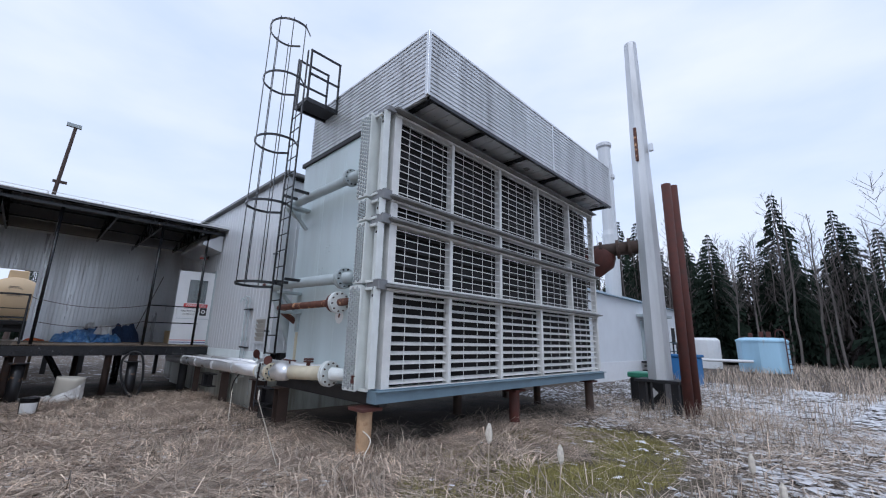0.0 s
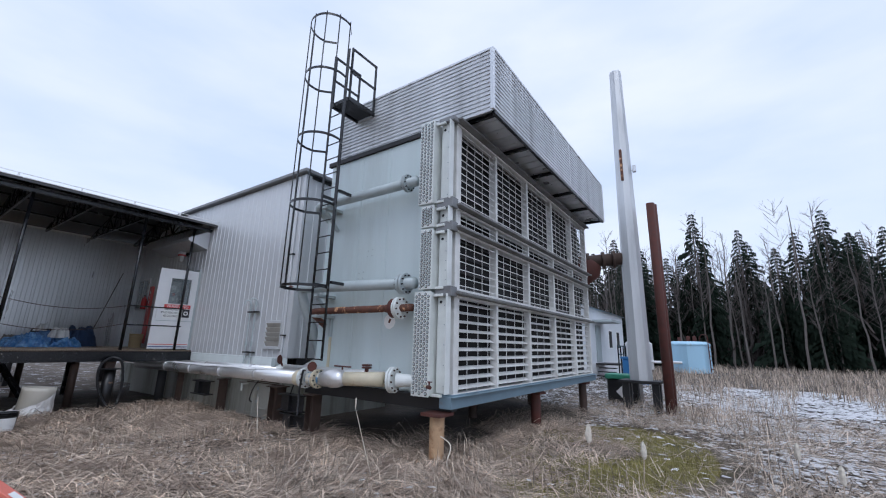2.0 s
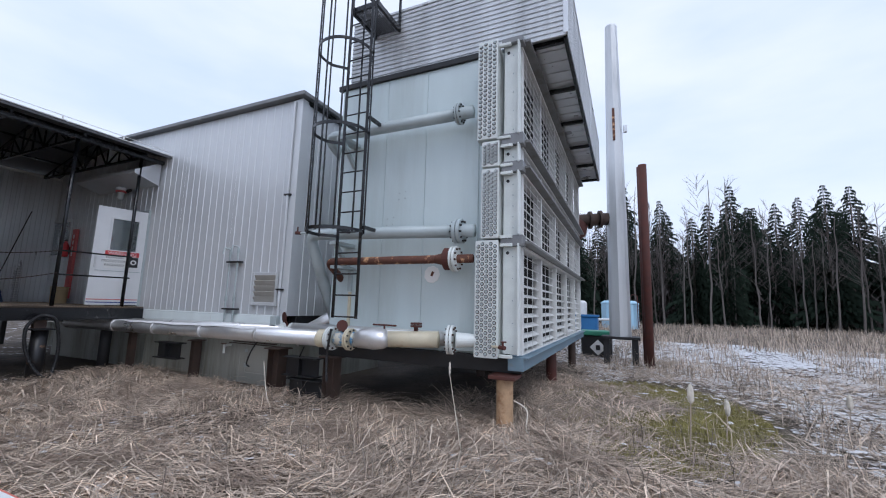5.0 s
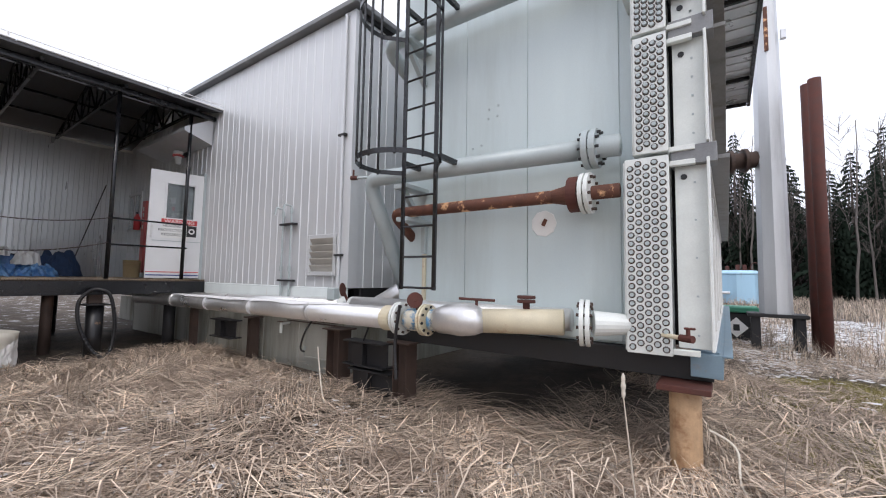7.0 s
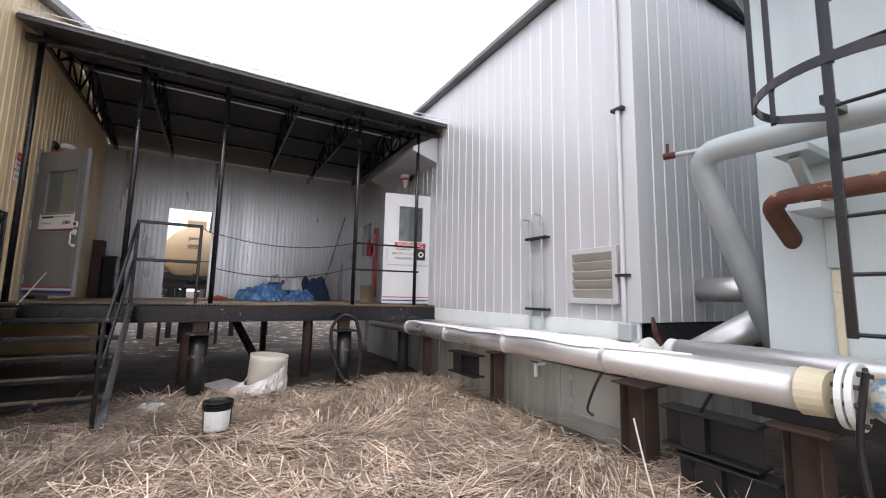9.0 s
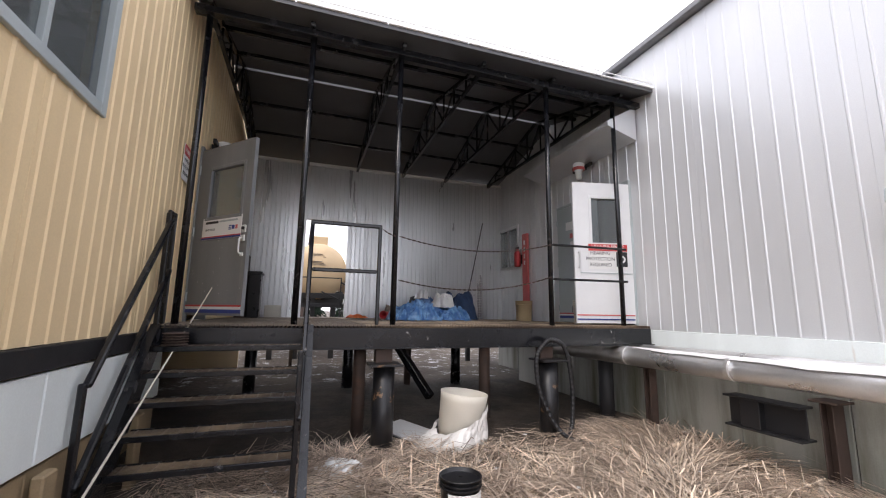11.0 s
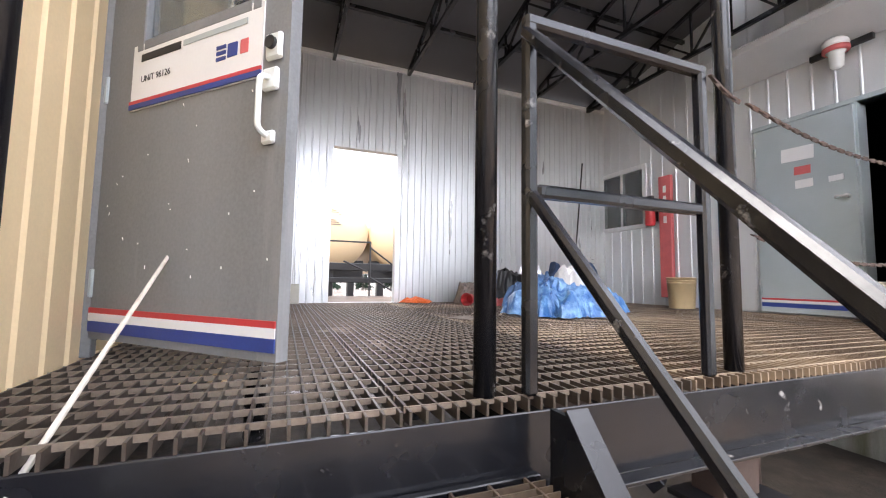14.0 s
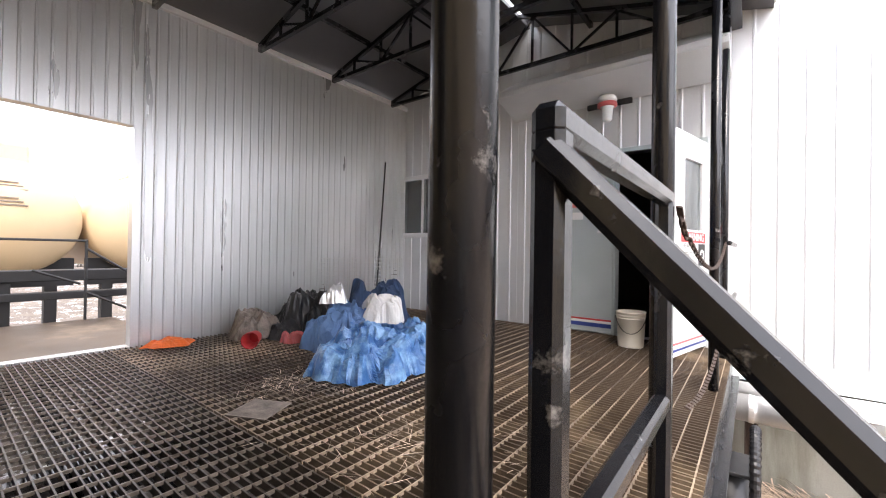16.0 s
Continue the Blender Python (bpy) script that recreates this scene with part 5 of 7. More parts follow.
# its face towards the yard is local +y
outm = lambda u, z, d=0.023: wm @ pose(u, d, z, 90, 0, 180)
bm = bmesh.new()
turned_box(bm, wm @ pose(0.38, 0.025, 0.965), 0.60, 0.006, 0.37)
sign = part("sign", bm, M_SIGN, white, "white and red hearing protection sign")
bm = bmesh.new()
turned_box(bm, wm @ pose(0.38, 0.030, 1.10), 0.60, 0.006, 0.10)
part("sign_band", bm, M_RED, white)
writing("lettering", "WARNING", 0.105, outm(0.38, 1.10, 0.0335), M_SIGN, white)
for k, word in enumerate(("HEARING", "PROTECTION", "REQUIRED")):
    writing("lettering", word, 0.072, outm(0.50, 1.015 - 0.085 * k, 0.0285), M_INK, white)
bm = bmesh.new()
turned_box(bm, wm @ pose(0.17, 0.030, 0.93), 0.17, 0.005, 0.22)
part("symbol_square", bm, M_INK, white)
bm = bmesh.new()
lathe(bm, wm @ Vector((0.17, 0.031, 0.93)), [(0.055, 0), (0.055, 0.004), (0.03, 0.0042), (0.03, 0.001)], 20, wm.to_3x3() @ Vector((0, 1, 0)))
part("symbol_ring", bm, M_SIGN, white)
bm = bmesh.new()
for v in (0.80, 1.02):
    rod(bm, wm @ Vector((0.83, 0.02, v)), wm @ Vector((0.83, 0.06, v)), 0.014)
turned_box(bm, wm @ pose(0.83, 0.062, 0.91), 0.03, 0.012, 0.26, 0.004)
part("handle", bm, M_CLAD, white)
bm = bmesh.new()
turned_box(bm, wm @ pose(0.41, 0.026, 0.72), 0.80, 0.006, 0.012)
part("seam", bm, M_GREYDOOR2, white)
for mat, z, h in ((M_PINKRED, 0.115, 0.018), (M_BLUE, 0.055, 0.02)):
    bm = bmesh.new()
    turned_box(bm, wm @ pose(0.445, 0.0245, z), 0.87, 0.004, h)
    part("stripe", bm, mat, white)

inner, im = door_leaf("door_inner", (-15.2, 3.80, 1.215), 0, 0.90, 2.11, M_GREYDOOR2, "closed pale grey-green steel door with stripes", None)
bm = bmesh.new()
for mat, z, h in ((M_RED, 0.15, 0.02), (M_SIGN, 0.125, 0.025), (M_BLUE, 0.085, 0.045)):
    bm2 = bmesh.new()
    turned_box(bm2, im @ pose(0.45, -0.0245, z), 0.88, 0.004, h)
    part("stripe", bm2, mat, inner)
bm.free()
for u, v, w, h in ((0.42, 1.74, 0.30, 0.15), (0.46, 1.55, 0.15, 0.09), (0.47, 1.40, 0.16, 0.09), (0.74, 1.4, 0.12, 0.06)):
    bm = bmesh.new()
    turned_box(bm, im @ pose(u, -0.0245, v, 0, random.uniform(-3, 3)), w, 0.003, h)
    part("notice", bm, M_SIGN if v > 1.6 or u > 0.7 else M_PINKRED if v > 1.5 else M_SIGN, inner, "faded paper notice")
bm = bmesh.new()
rod(bm, im @ Vector((0.83, -0.02, 1.2)), im @ Vector((0.83, -0.07, 1.2)), 0.02)
turned_box(bm, im @ pose(0.79, -0.07, 1.2), 0.11, 0.018, 0.022, 0.005)
part("handle", bm, M_CLAD, inner)
bm = bmesh.new()
for x0, x1, z0, z1 in ((-14.33, -14.28, 1.2, 3.34), (-13.42, -13.38, 1.2, 3.34), (-15.24, -13.38, 3.34, 3.39)):
    box(bm, x0, x1, 3.80, 3.97, z0, z1, 0.003)
solid("trim_double_door", bm, M_GREYDOOR2, "grey steel door frame", "door frame", kind="structure")
# wall between the closed leaf and the opening is part of the long wall behind it

grey, gm = door_leaf("door_grey", (-14.17, -2.06, 1.235), 44, 0.98, 2.04, M_GREYDOOR, "open dark grey steel door with a white maker's plate and stripes", (0.23, 0.83, 1.16, 1.76), 0.04)
gout = lambda u, z, d=-0.023: gm @ pose(u, d, z, 90, 0, 0)
for mat, z, h in ((M_RED, 0.147, 0.020), (M_SIGN, 0.122, 0.030), (M_BLUE, 0.087, 0.040)):
    bm = bmesh.new()
    turned_box(bm, gm @ pose(0.49, -0.0245, z), 0.97, 0.004, h)
    part("stripe", bm, mat, grey)
bm = bmesh.new()
turned_box(bm, gm @ pose(0.525, -0.025, 1.03), 0.69, 0.005, 0.255)
part("maker_plate", bm, M_SIGN, grey, "white maker's plate with stripes")
for mat, z, h in ((M_RED, 0.930, 0.012), (M_BLUE, 0.914, 0.018)):
    bm = bmesh.new()
    turned_box(bm, gm @ pose(0.525, -0.030, z), 0.69, 0.006, h)
    part("plate_stripe", bm, mat, grey)
for u, z, w, h, mat in ((0.35, 1.100, 0.23, 0.028, M_INK), (0.64, 1.103, 0.32, 0.020, M_GREYDOOR2), (0.68, 1.040, 0.045, 0.012, M_BLUE), (0.68, 1.020, 0.045, 0.012, M_BLUE), (0.68, 1.000, 0.045, 0.012, M_BLUE), (0.735, 1.020, 0.045, 0.046, M_BLUE), (0.79, 1.020, 0.035, 0.046, M_PINKRED)):
    bm = bmesh.new()
    turned_box(bm, gm @ pose(u, -0.0285, z), w, 0.003, h)
    part("logo_bar", bm, mat, grey)
writing("lettering", "UNIT 96126", 0.034, gout(0.24, 1.015, -0.029), M_INK, grey, "LEFT")
bm = bmesh.new()
turned_box(bm, gm @ pose(0.925, -0.03, 0.985), 0.065, 0.02, 0.085, 0.008)
lk = part("lock", bm, M_HEADER, grey)
bm = bmesh.new()
rod(bm, gm @ Vector((0.925, -0.038, 0.99)), gm @ Vector((0.925, -0.052, 0.99)), 0.02, segs=14)
part("cylinder", bm, M_DARKSTEEL, lk)
bm = bmesh.new()
turned_box(bm, gm @ pose(0.92, -0.033, 0.88), 0.06, 0.02, 0.07, 0.006)
sweep(bm, bend([gm @ Vector(v) for v in ((0.92, -0.03, 0.885), (0.92, -0.075, 0.875), (0.92, -0.075, 0.715), (0.92, -0.03, 0.70))], 0.02), 0.009, 8)
turned_box(bm, gm @ pose(0.92, -0.033, 0.70), 0.05, 0.018, 0.04, 0.006)
part("pull_handle", bm, M_HEADER, grey, "cream pull handle")
bm = bmesh.new()
for x0, x1, z0, z1 in ((-15.18, -15.13, 1.2, 3.28), (-14.20, -14.15, 1.2, 3.28), (-15.18, -14.15, 3.28, 3.34)):
    box(bm, x0, x1, -2.2, -2.06, z0, z1, 0.003)
solid("trim_grey_door", bm, M_GREYDOOR, "dark grey steel door frame", "door frame", kind="structure")

# hearing sign on the tan wall
ts = thing("wall_sign", (-13.6, -2.06, 2.75), "small white and red hearing protection sign on tan wall", "sign")
part("board", box(bmesh.new(), -13.77, -13.42, -2.072, -2.066, 2.70, 3.08), M_SIGN, ts)
part("band", box(bmesh.new(), -13.77, -13.42, -2.0655, -2.062, 2.97, 3.08), M_RED, ts)
tm = lambda x, z: pose(x, -2.0605, z, 90, 0, 180)
writing("lettering", "WARNING", 0.066, tm(-13.595, 3.02), M_SIGN, ts)
for k, word in enumerate(("HEARING", "PROTECTION", "REQUIRED")):
    writing("lettering", word, 0.045, pose(-13.54, -2.0645, 2.92 - 0.075 * k, 90, 0, 180), M_INK, ts)
part("symbol_square", box(bmesh.new(), -13.76, -13.66, -2.0655, -2.063, 2.74, 2.86), M_INK, ts)


def window(name, x0, x1, z0, z1, y, out, label, mat):
    """A sliding window set in a wall along x; out is +1 or -1, the side it faces along y."""
    t = thing(name, ((x0 + x1) / 2, y, z0), label, "window", kind="structure")
    ya, yb = sorted((y + 0.035 * out, y - 0.06 * out))
    for a, b, c, d in ((x0 - 0.04, x0 + 0.03, z0 - 0.04, z1 + 0.04), (x1 - 0.03, x1 + 0.04, z0 - 0.04, z1 + 0.04), (x0 + 0.031, x1 - 0.031, z0 - 0.04, z0 + 0.03), (x0 + 0.031, x1 - 0.031, z1 - 0.03, z1 + 0.04)):
        part("window_frame", box(bmesh.new(), a, b, ya, yb, c, d, 0.004), mat, t)
    xm = (x0 + x1) / 2
    part("mullion", box(bmesh.new(), xm - 0.02, xm + 0.02, ya + 0.008, yb - 0.008, z0 + 0.031, z1 - 0.031, 0.003), mat, t)
    for a, b in ((x0 + 0.03, xm - 0.02), (xm + 0.02, x1 - 0.03)):
        p = part("pane", box(bmesh.new(), a, b, y - 0.012, y - 0.006, z0 + 0.03, z1 - 0.03), M_GLASS, t)
    return t


window("window_1", -17.75, -16.83, 2.42, 3.36, RIGHT, -1, "white framed sliding window with dark glass", M_WHITE)
window("window_2", -11.70, -10.45, 2.60, 3.64, LEFT, 1, "white framed sliding window in the tan wall", M_GREYDOOR2)
# Added sheets, near-black, that make the room behind the window look unlit.
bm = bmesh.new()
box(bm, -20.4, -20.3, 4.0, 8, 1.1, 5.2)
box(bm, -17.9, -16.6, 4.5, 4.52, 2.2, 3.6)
solid("wall_grey_partition", bm, M_DARK, "near-black sheets added to keep the room behind the window dark", "wall", kind="structure")

# red box, fire extinguisher, lamps
rb = thing("red_wall_box", (-16.4, 3.75, 1.25), "tall narrow faded red equipment board on the wall", "board")
part("board", box(bmesh.new(), -16.52, -16.32, 3.76, 3.82, 1.32, 3.10, 0.006), M_PINKRED, rb)
for k in range(4):
    part("label_bar", box(bmesh.new(), -16.44, -16.39, 3.754, 3.759, 2.40 + 0.15 * k, 2.50 + 0.15 * k), M_SIGN, rb)
ext = thing("fire_extinguisher", (-16.65, 3.75, 2.35), "red fire extinguisher hung on the wall", "extinguisher")
bm = bmesh.new()
lathe(bm, (-16.62, 3.70, 2.38), [(0.06, 0), (0.07, 0.02), (0.07, 0.3), (0.03, 0.37), (0.03, 0.40)], 18)
part("cylinder", bm, M_RED, ext, "", True)
part("valve_head", box(bmesh.new(), -16.68, -16.56, 3.68, 3.72, 2.781, 2.83, 0.006), M_BLACKPL, ext)
part("bracket", box(bmesh.new(), -16.66, -16.58, 3.771, 3.82, 2.45, 2.65), M_BLACKPL, ext)


def jelly_lamp(x, y, z, s):
    t = thing("bulkhead_lamp", (x, y, z), "explosion-proof jar lamp with a red band on a rail", "lamp", "jar lamps")
    part("rail", box(bmesh.new(), x - 0.25, x + 0.25, y + (0.06 if s > 0 else -0.10), y + (0.10 if s > 0 else -0.06), z + 0.03, z + 0.09, 0.004), M_DARKSTEEL, t)
    part("wall_arm", box(bmesh.new(), x - 0.03, x + 0.03, y + (0.101 if s > 0 else -0.16), y + (0.16 if s > 0 else -0.101), z + 0.03, z + 0.09, 0.004), M_DARKSTEEL, t)
    for name, prof, mat in (("cap", [(0.09, 0.05), (0.105, 0.06), (0.105, 0.10), (0.08, 0.13), (0.03, 0.14)], M_WHITE), ("red_band", [(0.095, 0.0), (0.108, 0.01), (0.108, 0.045), (0.09, 0.05)], M_PINKRED), ("globe", [(0.03, -0.17), (0.055, -0.15), (0.062, -0.02), (0.08, 0.0)], M_GLASSBEAD)):
        bm = bmesh.new()
        lathe(bm, (x, y, z), prof, 20)
        part(name, bm, mat, t, "", True)


jelly_lamp(-14.35, 3.66, 3.85, 1)
jelly_lamp(-14.6, -1.92, 3.45, -1)
# sloped white awning over the side door
awn = thing("door_awning", (-14.4, 3.8, 4.1), "grey sheet awning over the side door", "awning")
for nm, pts, off in (("top_sheet", ((-15.6, 3.82, 4.48), (-13.2, 3.82, 4.48), (-13.2, 3.30, 4.17), (-15.6, 3.30, 4.17)), (0, 0, 0.012)),
                     ("soffit", ((-15.6, 3.82, 3.95), (-13.2, 3.82, 3.95), (-13.2, 3.30, 4.11), (-15.6, 3.30, 4.11)), (0, 0, 0.012)),
                     ("fascia", ((-15.6, 3.30, 4.125), (-13.2, 3.30, 4.125), (-13.2, 3.30, 4.168), (-15.6, 3.30, 4.168)), (0, 0.012, 0)),
                     ("end_panel", ((-13.2, 3.82, 3.95), (-13.2, 3.30, 4.11), (-13.2, 3.30, 4.18), (-13.2, 3.82, 4.49)), (0.012, 0, 0)),
                     ("end_panel", ((-15.612, 3.82, 3.95), (-15.612, 3.30, 4.11), (-15.612, 3.30, 4.18), (-15.612, 3.82, 4.49)), (0.012, 0, 0))):
    bm = bmesh.new()
    vs = [bm.verts.new(Vector(p) + Vector(off) * d) for d in (0, 1) for p in pts]
    for q in ((3, 2, 1, 0), (4, 5, 6, 7), (0, 1, 5, 4), (1, 2, 6, 5), (2, 3, 7, 6), (3, 0, 4, 7)):
        bm.faces.new([vs[i] for i in q])
    part(nm, bm, M_GREYWALL, awn)

# hatch and cables on the skirting
hatch = thing("access_hatch", (-9.57, 3.86, 0.1), "stained grey sheet access hatch in the skirting", "hatch")
part("door_sheet", box(bmesh.new(), -9.88, -9.25, 3.838, 3.858, 0.11, 0.56, 0.004), M_SKIRT, hatch)
for a, b, c, d in ((-9.91, -9.88, 0.08, 0.59), (-9.25, -9.22, 0.08, 0.59), (-9.879, -9.251, 0.08, 0.11), (-9.879, -9.251, 0.56, 0.59)):
    part("frame", box(bmesh.new(), a, b, 3.830, 3.858, c, d, 0.003), M_SKIRT, hatch)
for z in (0.2, 0.46):
    part("hinge", box(bmesh.new(), -9.90, -9.84, 3.818, 3.8295, z, z + 0.06, 0.003), M_PIPE, hatch)
for k, z in enumerate((0.61, 0.645, 0.68)):
    bm = bmesh.new()
    rod(bm, (-10.35 + 0.1 * k, 3.835, z), (-9.15, 3.835, z), 0.009, segs=8)
    solid("skirting_cable", bm, M_BROWNSTEEL, "thin brown cable run along the skirting", "cable", "skirting cables")
bib = thing("drain_cock", (-10.3, 3.8, 0.5), "small weathered brass drain cock on the skirting", "valve")
bm = bmesh.new()
rod(bm, (-10.33, 3.86, 0.56), (-10.33, 3.70, 0.56), 0.018)
rod(bm, (-10.33, 3.715, 0.57), (-10.33, 3.715, 0.42), 0.022)
part("body", bm, M_HEADER, bib)
part("lever", box(bmesh.new(), -10.42, -10.30, 3.70, 3.73, 0.59, 0.60, 0.002), M_RUST, bib)

# wall vent, conduits and downpipe
vent = thing("wall_vent", (-9.53, 3.82, 1.36), "white framed louvred vent in the grey wall", "vent")
for a, b, c, d in ((-9.86, -9.80, 1.32, 1.93), (-9.26, -9.20, 1.32, 1.93), (-9.799, -9.261, 1.32, 1.38), (-9.799, -9.261, 1.87, 1.93)):
    part("frame", box(bmesh.new(), a, b, 3.785, 3.835, c, d, 0.004), M_GREYWALL, vent)
for k in range(5):
    bm = bmesh.new()
    turned_box(bm, pose(-9.53, 3.815, 1.43 + 0.1 * k, 30), 0.54, 0.012, 0.11, 0.003)
    part("slat", bm, M_VENT, vent)
for x, z1 in ((-10.49, 2.38), (-10.27, 2.42)):
    t = thing("conduit", (x, 3.78, 0.95), "thin galvanised conduit with a gooseneck top", "conduit", "conduits")
    bm = bmesh.new()
    sweep(bm, bend([(x, 3.77, 0.92), (x, 3.77, z1), (x - 0.03, 3.66, z1 + 0.02), (x - 0.03, 3.64, z1 - 0.1)], 0.03), 0.014, 10)
    part("tube", bm, M_PIPE, t)
    for z in (z1 - 0.12, 1.38):
        bm = bmesh.new()
        rod(bm, (x, 3.77, z), (x, 3.77, z + 0.09), 0.026, segs=10)
        part("coupling", bm, M_PIPE, t)
for z in (2.12, 1.22):
    bm = bmesh.new()
    box(bm, -10.56, -10.18, 3.745, 3.83, z, z + 0.03, 0.003)
    solid("conduit_rack", bm, M_DARKSTEEL, "short dark strut holding conduits", "bracket", "conduit struts")
dp = thing("downpipe", (-9.08, 3.78, 1.0), "slim grey downpipe with clips at the corner", "downpipe")
bm = bmesh.new()
rod(bm, (-9.13, 3.785, 1.0), (-9.13, 3.785, 5.2), 0.025, segs=10)
part("tube", bm, M_GREYWALL, dp)
for z in (1.6, 3.35):
    part("clip", box(bmesh.new(), -9.20, -9.06, 3.755, 3.83, z, z + 0.03), M_DARKSTEEL, dp)


# ---- loose things on the deck ----
def cloth(name, at, size, height, mat, seed, label, category, n=26, crease=5.0, group=""):
    """A crumpled heap of sheet with folds, uneven outline and a thickness."""
    cx, cy, cz = at
    bm = bmesh.new()
    g = []
    for j in range(n + 1):
        row = []
        for i in range(n + 1):
            u, v = 2 * i / n - 1, 2 * j / n - 1
            r = math.hypot(u, v) or 1e-6
            k = max(abs(u), abs(v)) / r
            u, v, r = u * k, v * k, max(r * k, 1e-6)
            edge = 0.85 + 0.3 * noise.noise((2 * u / r * 0.9 + seed, 2 * v / r * 0.9, seed))
            x, y = cx + u * size[0] / 2 * edge, cy + v * size[1] / 2 * edge
            fold = abs(noise.noise((x * crease, y * crease, seed * 3.1))) + 0.5 * abs(noise.noise((x * crease * 2.3, y * crease * 2.3, seed)))
            h = height * max(0, 1 - r ** 3.2) * (0.55 + 0.45 * noise.noise((x * 2 + seed, y * 2, 1))) + fold * height * 0.85 * (1 - 0.7 * r)
            row.append(bm.verts.new((x + 0.03 * noise.noise((x * 9, y * 9, seed)), y + 0.03 * noise.noise((x * 9, y * 9, seed + 7)), cz + max(0.006, h))))
        g.append(row)
    for j in range(n):
        for i in range(n):
            bm.faces.new((g[j][i], g[j][i + 1], g[j + 1][i + 1], g[j + 1][i]))
    ob = solid(name, bm, mat, label, category, group)
    md = ob.modifiers.new("thickness", "SOLIDIFY")
    md.thickness, md.offset = 0.006, 1
    return ob


def draped(name, at, size, height, mat, seed, label, category, n=64, turn=0.0):
    """A sheet thrown over a heap: steep sides, sharp creases at two scales and a ragged hem on the floor."""
    cx, cy, cz = at
    bm = bmesh.new()
    rings = []
    for j in range(n // 2 + 1):
        r = j / (n // 2)
        row = []
        for i in range(n * 2):
            a = 2 * math.pi * i / (n * 2)
            ca, sa = math.cos(a), math.sin(a)
            hem = 1 + 0.26 * noise.noise((ca * 1.6, sa * 1.6, seed)) + 0.14 * noise.noise((ca * 5, sa * 5, seed))
            u, v = r * hem * ca * size[0] / 2, r * hem * sa * size[1] / 2
            big = noise.noise((u * 4 + seed, v * 4, seed))
            ridge = 1 - 2.2 * abs(noise.noise((u * 7, v * 7 + seed, seed * 2)))
            fine = 1 - 2.2 * abs(noise.noise((u * 17 + seed, v * 17, seed)))
            body = max(0.0, 1 - r ** 5)
            z = height * body * (0.62 + 0.55 * big) + (0.075 * ridge + 0.028 * fine) * (0.25 + body) * min(1, height * 3 + 0.25)
            u += 0.055 * noise.noise((u * 8, v * 8, seed + 4)) + 0.02 * noise.noise((u * 19, v * 19, seed + 4))
            v += 0.055 * noise.noise((u * 8, v * 8, seed + 9)) + 0.02 * noise.noise((u * 19, v * 19, seed + 9))
            ct, st_ = math.cos(turn), math.sin(turn)
            row.append(bm.verts.new((cx + u * ct - v * st_, cy + u * st_ + v * ct, cz + max(0.007, z))))
        rings.append(row)
    m = n * 2
    for p, q in zip(rings, rings[1:]):
        for i in range(m):
            bm.faces.new((p[i], q[i], q[(i + 1) % m], p[(i + 1) % m]))
    bmesh.ops.remove_doubles(bm, verts=rings[0], dist=0.05)
    return solid(name, bm, mat, label, category)


draped("tarpaulin", (-15.42, 1.02, DECK), (0.95, 0.8), 0.27, M_TARP, 2.0, "crumpled bright blue tarpaulin heaped on the grating", "tarpaulin", turn=0.4)
draped("tarpaulin", (-15.75, 1.72, DECK), (0.8, 0.95), 0.22, M_TARP, 5.3, "crumpled bright blue tarpaulin heaped on the grating", "tarpaulin", turn=0.2)
draped("blue_sheet", (-16.25, 1.42, DECK), (0.75, 0.75), 0.42, M_BLUECLOTH, 8.0, "faded blue cloth sheet thrown over a heap", "sheet")
draped("overalls", (-16.75, 2.35, DECK), (0.85, 0.8), 0.60, M_DENIM, 9.1, "dark blue overalls thrown in a heap", "clothes")
draped("bin_bag", (-17.15, 1.62, DECK), (0.72, 0.74), 0.56, M_BLACKPL, 11.0, "full black plastic bin bag against the porch wall", "bag")
draped("rag", (-17.25, 1.05, DECK), (0.5, 0.5), 0.24, M_RAG, 14.0, "bundle of dirty mixed rag by the wall", "rag", 36)
draped("rag", (-16.95, 1.22, DECK), (0.4, 0.36), 0.16, M_DARKSTEEL, 16.0, "dark greasy rag lying on the grating", "rag", 30)
draped("rag", (-16.75, 1.18, DECK), (0.3, 0.3), 0.12, M_PINKRED, 17.5, "faded red rag lying on the grating", "rag", 30)
draped("white_sack", (-16.0, 1.75, DECK + 0.22), (0.45, 0.4), 0.26, M_SACK, 21.0, "crumpled off-white sack lying on the tarpaulin", "sack", 36)
draped("foil_bundle", (-16.4, 1.42, DECK + 0.40), (0.24, 0.24), 0.16, M_CLAD, 23.0, "crumpled silver foil bundle on the blue sheet", "foil", 30)
cloth("orange_bag", (-17.45, 0.3, DECK), (0.3, 0.5, 0), 0.09, M_ORANGE, 17.0, "flattened orange plastic bag beside the opening", "bag", 20, 8)
cup = thing("red_cup", (-16.85, 0.78, DECK), "red plastic beaker lying on its side", "beaker")
bm = bmesh.new()
lathe(bm, (-16.88, 0.86, DECK + 0.085), [(0.06, 0), (0.08, 0.2), (0.072, 0.2), (0.05, 0.02)], 16, (0.75, -0.66, 0))
part("beaker", bm, M_RED, cup)
bm = bmesh.new()
turned_box(bm, pose(-15.3, 0.07, DECK + 0.004, 0, 0, 25), 0.26, 0.26, 0.006, 0.001)
solid("floor_plate", bm, M_RAG, "small dull square plate lying on the grating", "plate")
bm = bmesh.new()
box(bm, -17.62, -17.4, -1.5, -1.2, DECK, DECK + 0.24, 0.01)
solid("white_box", bm, M_PLASTIC, "white plastic box against the porch wall", "box")
bm = bmesh.new()
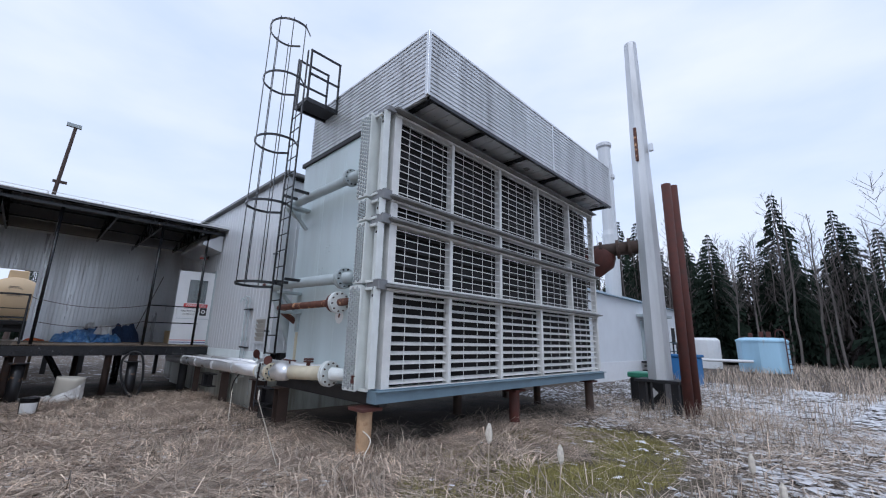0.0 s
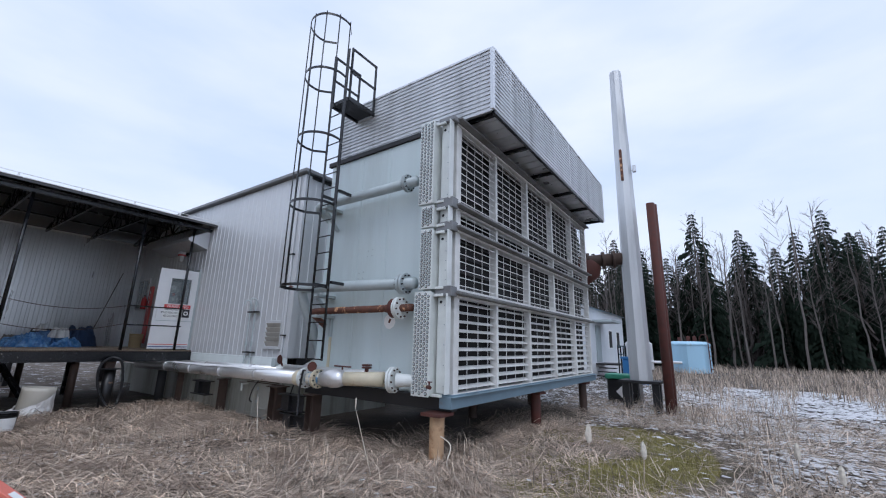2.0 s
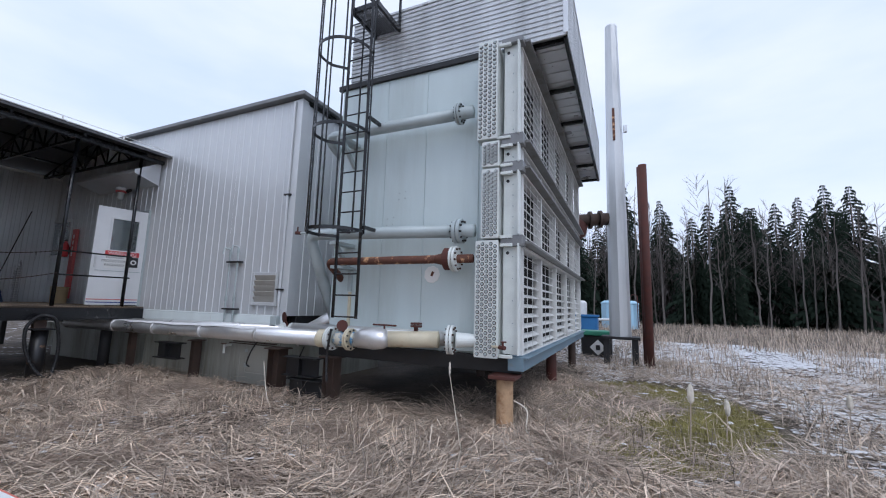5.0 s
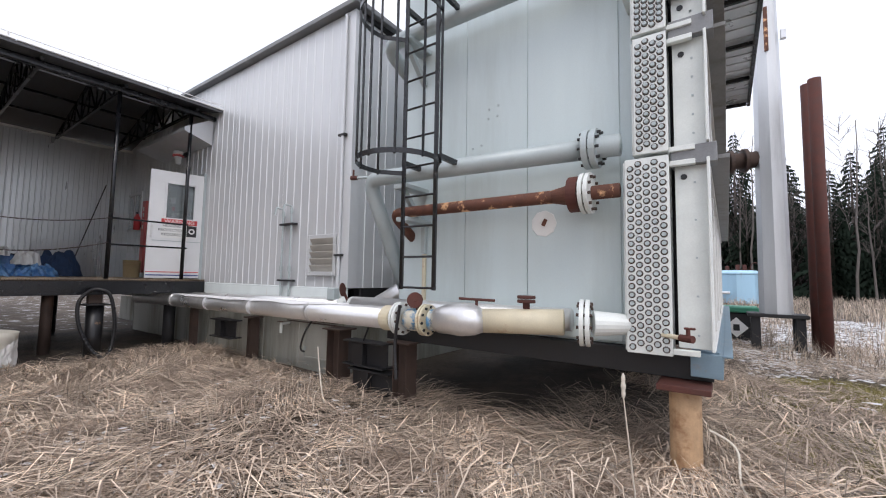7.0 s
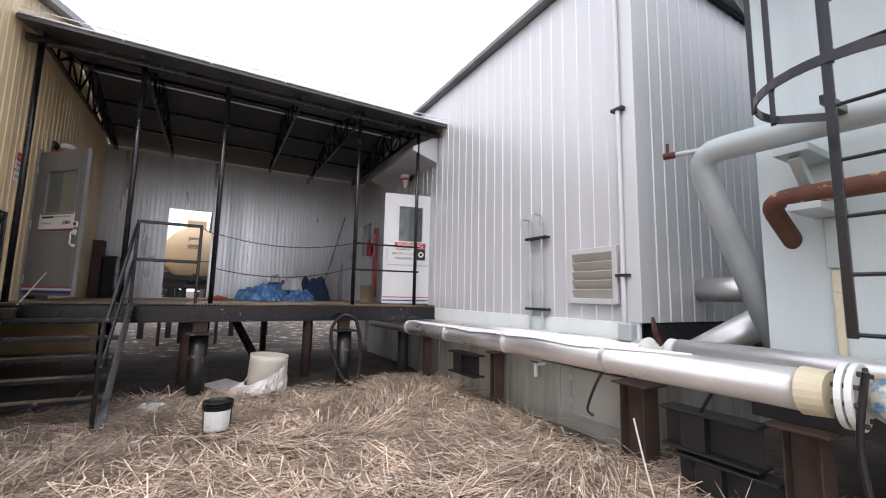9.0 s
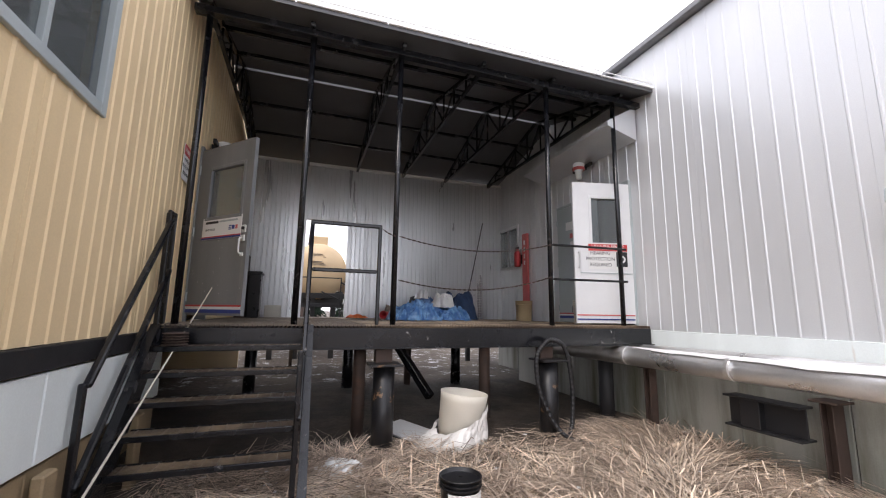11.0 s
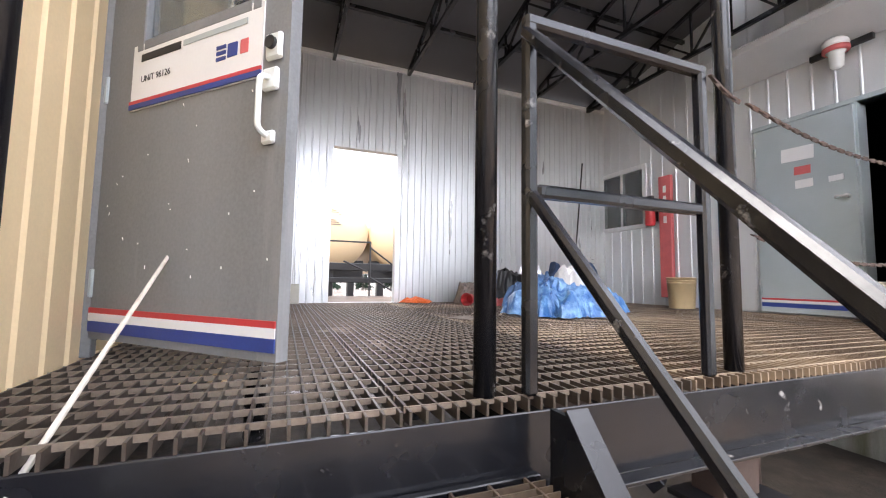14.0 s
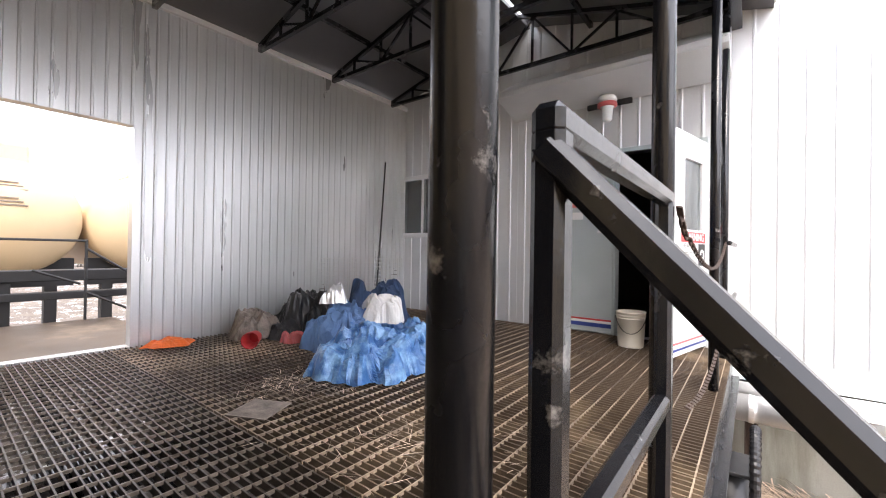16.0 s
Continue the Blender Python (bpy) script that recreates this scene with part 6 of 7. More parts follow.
rod(bm, (-17.0, 2.55, DECK + 0.02), (-17.62, 3.3, 3.55), 0.012, segs=8)
solid("leaning_rod", bm, M_DARKSTEEL, "long thin rod leaning against the porch wall", "rod")
bk = thing("wire_basket", (-17.1, 2.7, DECK), "galvanised wire mesh basket panel behind the clothes", "basket")
for k in range(15):
    z = DECK + 0.05 + k * 0.056
    bm = bmesh.new()
    rod(bm, (-17.45, 2.0, z), (-17.05, 3.1, z), 0.004, segs=5)
    part("wire", bm, M_CLAD, bk)
for k in range(20):
    f = k / 19
    bm = bmesh.new()
    rod(bm, (-17.45 + 0.4 * f, 2.0 + 1.1 * f, DECK), (-17.45 + 0.4 * f, 2.0 + 1.1 * f, DECK + 0.85), 0.004, segs=5)
    part("wire", bm, M_CLAD, bk)


tallbox = thing("tall_cabinet", (-17.0, -1.964, DECK), "tall dull brown steel cabinet on the deck", "cabinet")
part("body", box(bmesh.new(), -17.15, -16.9, -1.964, -1.792, DECK, 2.360, 0.008), M_BROWNSTEEL, tallbox)
part("door", box(bmesh.new(), -16.899, -16.88, -1.944, -1.812, DECK + 0.04, 2.320, 0.004), M_BROWNSTEEL, tallbox)
blackbox = thing("black_crate", (-17.0, -1.692, DECK), "open black plastic crate standing on the deck", "crate")
part("body", box(bmesh.new(), -17.2, -16.85, -1.762, -1.549, DECK, 1.999, 0.015), M_BLACKPL, blackbox)
part("rim", box(bmesh.new(), -17.22, -16.83, -1.780, -1.531, 1.999, 2.049, 0.008), M_BLACKPL, blackbox)


def pail(at, r, h, mat, label, wire=True, name="bucket", lid=None):
    t = thing(name, at, label, "bucket")
    bm = bmesh.new()
    lathe(bm, at, [(r * 0.86, 0), (r * 0.88, 0.01), (r, h * 0.98), (r * 1.04, h * 0.98), (r * 1.04, h), (r * 0.97, h), (r * 0.84, 0.02)], 28)
    part("body", bm, mat, t, "", True)
    for z in (0.80, 0.88):
        bm = bmesh.new()
        lathe(bm, (at[0], at[1], at[2] + h * z), [(r * 0.98, 0), (r * 1.035, 0.003), (r * 1.035, 0.010), (r * 0.98, 0.013)], 28)
        part("rib", bm, mat, t)
    if wire:
        bm = bmesh.new()
        sweep(bm, [(at[0] + r * 1.06 * math.cos(a), at[1] + r * 1.06 * math.sin(a), at[2] + h * (0.86 - 0.45 * math.sin((a - 3.6) / 2.6 * math.pi))) for a in [3.6 + 2.6 * k / 12 for k in range(13)]], 0.004, 6)
        part("handle", bm, M_DARKSTEEL, t)
    return t


pail((-14.0, 3.35, DECK), 0.14, 0.36, M_PLASTIC, "white plastic pail on the deck by the doors")
pail((-15.95, 3.45, DECK), 0.17, 0.40, M_YPLASTIC, "yellowed plastic pail on the deck", False)
# pails and sack in the yard
bp_ = pail((-11.53, 0.35, -0.12), 0.145, 0.34, M_BLACKPL, "black plastic pail with a white label in the straw", False)
bm = bmesh.new()
for k in range(9):
    a0, a1 = (radians(-55 + 12 * k), radians(-43 + 12 * k))
    vs = [bm.verts.new((-11.53 + rr * math.cos(a), 0.35 + rr * math.sin(a), z)) for a in (a0, a1) for rr, z in ((0.141, -0.06), (0.148, 0.14))]
    bm.faces.new((vs[0], vs[2], vs[3], vs[1]))
lab = part("label", bm, M_SIGN, bp_)
md = lab.modifiers.new("thickness", "SOLIDIFY")
md.thickness = 0.003
sack = thing("sacked_pail", (-13.0, 0.95, -0.1), "white pail wrapped in a torn plastic sack in the yard", "sack")
bm = bmesh.new()
lathe(bm, (-13.13, 0.96, -0.12), [(0.235, 0), (0.245, 0.01), (0.262, 0.50), (0.268, 0.58), (0.258, 0.58), (0.24, 0.25), (0.22, 0.03)], 40, (0.02, 0.10, 1))
part("pail", bm, M_PLASTIC, sack, "", True)
bm = bmesh.new()
rings = []
for k in range(11):
    ring = []
    for i in range(56):
        a = 2 * math.pi * i / 56
        rim = 0.34 + 0.16 * math.sin(a - 0.25) + 0.03 * noise.noise((math.cos(a) * 4, math.sin(a) * 4, 3))
        z = rim * k / 10
        spill = 0.42 * max(0, math.cos(a + 1.2)) ** 2 * max(0, 1 - k / 10) ** 0.7
        r = 0.285 + spill + 0.035 * noise.noise((math.cos(a) * 5, math.sin(a) * 5, z * 7)) + 0.018 * noise.noise((math.cos(a) * 13, math.sin(a) * 13, z * 15))
        r = max(r, 0.275)
        ring.append(bm.verts.new((-13.12 + r * math.cos(a), 0.985 + r * math.sin(a), -0.12 + z)))
    rings.append(ring)
for a, b in zip(rings, rings[1:]):
    for i in range(56):
        bm.faces.new((a[i], a[(i + 1) % 56], b[(i + 1) % 56], b[i]))
part("plastic_sack", bm, M_SACK, sack, "crumpled white plastic sack")
cloth("plastic_sheet", (-12.75, -0.35, -0.1), (0.5, 0.55, 0), 0.1, M_SIGN, 31.0, "scrap of white plastic in the straw", "plastic scrap", 20, 8)
bm = bmesh.new()
turned_box(bm, pose(-13.6, 0.5, -0.05, 4, 3, 30), 0.7, 0.4, 0.02, 0.004)
solid("loose_board", bm, M_SIGN, "pale loose board lying under the deck edge", "board")
# thin pole leaning over the stairs
bm = bmesh.new()
rod(bm, (-11.28, -1.98, -0.14), (-13.95, -1.745, 1.665), 0.009, 0.006, 8)
solid("thin_white_pole", bm, M_ROPE, "thin white fibreglass pole leaning over the stairs", "pole")
# fibreglass ladder standing against the gap beside the walk
fl = thing("fibreglass_ladder", (-5.4, -0.7, 0.45), "red-orange fibreglass ladder leaning beside the path", "ladder")
LA, LB = Vector((-6.05, -1.35, 1.16)), Vector((-4.75, -0.05, -0.02))
off = Vector((-0.36, 0.12, -0.18))
for o in (Vector((0, 0, 0)), off):
    bm = bmesh.new()
    bar(bm, LA + o, LB + o, 0.085, 0.03)
    part("side_rail", bm, M_LADDER, fl)
for k in range(5):
    p = LA.lerp(LB, 0.1 + 0.2 * k)
    bm = bmesh.new()
    rod(bm, p - off * 0.04, p + off * 1.04, 0.018, segs=10)
    part("rung", bm, M_CLAD, fl)
for k in range(4):
    p = LA.lerp(LB, 0.2 + 0.2 * k)
    bm = bmesh.new()
    q = (LB - LA).to_track_quat("Z", "Y").to_matrix().to_4x4()
    turned_box(bm, Matrix.Translation(p) @ q, 0.05, 0.034, 0.16)
    part("sticker", bm, M_SIGN, fl)

rf = random.Random(9)
bm = bmesh.new()
for k in range(20):
    turned_box(bm, gm @ pose(rf.uniform(0.05, 0.93), -0.0228, rf.uniform(0.25, 0.95), 0, rf.uniform(-30, 30)), rf.uniform(0.002, 0.005), 0.0015, rf.uniform(0.004, 0.013))
tagged(part("paint_fleck", bm, M_SIGN, grey), kind="stuff")
rk = random.Random(41)
bits = []
for k in range(420):
    x, y = (-15.55 + rk.gauss(0, 0.18), 0.45 + rk.gauss(0, 0.16)) if k % 3 else (-14.3 + rk.gauss(0, 0.3), 0.35 + rk.gauss(0, 0.25))
    q = rk.random() * 6.28
    bits.append(((x, y, DECK + 0.004), (math.cos(q), math.sin(q), 0.02), (0, 0, 0.02), rk.uniform(0.04, 0.18), rk.uniform(0.001, 0.0025)))
BITS = bits

# ---- beyond the porch opening ----
for y in (-0.42, 1.34, -2.18):
    tk = thing("storage_tank", (-22.5, y, 1.6), "beige horizontal storage tank on a steel cradle", "tank", "beige tanks")
    bm = bmesh.new()
    lathe(bm, (-21.7, y, 2.56), [(0.02, 0.30), (0.22, 0.285), (0.48, 0.24), (0.70, 0.14), (0.82, 0.05), (0.86, 0), (0.86, -5)], 48, (1, 0, 0))
    part("shell", bm, M_TANK, tk, "", True)
    part("hatch", box(bmesh.new(), -22.6, -21.9, y - 0.28, y + 0.26, 3.38, 3.70, 0.03), M_TANK, tk)
    part("cradle", box(bmesh.new(), -22.1, -21.9, y - 0.8, y + 0.8, 1.5, 1.95), M_DARKSTEEL, tk)
    part("leg", box(bmesh.new(), -22.1, -21.9, y - 0.6, y - 0.45, -0.2, 1.5), M_DARKSTEEL, tk)
    part("leg", box(bmesh.new(), -22.1, -21.9, y + 0.45, y + 0.6, -0.2, 1.5), M_DARKSTEEL, tk)
    for k in range(6):
        part("stencil_bar", box(bmesh.new(), -21.60, -21.40 - 0.05 * (k // 3), y - 0.18, y + 0.2 - 0.05 * (k % 3), 2.72 + 0.05 * k + 0.08 * (k // 3), 2.738 + 0.05 * k + 0.08 * (k // 3)), M_RAG, tk)
bm = bmesh.new()
box(bm, -20.5, -20.3, -4, 3.6, 1.68, 1.83, 0.01)
box(bm, -20.4, -20.25, -4, 3.6, 1.44, 1.54, 0.01)
box(bm, -20.45, -20.3, -4, 3.6, 0.9, 1.0, 0.01)
for y in (-3, -0.6, 1.6, 4):
    box(bm, -20.47, -20.33, y, y + 0.12, -0.2, 1.68, 0.01)
solid("tank_walkway", bm, M_DARKSTEEL, "dark steel walkway beams beside the tanks", "walkway")
rl = thing("landing_rail", (-18.6, 0.2, 1.2), "dark steel handrail of a stair landing outside", "railing")
for a, b in (((-19.9, -1.4, 2.22), (-19.9, 0.15, 2.22)), ((-19.9, 0.15, 0.9), (-19.9, 0.15, 2.24)), ((-19.9, 0.15, 2.12), (-19.9, 0.95, 1.55)), ((-19.9, 0.15, 1.55), (-19.9, 0.95, 1.1)), ((-19.9, -0.35, 1.85), (-19.9, 0.1, 1.66))):
    rail_bar("rail", rl, a, b, 0.03, M_DARKSTEEL)
bm = bmesh.new()
box(bm, -19.95, -17.85, -1.1, 0.45, 1.12, 1.19, 0.004)
for x, y in ((-19.85, -1.0), (-19.85, 0.35)):
    box(bm, x - 0.04, x + 0.04, y - 0.04, y + 0.04, -0.2, 1.12)
solid("floor_landing", bm, M_GRATE, "outside landing of steel grating", "floor", kind="structure")

# ---- stack, posts and yard things beyond the cooler ----
st = thing("octagonal_stack", (-3.75, 12.3, -0.2), "tapered octagonal galvanised steel stack on a stand", "stack")
bm = bmesh.new()
lathe(bm, (-3.70, 12.3, 0.62), [(0.315, 0), (0.295, 3.6), (0.235, 8), (0.19, 10.5)], 8)
part("shaft", bm, M_HOOD, st)
bm = bmesh.new()
box(bm, -4.25, -3.15, 11.9, 12.7, 0.54, 0.62, 0.01)
part("base_plate", bm, M_DARKSTEEL, st)
for x, y in ((-4.1, 12.1), (-3.3, 12.1), (-4.1, 12.5), (-3.3, 12.5)):
    part("leg", box(bmesh.new(), x - 0.09, x + 0.09, y - 0.09, y + 0.09, -0.4, 0.538, 0.01), M_DARKSTEEL, st)
part("rust_bracket", box(bmesh.new(), -3.74, -3.66, 11.98, 12.06, 6.9, 8.0, 0.01), M_RUSTPIPE, st)
part("lug", box(bmesh.new(), -3.42, -3.30, 12.2, 12.3, 7.2, 7.45, 0.02), M_GALV, st)
for x, y in ((-2.93, 11.7), (-2.955, 12.5)):
    bm = bmesh.new()
    rod(bm, (x, y, -0.5), (x, y, 5.85 if y < 12 else 6.05), 0.118, segs=20)
    post = solid("brown_steel_post", bm, M_RUST, "tall red-brown rusted round steel post", "post", "brown steel posts")
    for p in post.data.polygons:
        p.use_smooth = len(p.vertices) == 4
duct = thing("exhaust_elbow", (-4.6, 12.0, 4.2), "rusty flanged exhaust pipe joining the stack", "pipe")
bm = bmesh.new()
sweep(bm, bend([(-6.2, 11.4, 3.6), (-5.4, 11.8, 4.25), (-3.9, 12.3, 4.35)], 0.35), 0.2, 18)
part("tube", bm, M_BROWNSTEEL, duct, "", True)
bm = bmesh.new()
lathe(bm, (-5.35, 11.85, 3.75), [(0.3, 0), (0.42, 0.12), (0.42, 0.62), (0.24, 0.85)], 20, (0.6, 0.3, 0.5))
part("silencer", bm, M_RUST, duct, "", True)
for p in ((-4.95, 11.97, 4.28), (-4.5, 12.1, 4.3), (-4.2, 12.2, 4.33)):
    bm = bmesh.new()
    q = Vector((1, 0.33, 0.06)).normalized()
    rod(bm, Vector(p) - q * 0.04, Vector(p) + q * 0.04, 0.29, segs=22)
    part("flange", bm, M_BROWNSTEEL, duct)
bx = thing("battery_box", (-4.5, 13.9, -0.25), "black plastic box with a green lid and white diamond", "box")
part("body", box(bmesh.new(), -5.0, -4.0, 13.6, 14.3, -0.3, 0.52, 0.04), M_BLACKPL, bx)
part("lid", box(bmesh.new(), -5.05, -3.95, 13.55, 14.35, 0.521, 0.68, 0.03), M_GREENLID, bx, "green lid")
bm = bmesh.new()
turned_box(bm, pose(-4.45, 13.59, 0.12, 0, 45), 0.38, 0.01, 0.38)
part("diamond_label", bm, M_SIGN, bx)
part("label_mark", box(bmesh.new(), -4.52, -4.38, 13.575, 13.583, 0.03, 0.2), M_INK, bx)
bn = thing("blue_bin", (-5.6, 22.5, -0.25), "blue plastic bin standing on the snowy ground", "bin")
part("body", box(bmesh.new(), -6.2, -5.0, 22.1, 23.1, -0.3, 1.0, 0.06), M_BINBLUE, bn)
part("rim", box(bmesh.new(), -6.26, -4.94, 22.04, 23.16, 1.001, 1.12, 0.02), M_BINBLUE, bn)
hz = thing("white_office_building", (-10, 24, -0.2), "long white metal-clad building with a porch door", "building")
part("wall", box(bmesh.new(), -14, -7.8, 17, 31, -0.3, 3.78), material("white_cladding", (0.66, 0.69, 0.72), 0.5, 0, 0.06, 1.5, 0.05), hz)
bm = bmesh.new()
vs = [bm.verts.new(v) for v in ((-14.2, 16.8, 3.78), (-7.6, 16.8, 3.78), (-10.9, 16.8, 4.9), (-14.2, 31.2, 3.78), (-7.6, 31.2, 3.78), (-10.9, 31.2, 4.9))]
for f in ((0, 1, 2), (5, 4, 3), (0, 3, 4, 1), (1, 4, 5, 2), (2, 5, 3, 0)):
    bm.faces.new([vs[i] for i in f])
part("roof", bm, M_BLUEBEAM, hz)
part("skirt", box(bmesh.new(), -7.81, -7.76, 17, 31, -0.3, 0.72), M_WHITE, hz)
part("canopy", box(bmesh.new(), -7.79, -6.7, 22.8, 25.2, 3.0, 3.12), M_GREYDOOR2, hz)
part("door", box(bmesh.new(), -7.82, -7.75, 23.4, 24.4, 0.75, 2.85), M_GREYDOOR2, hz)
for y in (26.4, 28.6):
    w = part("window", box(bmesh.new(), -7.82, -7.76, y, y + 0.9, 1.5, 2.7), M_WHITE, hz)
    part("pane", box(bmesh.new(), -7.759, -7.75, y + 0.08, y + 0.82, 1.58, 2.62), M_DARK, w)
pr = thing("porch_landing", (-7.2, 24, 0), "small black steel landing with railings and steps", "landing")
part("deck", box(bmesh.new(), -7.74, -6.5, 22.9, 25, 0.62, 0.7), M_DARKSTEEL, pr)
for y in (22.95, 23.6, 24.3, 24.95):
    part("post", box(bmesh.new(), -6.56, -6.5, y - 0.03, y + 0.03, -0.3, 1.7), M_BLACK, pr)
for z in (1.2, 1.65):
    part("rail", box(bmesh.new(), -6.55, -6.51, 22.9, 25, z, z + 0.05), M_BLACK, pr)
for k in range(3):
    part("step", box(bmesh.new(), -7.5, -6.6, 22.0 + 0.28 * k, 22.28 + 0.28 * k, 0.05 + 0.2 * k, 0.1 + 0.2 * k), M_DARKSTEEL, pr)
far_stack = thing("exhaust_stack", (-8.9, 22.8, 4), "tall pale cylindrical exhaust stack with a ladder", "stack")
bm = bmesh.new()
lathe(bm, (-8.95, 23, 3.5), [(0.42, 0), (0.42, 4.2), (0.36, 4.5), (0.36, 7.6), (0.5, 7.7), (0.5, 7.9), (0.36, 8.0), (0.36, 9.7), (0.44, 9.8), (0.44, 10.0)], 18)
part("shaft", bm, M_GREYWALL, far_stack)
for dx in (-0.15, 0.15):
    bm = bmesh.new()
    rod(bm, (-8.45, 22.6 + dx, 4), (-8.45, 22.6 + dx, 12), 0.025, segs=6)
    part("ladder_rail", bm, M_GREYWALL, far_stack)
tk = thing("blue_tank", (-4.1, 35.5, -0.25), "light blue octagonal tank with rust streaks and ladder", "tank")
bm = bmesh.new()
lathe(bm, (-4.1, 35.8, -0.1), [(1.42, 0), (1.45, 0.05), (1.45, 2.0), (1.5, 2.02), (1.5, 2.12), (1.2, 2.3)], 8)
part("shell", bm, M_BLUETANK, tk)
bm = bmesh.new()
sweep(bm, bend([(-2.75, 35.1, 0.0), (-2.75, 35.1, 2.7), (-3.2, 35.4, 2.75), (-3.3, 35.6, 2.2)], 0.25), 0.035, 6)
part("ladder_hoop", bm, M_RUST, tk)
for k in range(7):
    bm = bmesh.new()
    rod(bm, (-2.75, 35.1, 0.2 + 0.32 * k), (-2.55, 35.5, 0.2 + 0.32 * k), 0.025, segs=6)
    part("rung", bm, M_RUST, tk)
for x in (-4.6, -4.0, -3.6):
    part("top_fitting", box(bmesh.new(), x - 0.12, x + 0.12, 35.2, 35.5, 2.2, 2.5 + 0.1 * (x > -4.1), 0.03), M_RUST, tk)
tk2 = thing("white_tank", (-8.0, 37, -0.25), "small pale tank with a railing far across the yard", "tank")
bm = bmesh.new()
lathe(bm, (-8.0, 38, -0.1), [(1.1, 0), (1.1, 2.1), (0.9, 2.3)], 16)
part("shell", bm, M_WHITE, tk2)
bm = bmesh.new()
rod(bm, (-7.8, 34.0, 0.6), (-4.5, 34.4, 0.62), 0.1, segs=10)
solid("white_ground_pipe", bm, M_WHITE, "white pipe running above the field", "pipe")
MAST, MASTTOP = (-60.0, -0.44, -0.2), 24.36
mast = thing("light_mast", MAST, "thin leaning pole with a lamp beyond the porch roof", "pole")
bm = bmesh.new()
rod(bm, (MAST[0], MAST[1] - 0.6, -0.2), (MAST[0], MAST[1] + 0.7, MASTTOP), 0.24, 0.16, 8)
part("shaft", bm, M_BROWNSTEEL, mast)
part("arm", box(bmesh.new(), MAST[0] - 0.1, MAST[0] + 0.1, MAST[1] - 0.1, MAST[1] + 1.1, MASTTOP * 0.72, MASTTOP * 0.72 + 0.3), M_BROWNSTEEL, mast)
part("lamp_head", box(bmesh.new(), MAST[0] - 0.2, MAST[0] + 0.2, MAST[1] - 0.1, MAST[1] + 1.2, MASTTOP, MASTTOP + 0.4), M_GREYDOOR2, mast)


# ---- vegetation ----
def ribbons(name, specs, mat, label, category):
    """Many thin three-sided blades: each from a foot along a bent line."""
    verts, faces = [], []
    for (x, y, z), d, bendv, ln, w in specs:
        i = len(verts)
        sx, sy = -d[1], d[0]
        h = math.hypot(sx, sy) or 1
        sx, sy = sx / h * w, sy / h * w
        mx, my, mz = x + d[0] * ln * 0.5, y + d[1] * ln * 0.5, z + d[2] * ln * 0.5
        ex, ey, ez = x + (d[0] + bendv[0]) * ln, y + (d[1] + bendv[1]) * ln, z + (d[2] + bendv[2]) * ln
        verts += [(x - sx, y - sy, z), (x + sx, y + sy, z), (mx - sx, my - sy, mz + w), (mx + sx, my + sy, mz + w), (ex, ey, ez)]
        faces += [(i, i + 1, i + 3, i + 2), (i + 2, i + 3, i + 4)]
    me = bpy.data.meshes.new(name)
    me.from_pydata(verts, [], faces)
    me.materials.append(mat)
    return tagged(new(name, me), label, category, kind="stuff")


ribbons("straw_litter", BITS, M_STRAW, "bits of pale straw scattered on the grating", "straw")
rs = random.Random(5)


def allowed(x, y):
    if x < -7.9 and y > 3.75:
        return False
    if -13.1 > x or (y < -1.9 and x < -9.5):
        return False
    return True


def straw(count, x0, x1, y0, y1, seed, lift=0.10):
    r = random.Random(seed)
    out = []
    while len(out) < count:
        x, y = r.uniform(x0, x1), r.uniform(y0, y1)
        if not allowed(x, y):
            continue
        den = 0.55 + 0.9 * noise.noise((x * 0.8, y * 0.8, 9))
        if r.random() > den + 0.25:
            continue
        if math.hypot((x + 3.2) / 1.1, (y - 5.8) / 2.0) < 1.5 and r.random() < 0.86:
            continue
        sw = 2.2 * noise.noise((x * 0.35, y * 0.35, 2)) * math.pi + r.gauss(0, 0.75)
        up = abs(r.gauss(0.07, lift * 1.3))
        d = (math.cos(sw), math.sin(sw), up)
        z = ground_z(x, y) + r.uniform(0, 0.05)
        out.append(((x, y, z), d, (r.gauss(0, 0.12), r.gauss(0, 0.12), -up * 0.9 + r.uniform(-0.02, 0.05)), r.uniform(0.22, 0.9), r.uniform(0.0018, 0.0066)))
    return out


ribbons("matted_straw", straw(64000, -13.3, -1.5, -3.0, 3.9, 1) + straw(9000, -5.2, -3.0, 3.4, 8, 12), M_STRAW, "flattened dead straw matted over the yard", "dry grass")
ribbons("matted_grass", straw(40000, -6, 6, -1, 14, 2, 0.16), M_STALK, "pale flattened dead grass with snow between", "dry grass")


def stalks(count, x0, x1, y0, y1, seed, h0, h1, thin, test=lambda x, y: True):
    r = random.Random(seed)
    out = []
    while len(out) < count:
        x, y = r.uniform(x0, x1), r.uniform(y0, y1)
        if not allowed(x, y) or not test(x, y):
            continue
        if r.random() > 0.45 + 1.2 * noise.noise((x * 0.6, y * 0.6, 4)):
            continue
        d = (r.gauss(0, 0.18), r.gauss(0, 0.18), 1)
        out.append(((x, y, ground_z(x, y) - 0.02), d, (r.gauss(0, 0.2), r.gauss(0, 0.2), -0.15), r.uniform(h0, h1), thin * r.uniform(0.6, 1.4)))
    return out


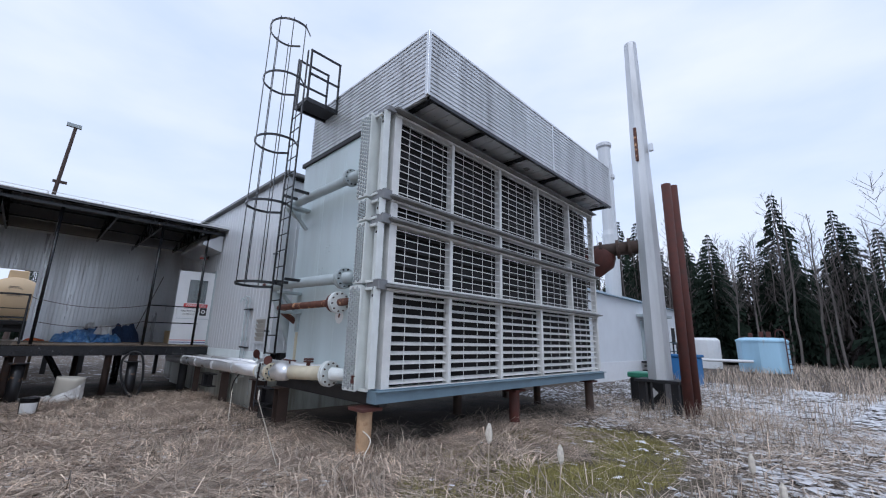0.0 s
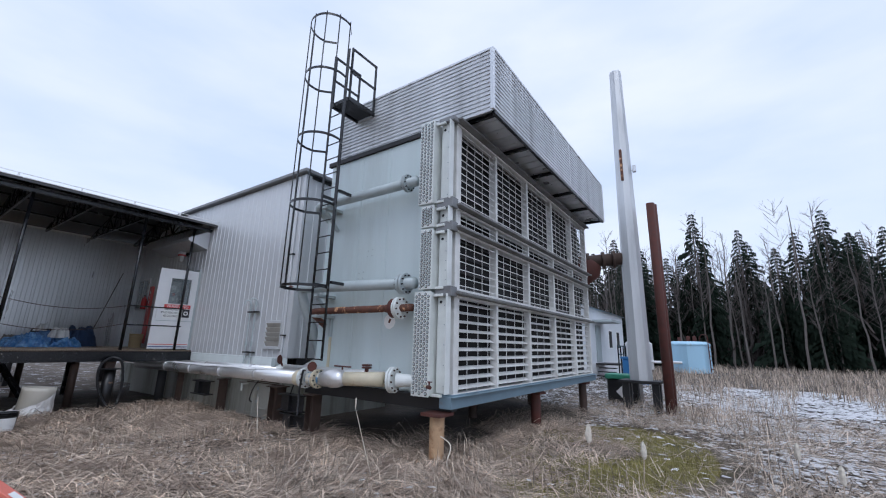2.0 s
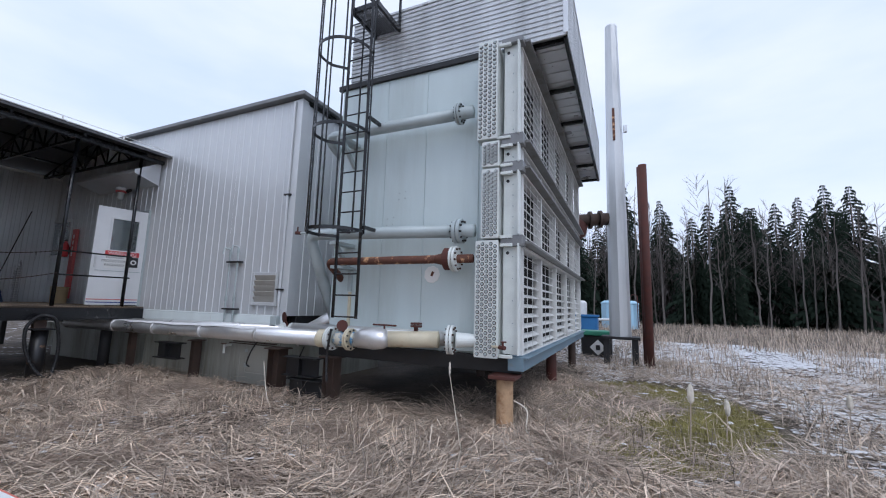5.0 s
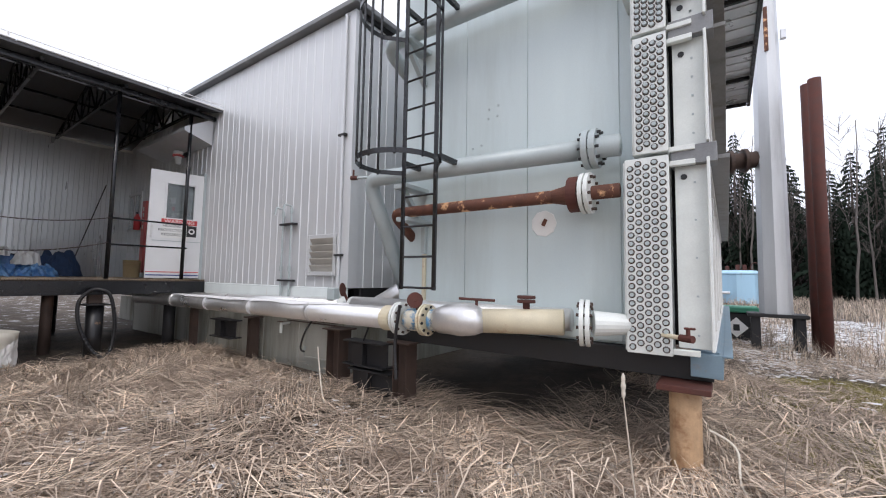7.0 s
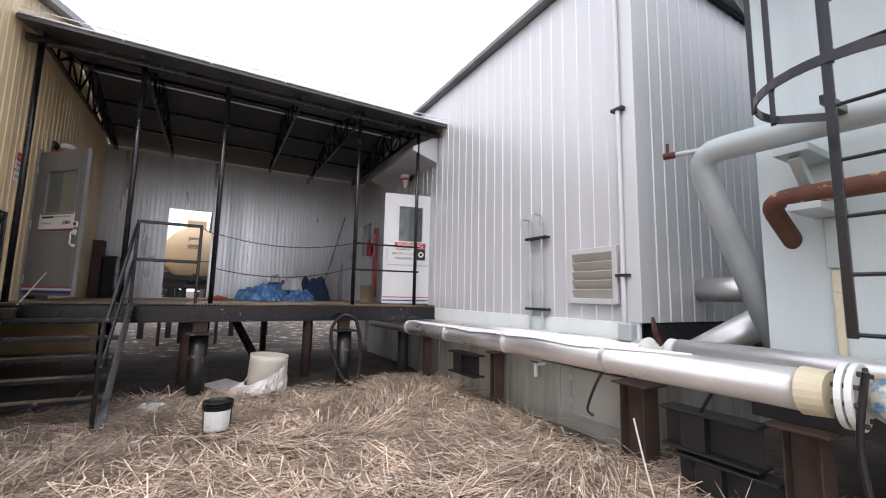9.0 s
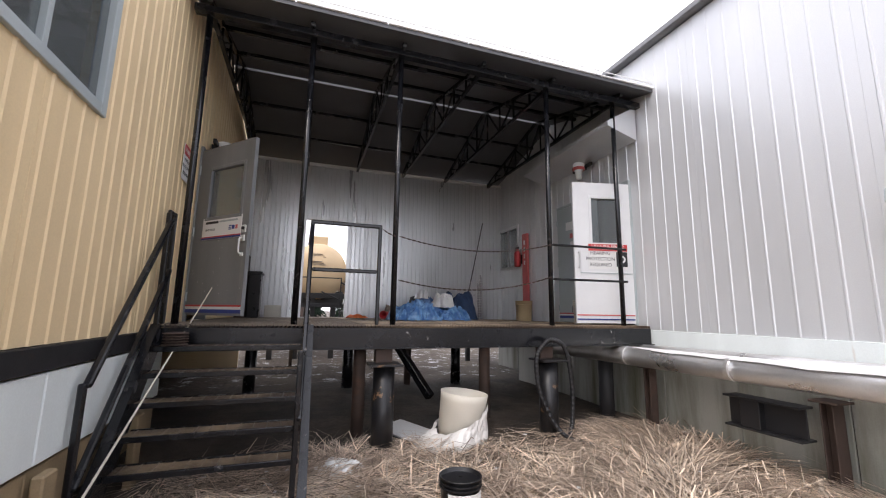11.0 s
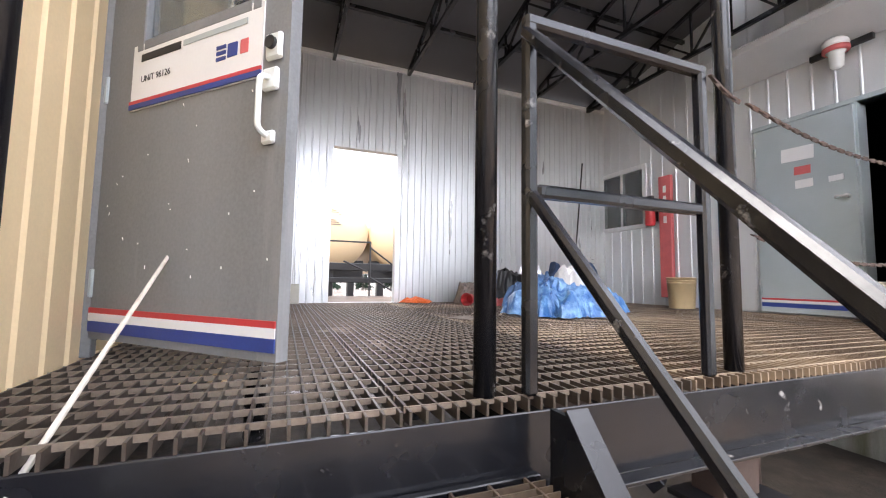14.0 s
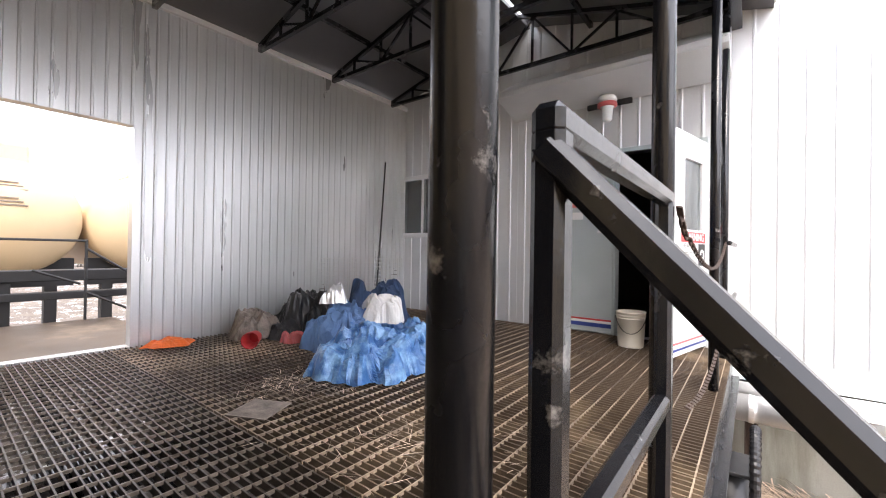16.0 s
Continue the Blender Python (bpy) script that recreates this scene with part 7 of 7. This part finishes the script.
def snow_flecks(count, seed):
    """Thin lumps of old snow caught in the grass."""
    r = random.Random(seed)
    verts, faces = [], []
    made = 0
    while made < count:
        x, y = r.uniform(-13.2, 9), r.uniform(-3.2, 24)
        if not allowed(x, y) or (-8.3 < x < -4.5 and 3.3 < y < 11.2):
            continue
        p = 0.20 * smooth_step(-11.5, -8, x) + 0.05 + 0.5 * smooth_step(1.0, 0.2, abs(y - 1.9 - 0.42 * (x + 6))) * smooth_step(-9.5, -8.5, x) * smooth_step(-3.5, -4.5, x) + 0.4 * smooth_step(-3, 0, x) + 0.35 * smooth_step(9, 12, y) + 0.10 * smooth_step(2.5, 0, y)
        p *= 0.25 if math.hypot((x + 3.2) / 1.1, (y - 5.8) / 2.0) < 1.4 else 1
        if r.random() > p * (0.4 + 2.2 * max(0, noise.noise((x * 0.9, y * 0.9, 6)) + 0.12)):
            continue
        made += 1
        s = r.uniform(0.012, 0.05) * (1 + 0.5 * smooth_step(3, 14, y)) * (0.55 + 0.45 * smooth_step(-6, -2, x))
        z = ground_z(x, y) + r.uniform(0.01, 0.062)
        i = len(verts)
        n = 9
        a0, st = r.random() * 6.28, r.uniform(1.0, 2.2)
        for k in range(n):
            a = 6.283 * k / n
            q = s * r.uniform(0.55, 1.3)
            u, v = q * st * math.cos(a), q * math.sin(a)
            verts.append((x + u * math.cos(a0) - v * math.sin(a0), y + u * math.sin(a0) + v * math.cos(a0), z))
        verts.append((x, y, z + s * 0.22))
        for k in range(n):
            faces.append((i + k, i + (k + 1) % n, i + n))
    me = bpy.data.meshes.new("snow_patch")
    me.from_pydata(verts, [], faces)
    me.materials.append(M_SNOW)
    for p in me.polygons:
        p.use_smooth = True
    return tagged(new("snow_patch", me), "thin old snow lying in flecks on the dead grass", "snow", kind="stuff")


snow_flecks(40000, 21)
off_path = lambda x, y: abs(x - 0.2 - 0.10 * (y - 8)) > 0.9 and math.hypot((x + 3.2) / 1.1, (y - 5.8) / 2.0) > 1.6 and x > -4.2
ribbons("standing_stalks", stalks(15000, -4, 16, 4, 24, 3, 0.2, 0.7, 0.0045, off_path) + stalks(14000, -6, 34, 20, 48, 4, 0.3, 0.9, 0.012), M_STALK, "upright dead stalks of the field", "dry grass")
ribbons("near_stalks", stalks(1500, -9, 4.0, 1.3, 4.2, 6, 0.15, 0.5, 0.003, lambda x, y: x > -4.8 or y < 3.2) + stalks(700, -12.5, -8, -1.5, 3.3, 8, 0.1, 0.4, 0.0028), M_STALK, "thin upright dead grass stalks", "dry grass")
ribbons("green_grass", stalks(24000, -4.8, -1.4, 2.8, 9.0, 7, 0.04, 0.13, 0.0035, lambda x, y: math.hypot((x + 3.2) / 1.1, (y - 5.8) / 2.1) < 1.35), M_GREEN, "short mossy green grass before the cooler", "grass")
for x, y, h in ((-2.9, 3.7, 0.62), (-2.45, 4.4, 0.38), (-0.9, 5.6, 0.42), (-0.6, 5.0, 0.3)):
    ct = thing("cattail", (x, y, ground_z(x, y)), "dead cattail stem with a fluffy pale head", "plant", "cattails")
    bm = bmesh.new()
    g = ground_z(x, y)
    rod(bm, (x, y, g - 0.03), (x + 0.03, y, g + h), 0.006, segs=6)
    part("stem", bm, M_STALK, ct)
    bm = bmesh.new()
    lathe(bm, (x + 0.027, y, g + h - 0.08), [(0.008, 0), (0.028, 0.03), (0.034, 0.09), (0.026, 0.16), (0.006, 0.2)], 9)
    for v in bm.verts:
        v.co += Vector((rs.gauss(0, 0.004), rs.gauss(0, 0.004), 0))
    part("head", bm, M_ROPE, ct)


def spruce_mesh(seed, h):
    r = random.Random(seed)
    verts, faces = [], []
    tiers = int(h * 2.6)
    for k in range(tiers):
        f = k / tiers
        z = h * (0.10 + 0.90 * f)
        reach = (h * 0.17) * (1 - f) ** 0.8 * r.uniform(0.75, 1.15) + 0.12
        nb = max(5, int(13 * (1 - f * 0.6)))
        a0 = r.random() * 6.28
        for j in range(nb):
            a = a0 + 6.283 * j / nb + r.gauss(0, 0.15)
            ln = reach * r.uniform(0.6, 1.15)
            ca, sa = math.cos(a), math.sin(a)
            droop = ln * r.uniform(0.25, 0.5)
            for s in range(4):
                t0 = 0.18 + 0.24 * s
                p0 = (ca * ln * t0, sa * ln * t0, z - droop * t0 ** 1.5)
                wdt = ln * 0.20 * (1.15 - t0) + 0.05
                for side in (-1, 1):
                    i = len(verts)
                    t1 = t0 + 0.36
                    e = (ca * ln * t1 - sa * side * wdt * r.uniform(0.6, 1.4), sa * ln * t1 + ca * side * wdt * r.uniform(0.6, 1.4), z - droop * t1 ** 1.5 - r.uniform(0.05, 0.35))
                    verts.extend([p0, (p0[0] + ca * ln * 0.3, p0[1] + sa * ln * 0.3, p0[2] - droop * 0.2 + 0.04), e])
                    faces.append((i, i + 1, i + 2))
    me = bpy.data.meshes.new("crown")
    me.from_pydata(verts, [], faces)
    me.materials.append(M_SPRUCE)
    return me


def bare_tree_parts(seed, h):
    r = random.Random(seed)
    bm = bmesh.new()
    lean = Vector((r.gauss(0, 0.03), r.gauss(0, 0.03), 1))
    pts = [lean * (h * k / 7) + Vector((r.gauss(0, 0.06), r.gauss(0, 0.06), 0)) * (k > 0) for k in range(8)]
    sweep(bm, pts, [0.095 * (1 - k / 8.2) + 0.012 for k in range(8)], 7)
    twig = bmesh.new()
    for k in range(34):
        f = r.uniform(0.35, 0.98)
        p = lean * (h * f)
        a = r.random() * 6.283
        ln = h * 0.16 * (1.15 - f) + 0.7
        d = Vector((math.cos(a), math.sin(a), r.uniform(0.7, 1.6))).normalized()
        q = p + d * ln
        rod(twig, p, q, 0.019, 0.008, 4)
        for s in range(4):
            o = p.lerp(q, r.uniform(0.35, 1))
            d2 = (d + Vector((r.gauss(0, 0.5), r.gauss(0, 0.5), r.uniform(0, 0.6)))).normalized()
            rod(twig, o, o + d2 * ln * r.uniform(0.3, 0.6), 0.009, 0.004, 3)
    return mesh_of("trunk", bm, M_BIRCH), mesh_of("crown", twig, M_TWIG)


def plant_tree(name, x, y, trunk_me, crown_me, s, label, group):
    t = thing(name, (x, y, -0.2), label, "tree", group)
    for nm, me in (("trunk", trunk_me), ("crown", crown_me)):
        ob = new(nm, me)
        ob.parent = t
        ob.scale = (s * rs.uniform(0.9, 1.1), s * rs.uniform(0.9, 1.1), s)
        ob.rotation_euler = (0, 0, rs.random() * 6.28)


SPR = []
for seed, h in ((1, 13), (2, 15), (3, 12), (4, 16)):
    bm = bmesh.new()
    rod(bm, (0, 0, -0.2), (0, 0, h * 0.98), 0.2, 0.02, 8)
    SPR.append((mesh_of("trunk", bm, M_BARK), spruce_mesh(seed, h)))
BARE = [bare_tree_parts(s, h) for s, h in ((11, 13), (12, 15), (13, 11), (14, 14))]
for k in range(105):
    x = -34 + 76 * (k + rs.random()) / 105
    y = rs.uniform(50, 74)
    plant_tree("spruce", x, y, *SPR[rs.randrange(4)], rs.uniform(0.75, 1.25), "tall dark green spruce at the forest edge", "forest spruces")
for k in range(170):
    x = -32 + 74 * (k + rs.random()) / 170
    y = rs.uniform(45, 62)
    plant_tree("bare_tree", x, y, *BARE[rs.randrange(4)], rs.uniform(0.72, 1.1), "leafless grey-barked tree at the forest edge", "bare trees")
# trees far behind the tanks
for k in range(14):
    plant_tree("spruce", -75 + rs.uniform(-5, 5), -30 + 5 * k, *SPR[rs.randrange(4)], rs.uniform(0.5, 0.8), "tall dark green spruce at the forest edge", "forest spruces")
# close the far edge of the woods
und = []
ru = random.Random(77)
for k in range(26000):
    x, y = ru.uniform(-45, 50), ru.uniform(52, 82)
    und.append(((x, y, -0.2 + ru.uniform(0, 5) * ru.random()), (ru.gauss(0, 0.5), ru.gauss(0, 0.5), 1), (0, 0, -0.1), ru.uniform(0.6, 2.4), ru.uniform(0.03, 0.12)))
ribbons("forest_understorey", und, M_TWIG, "dark brush and saplings filling the far woods", "undergrowth")
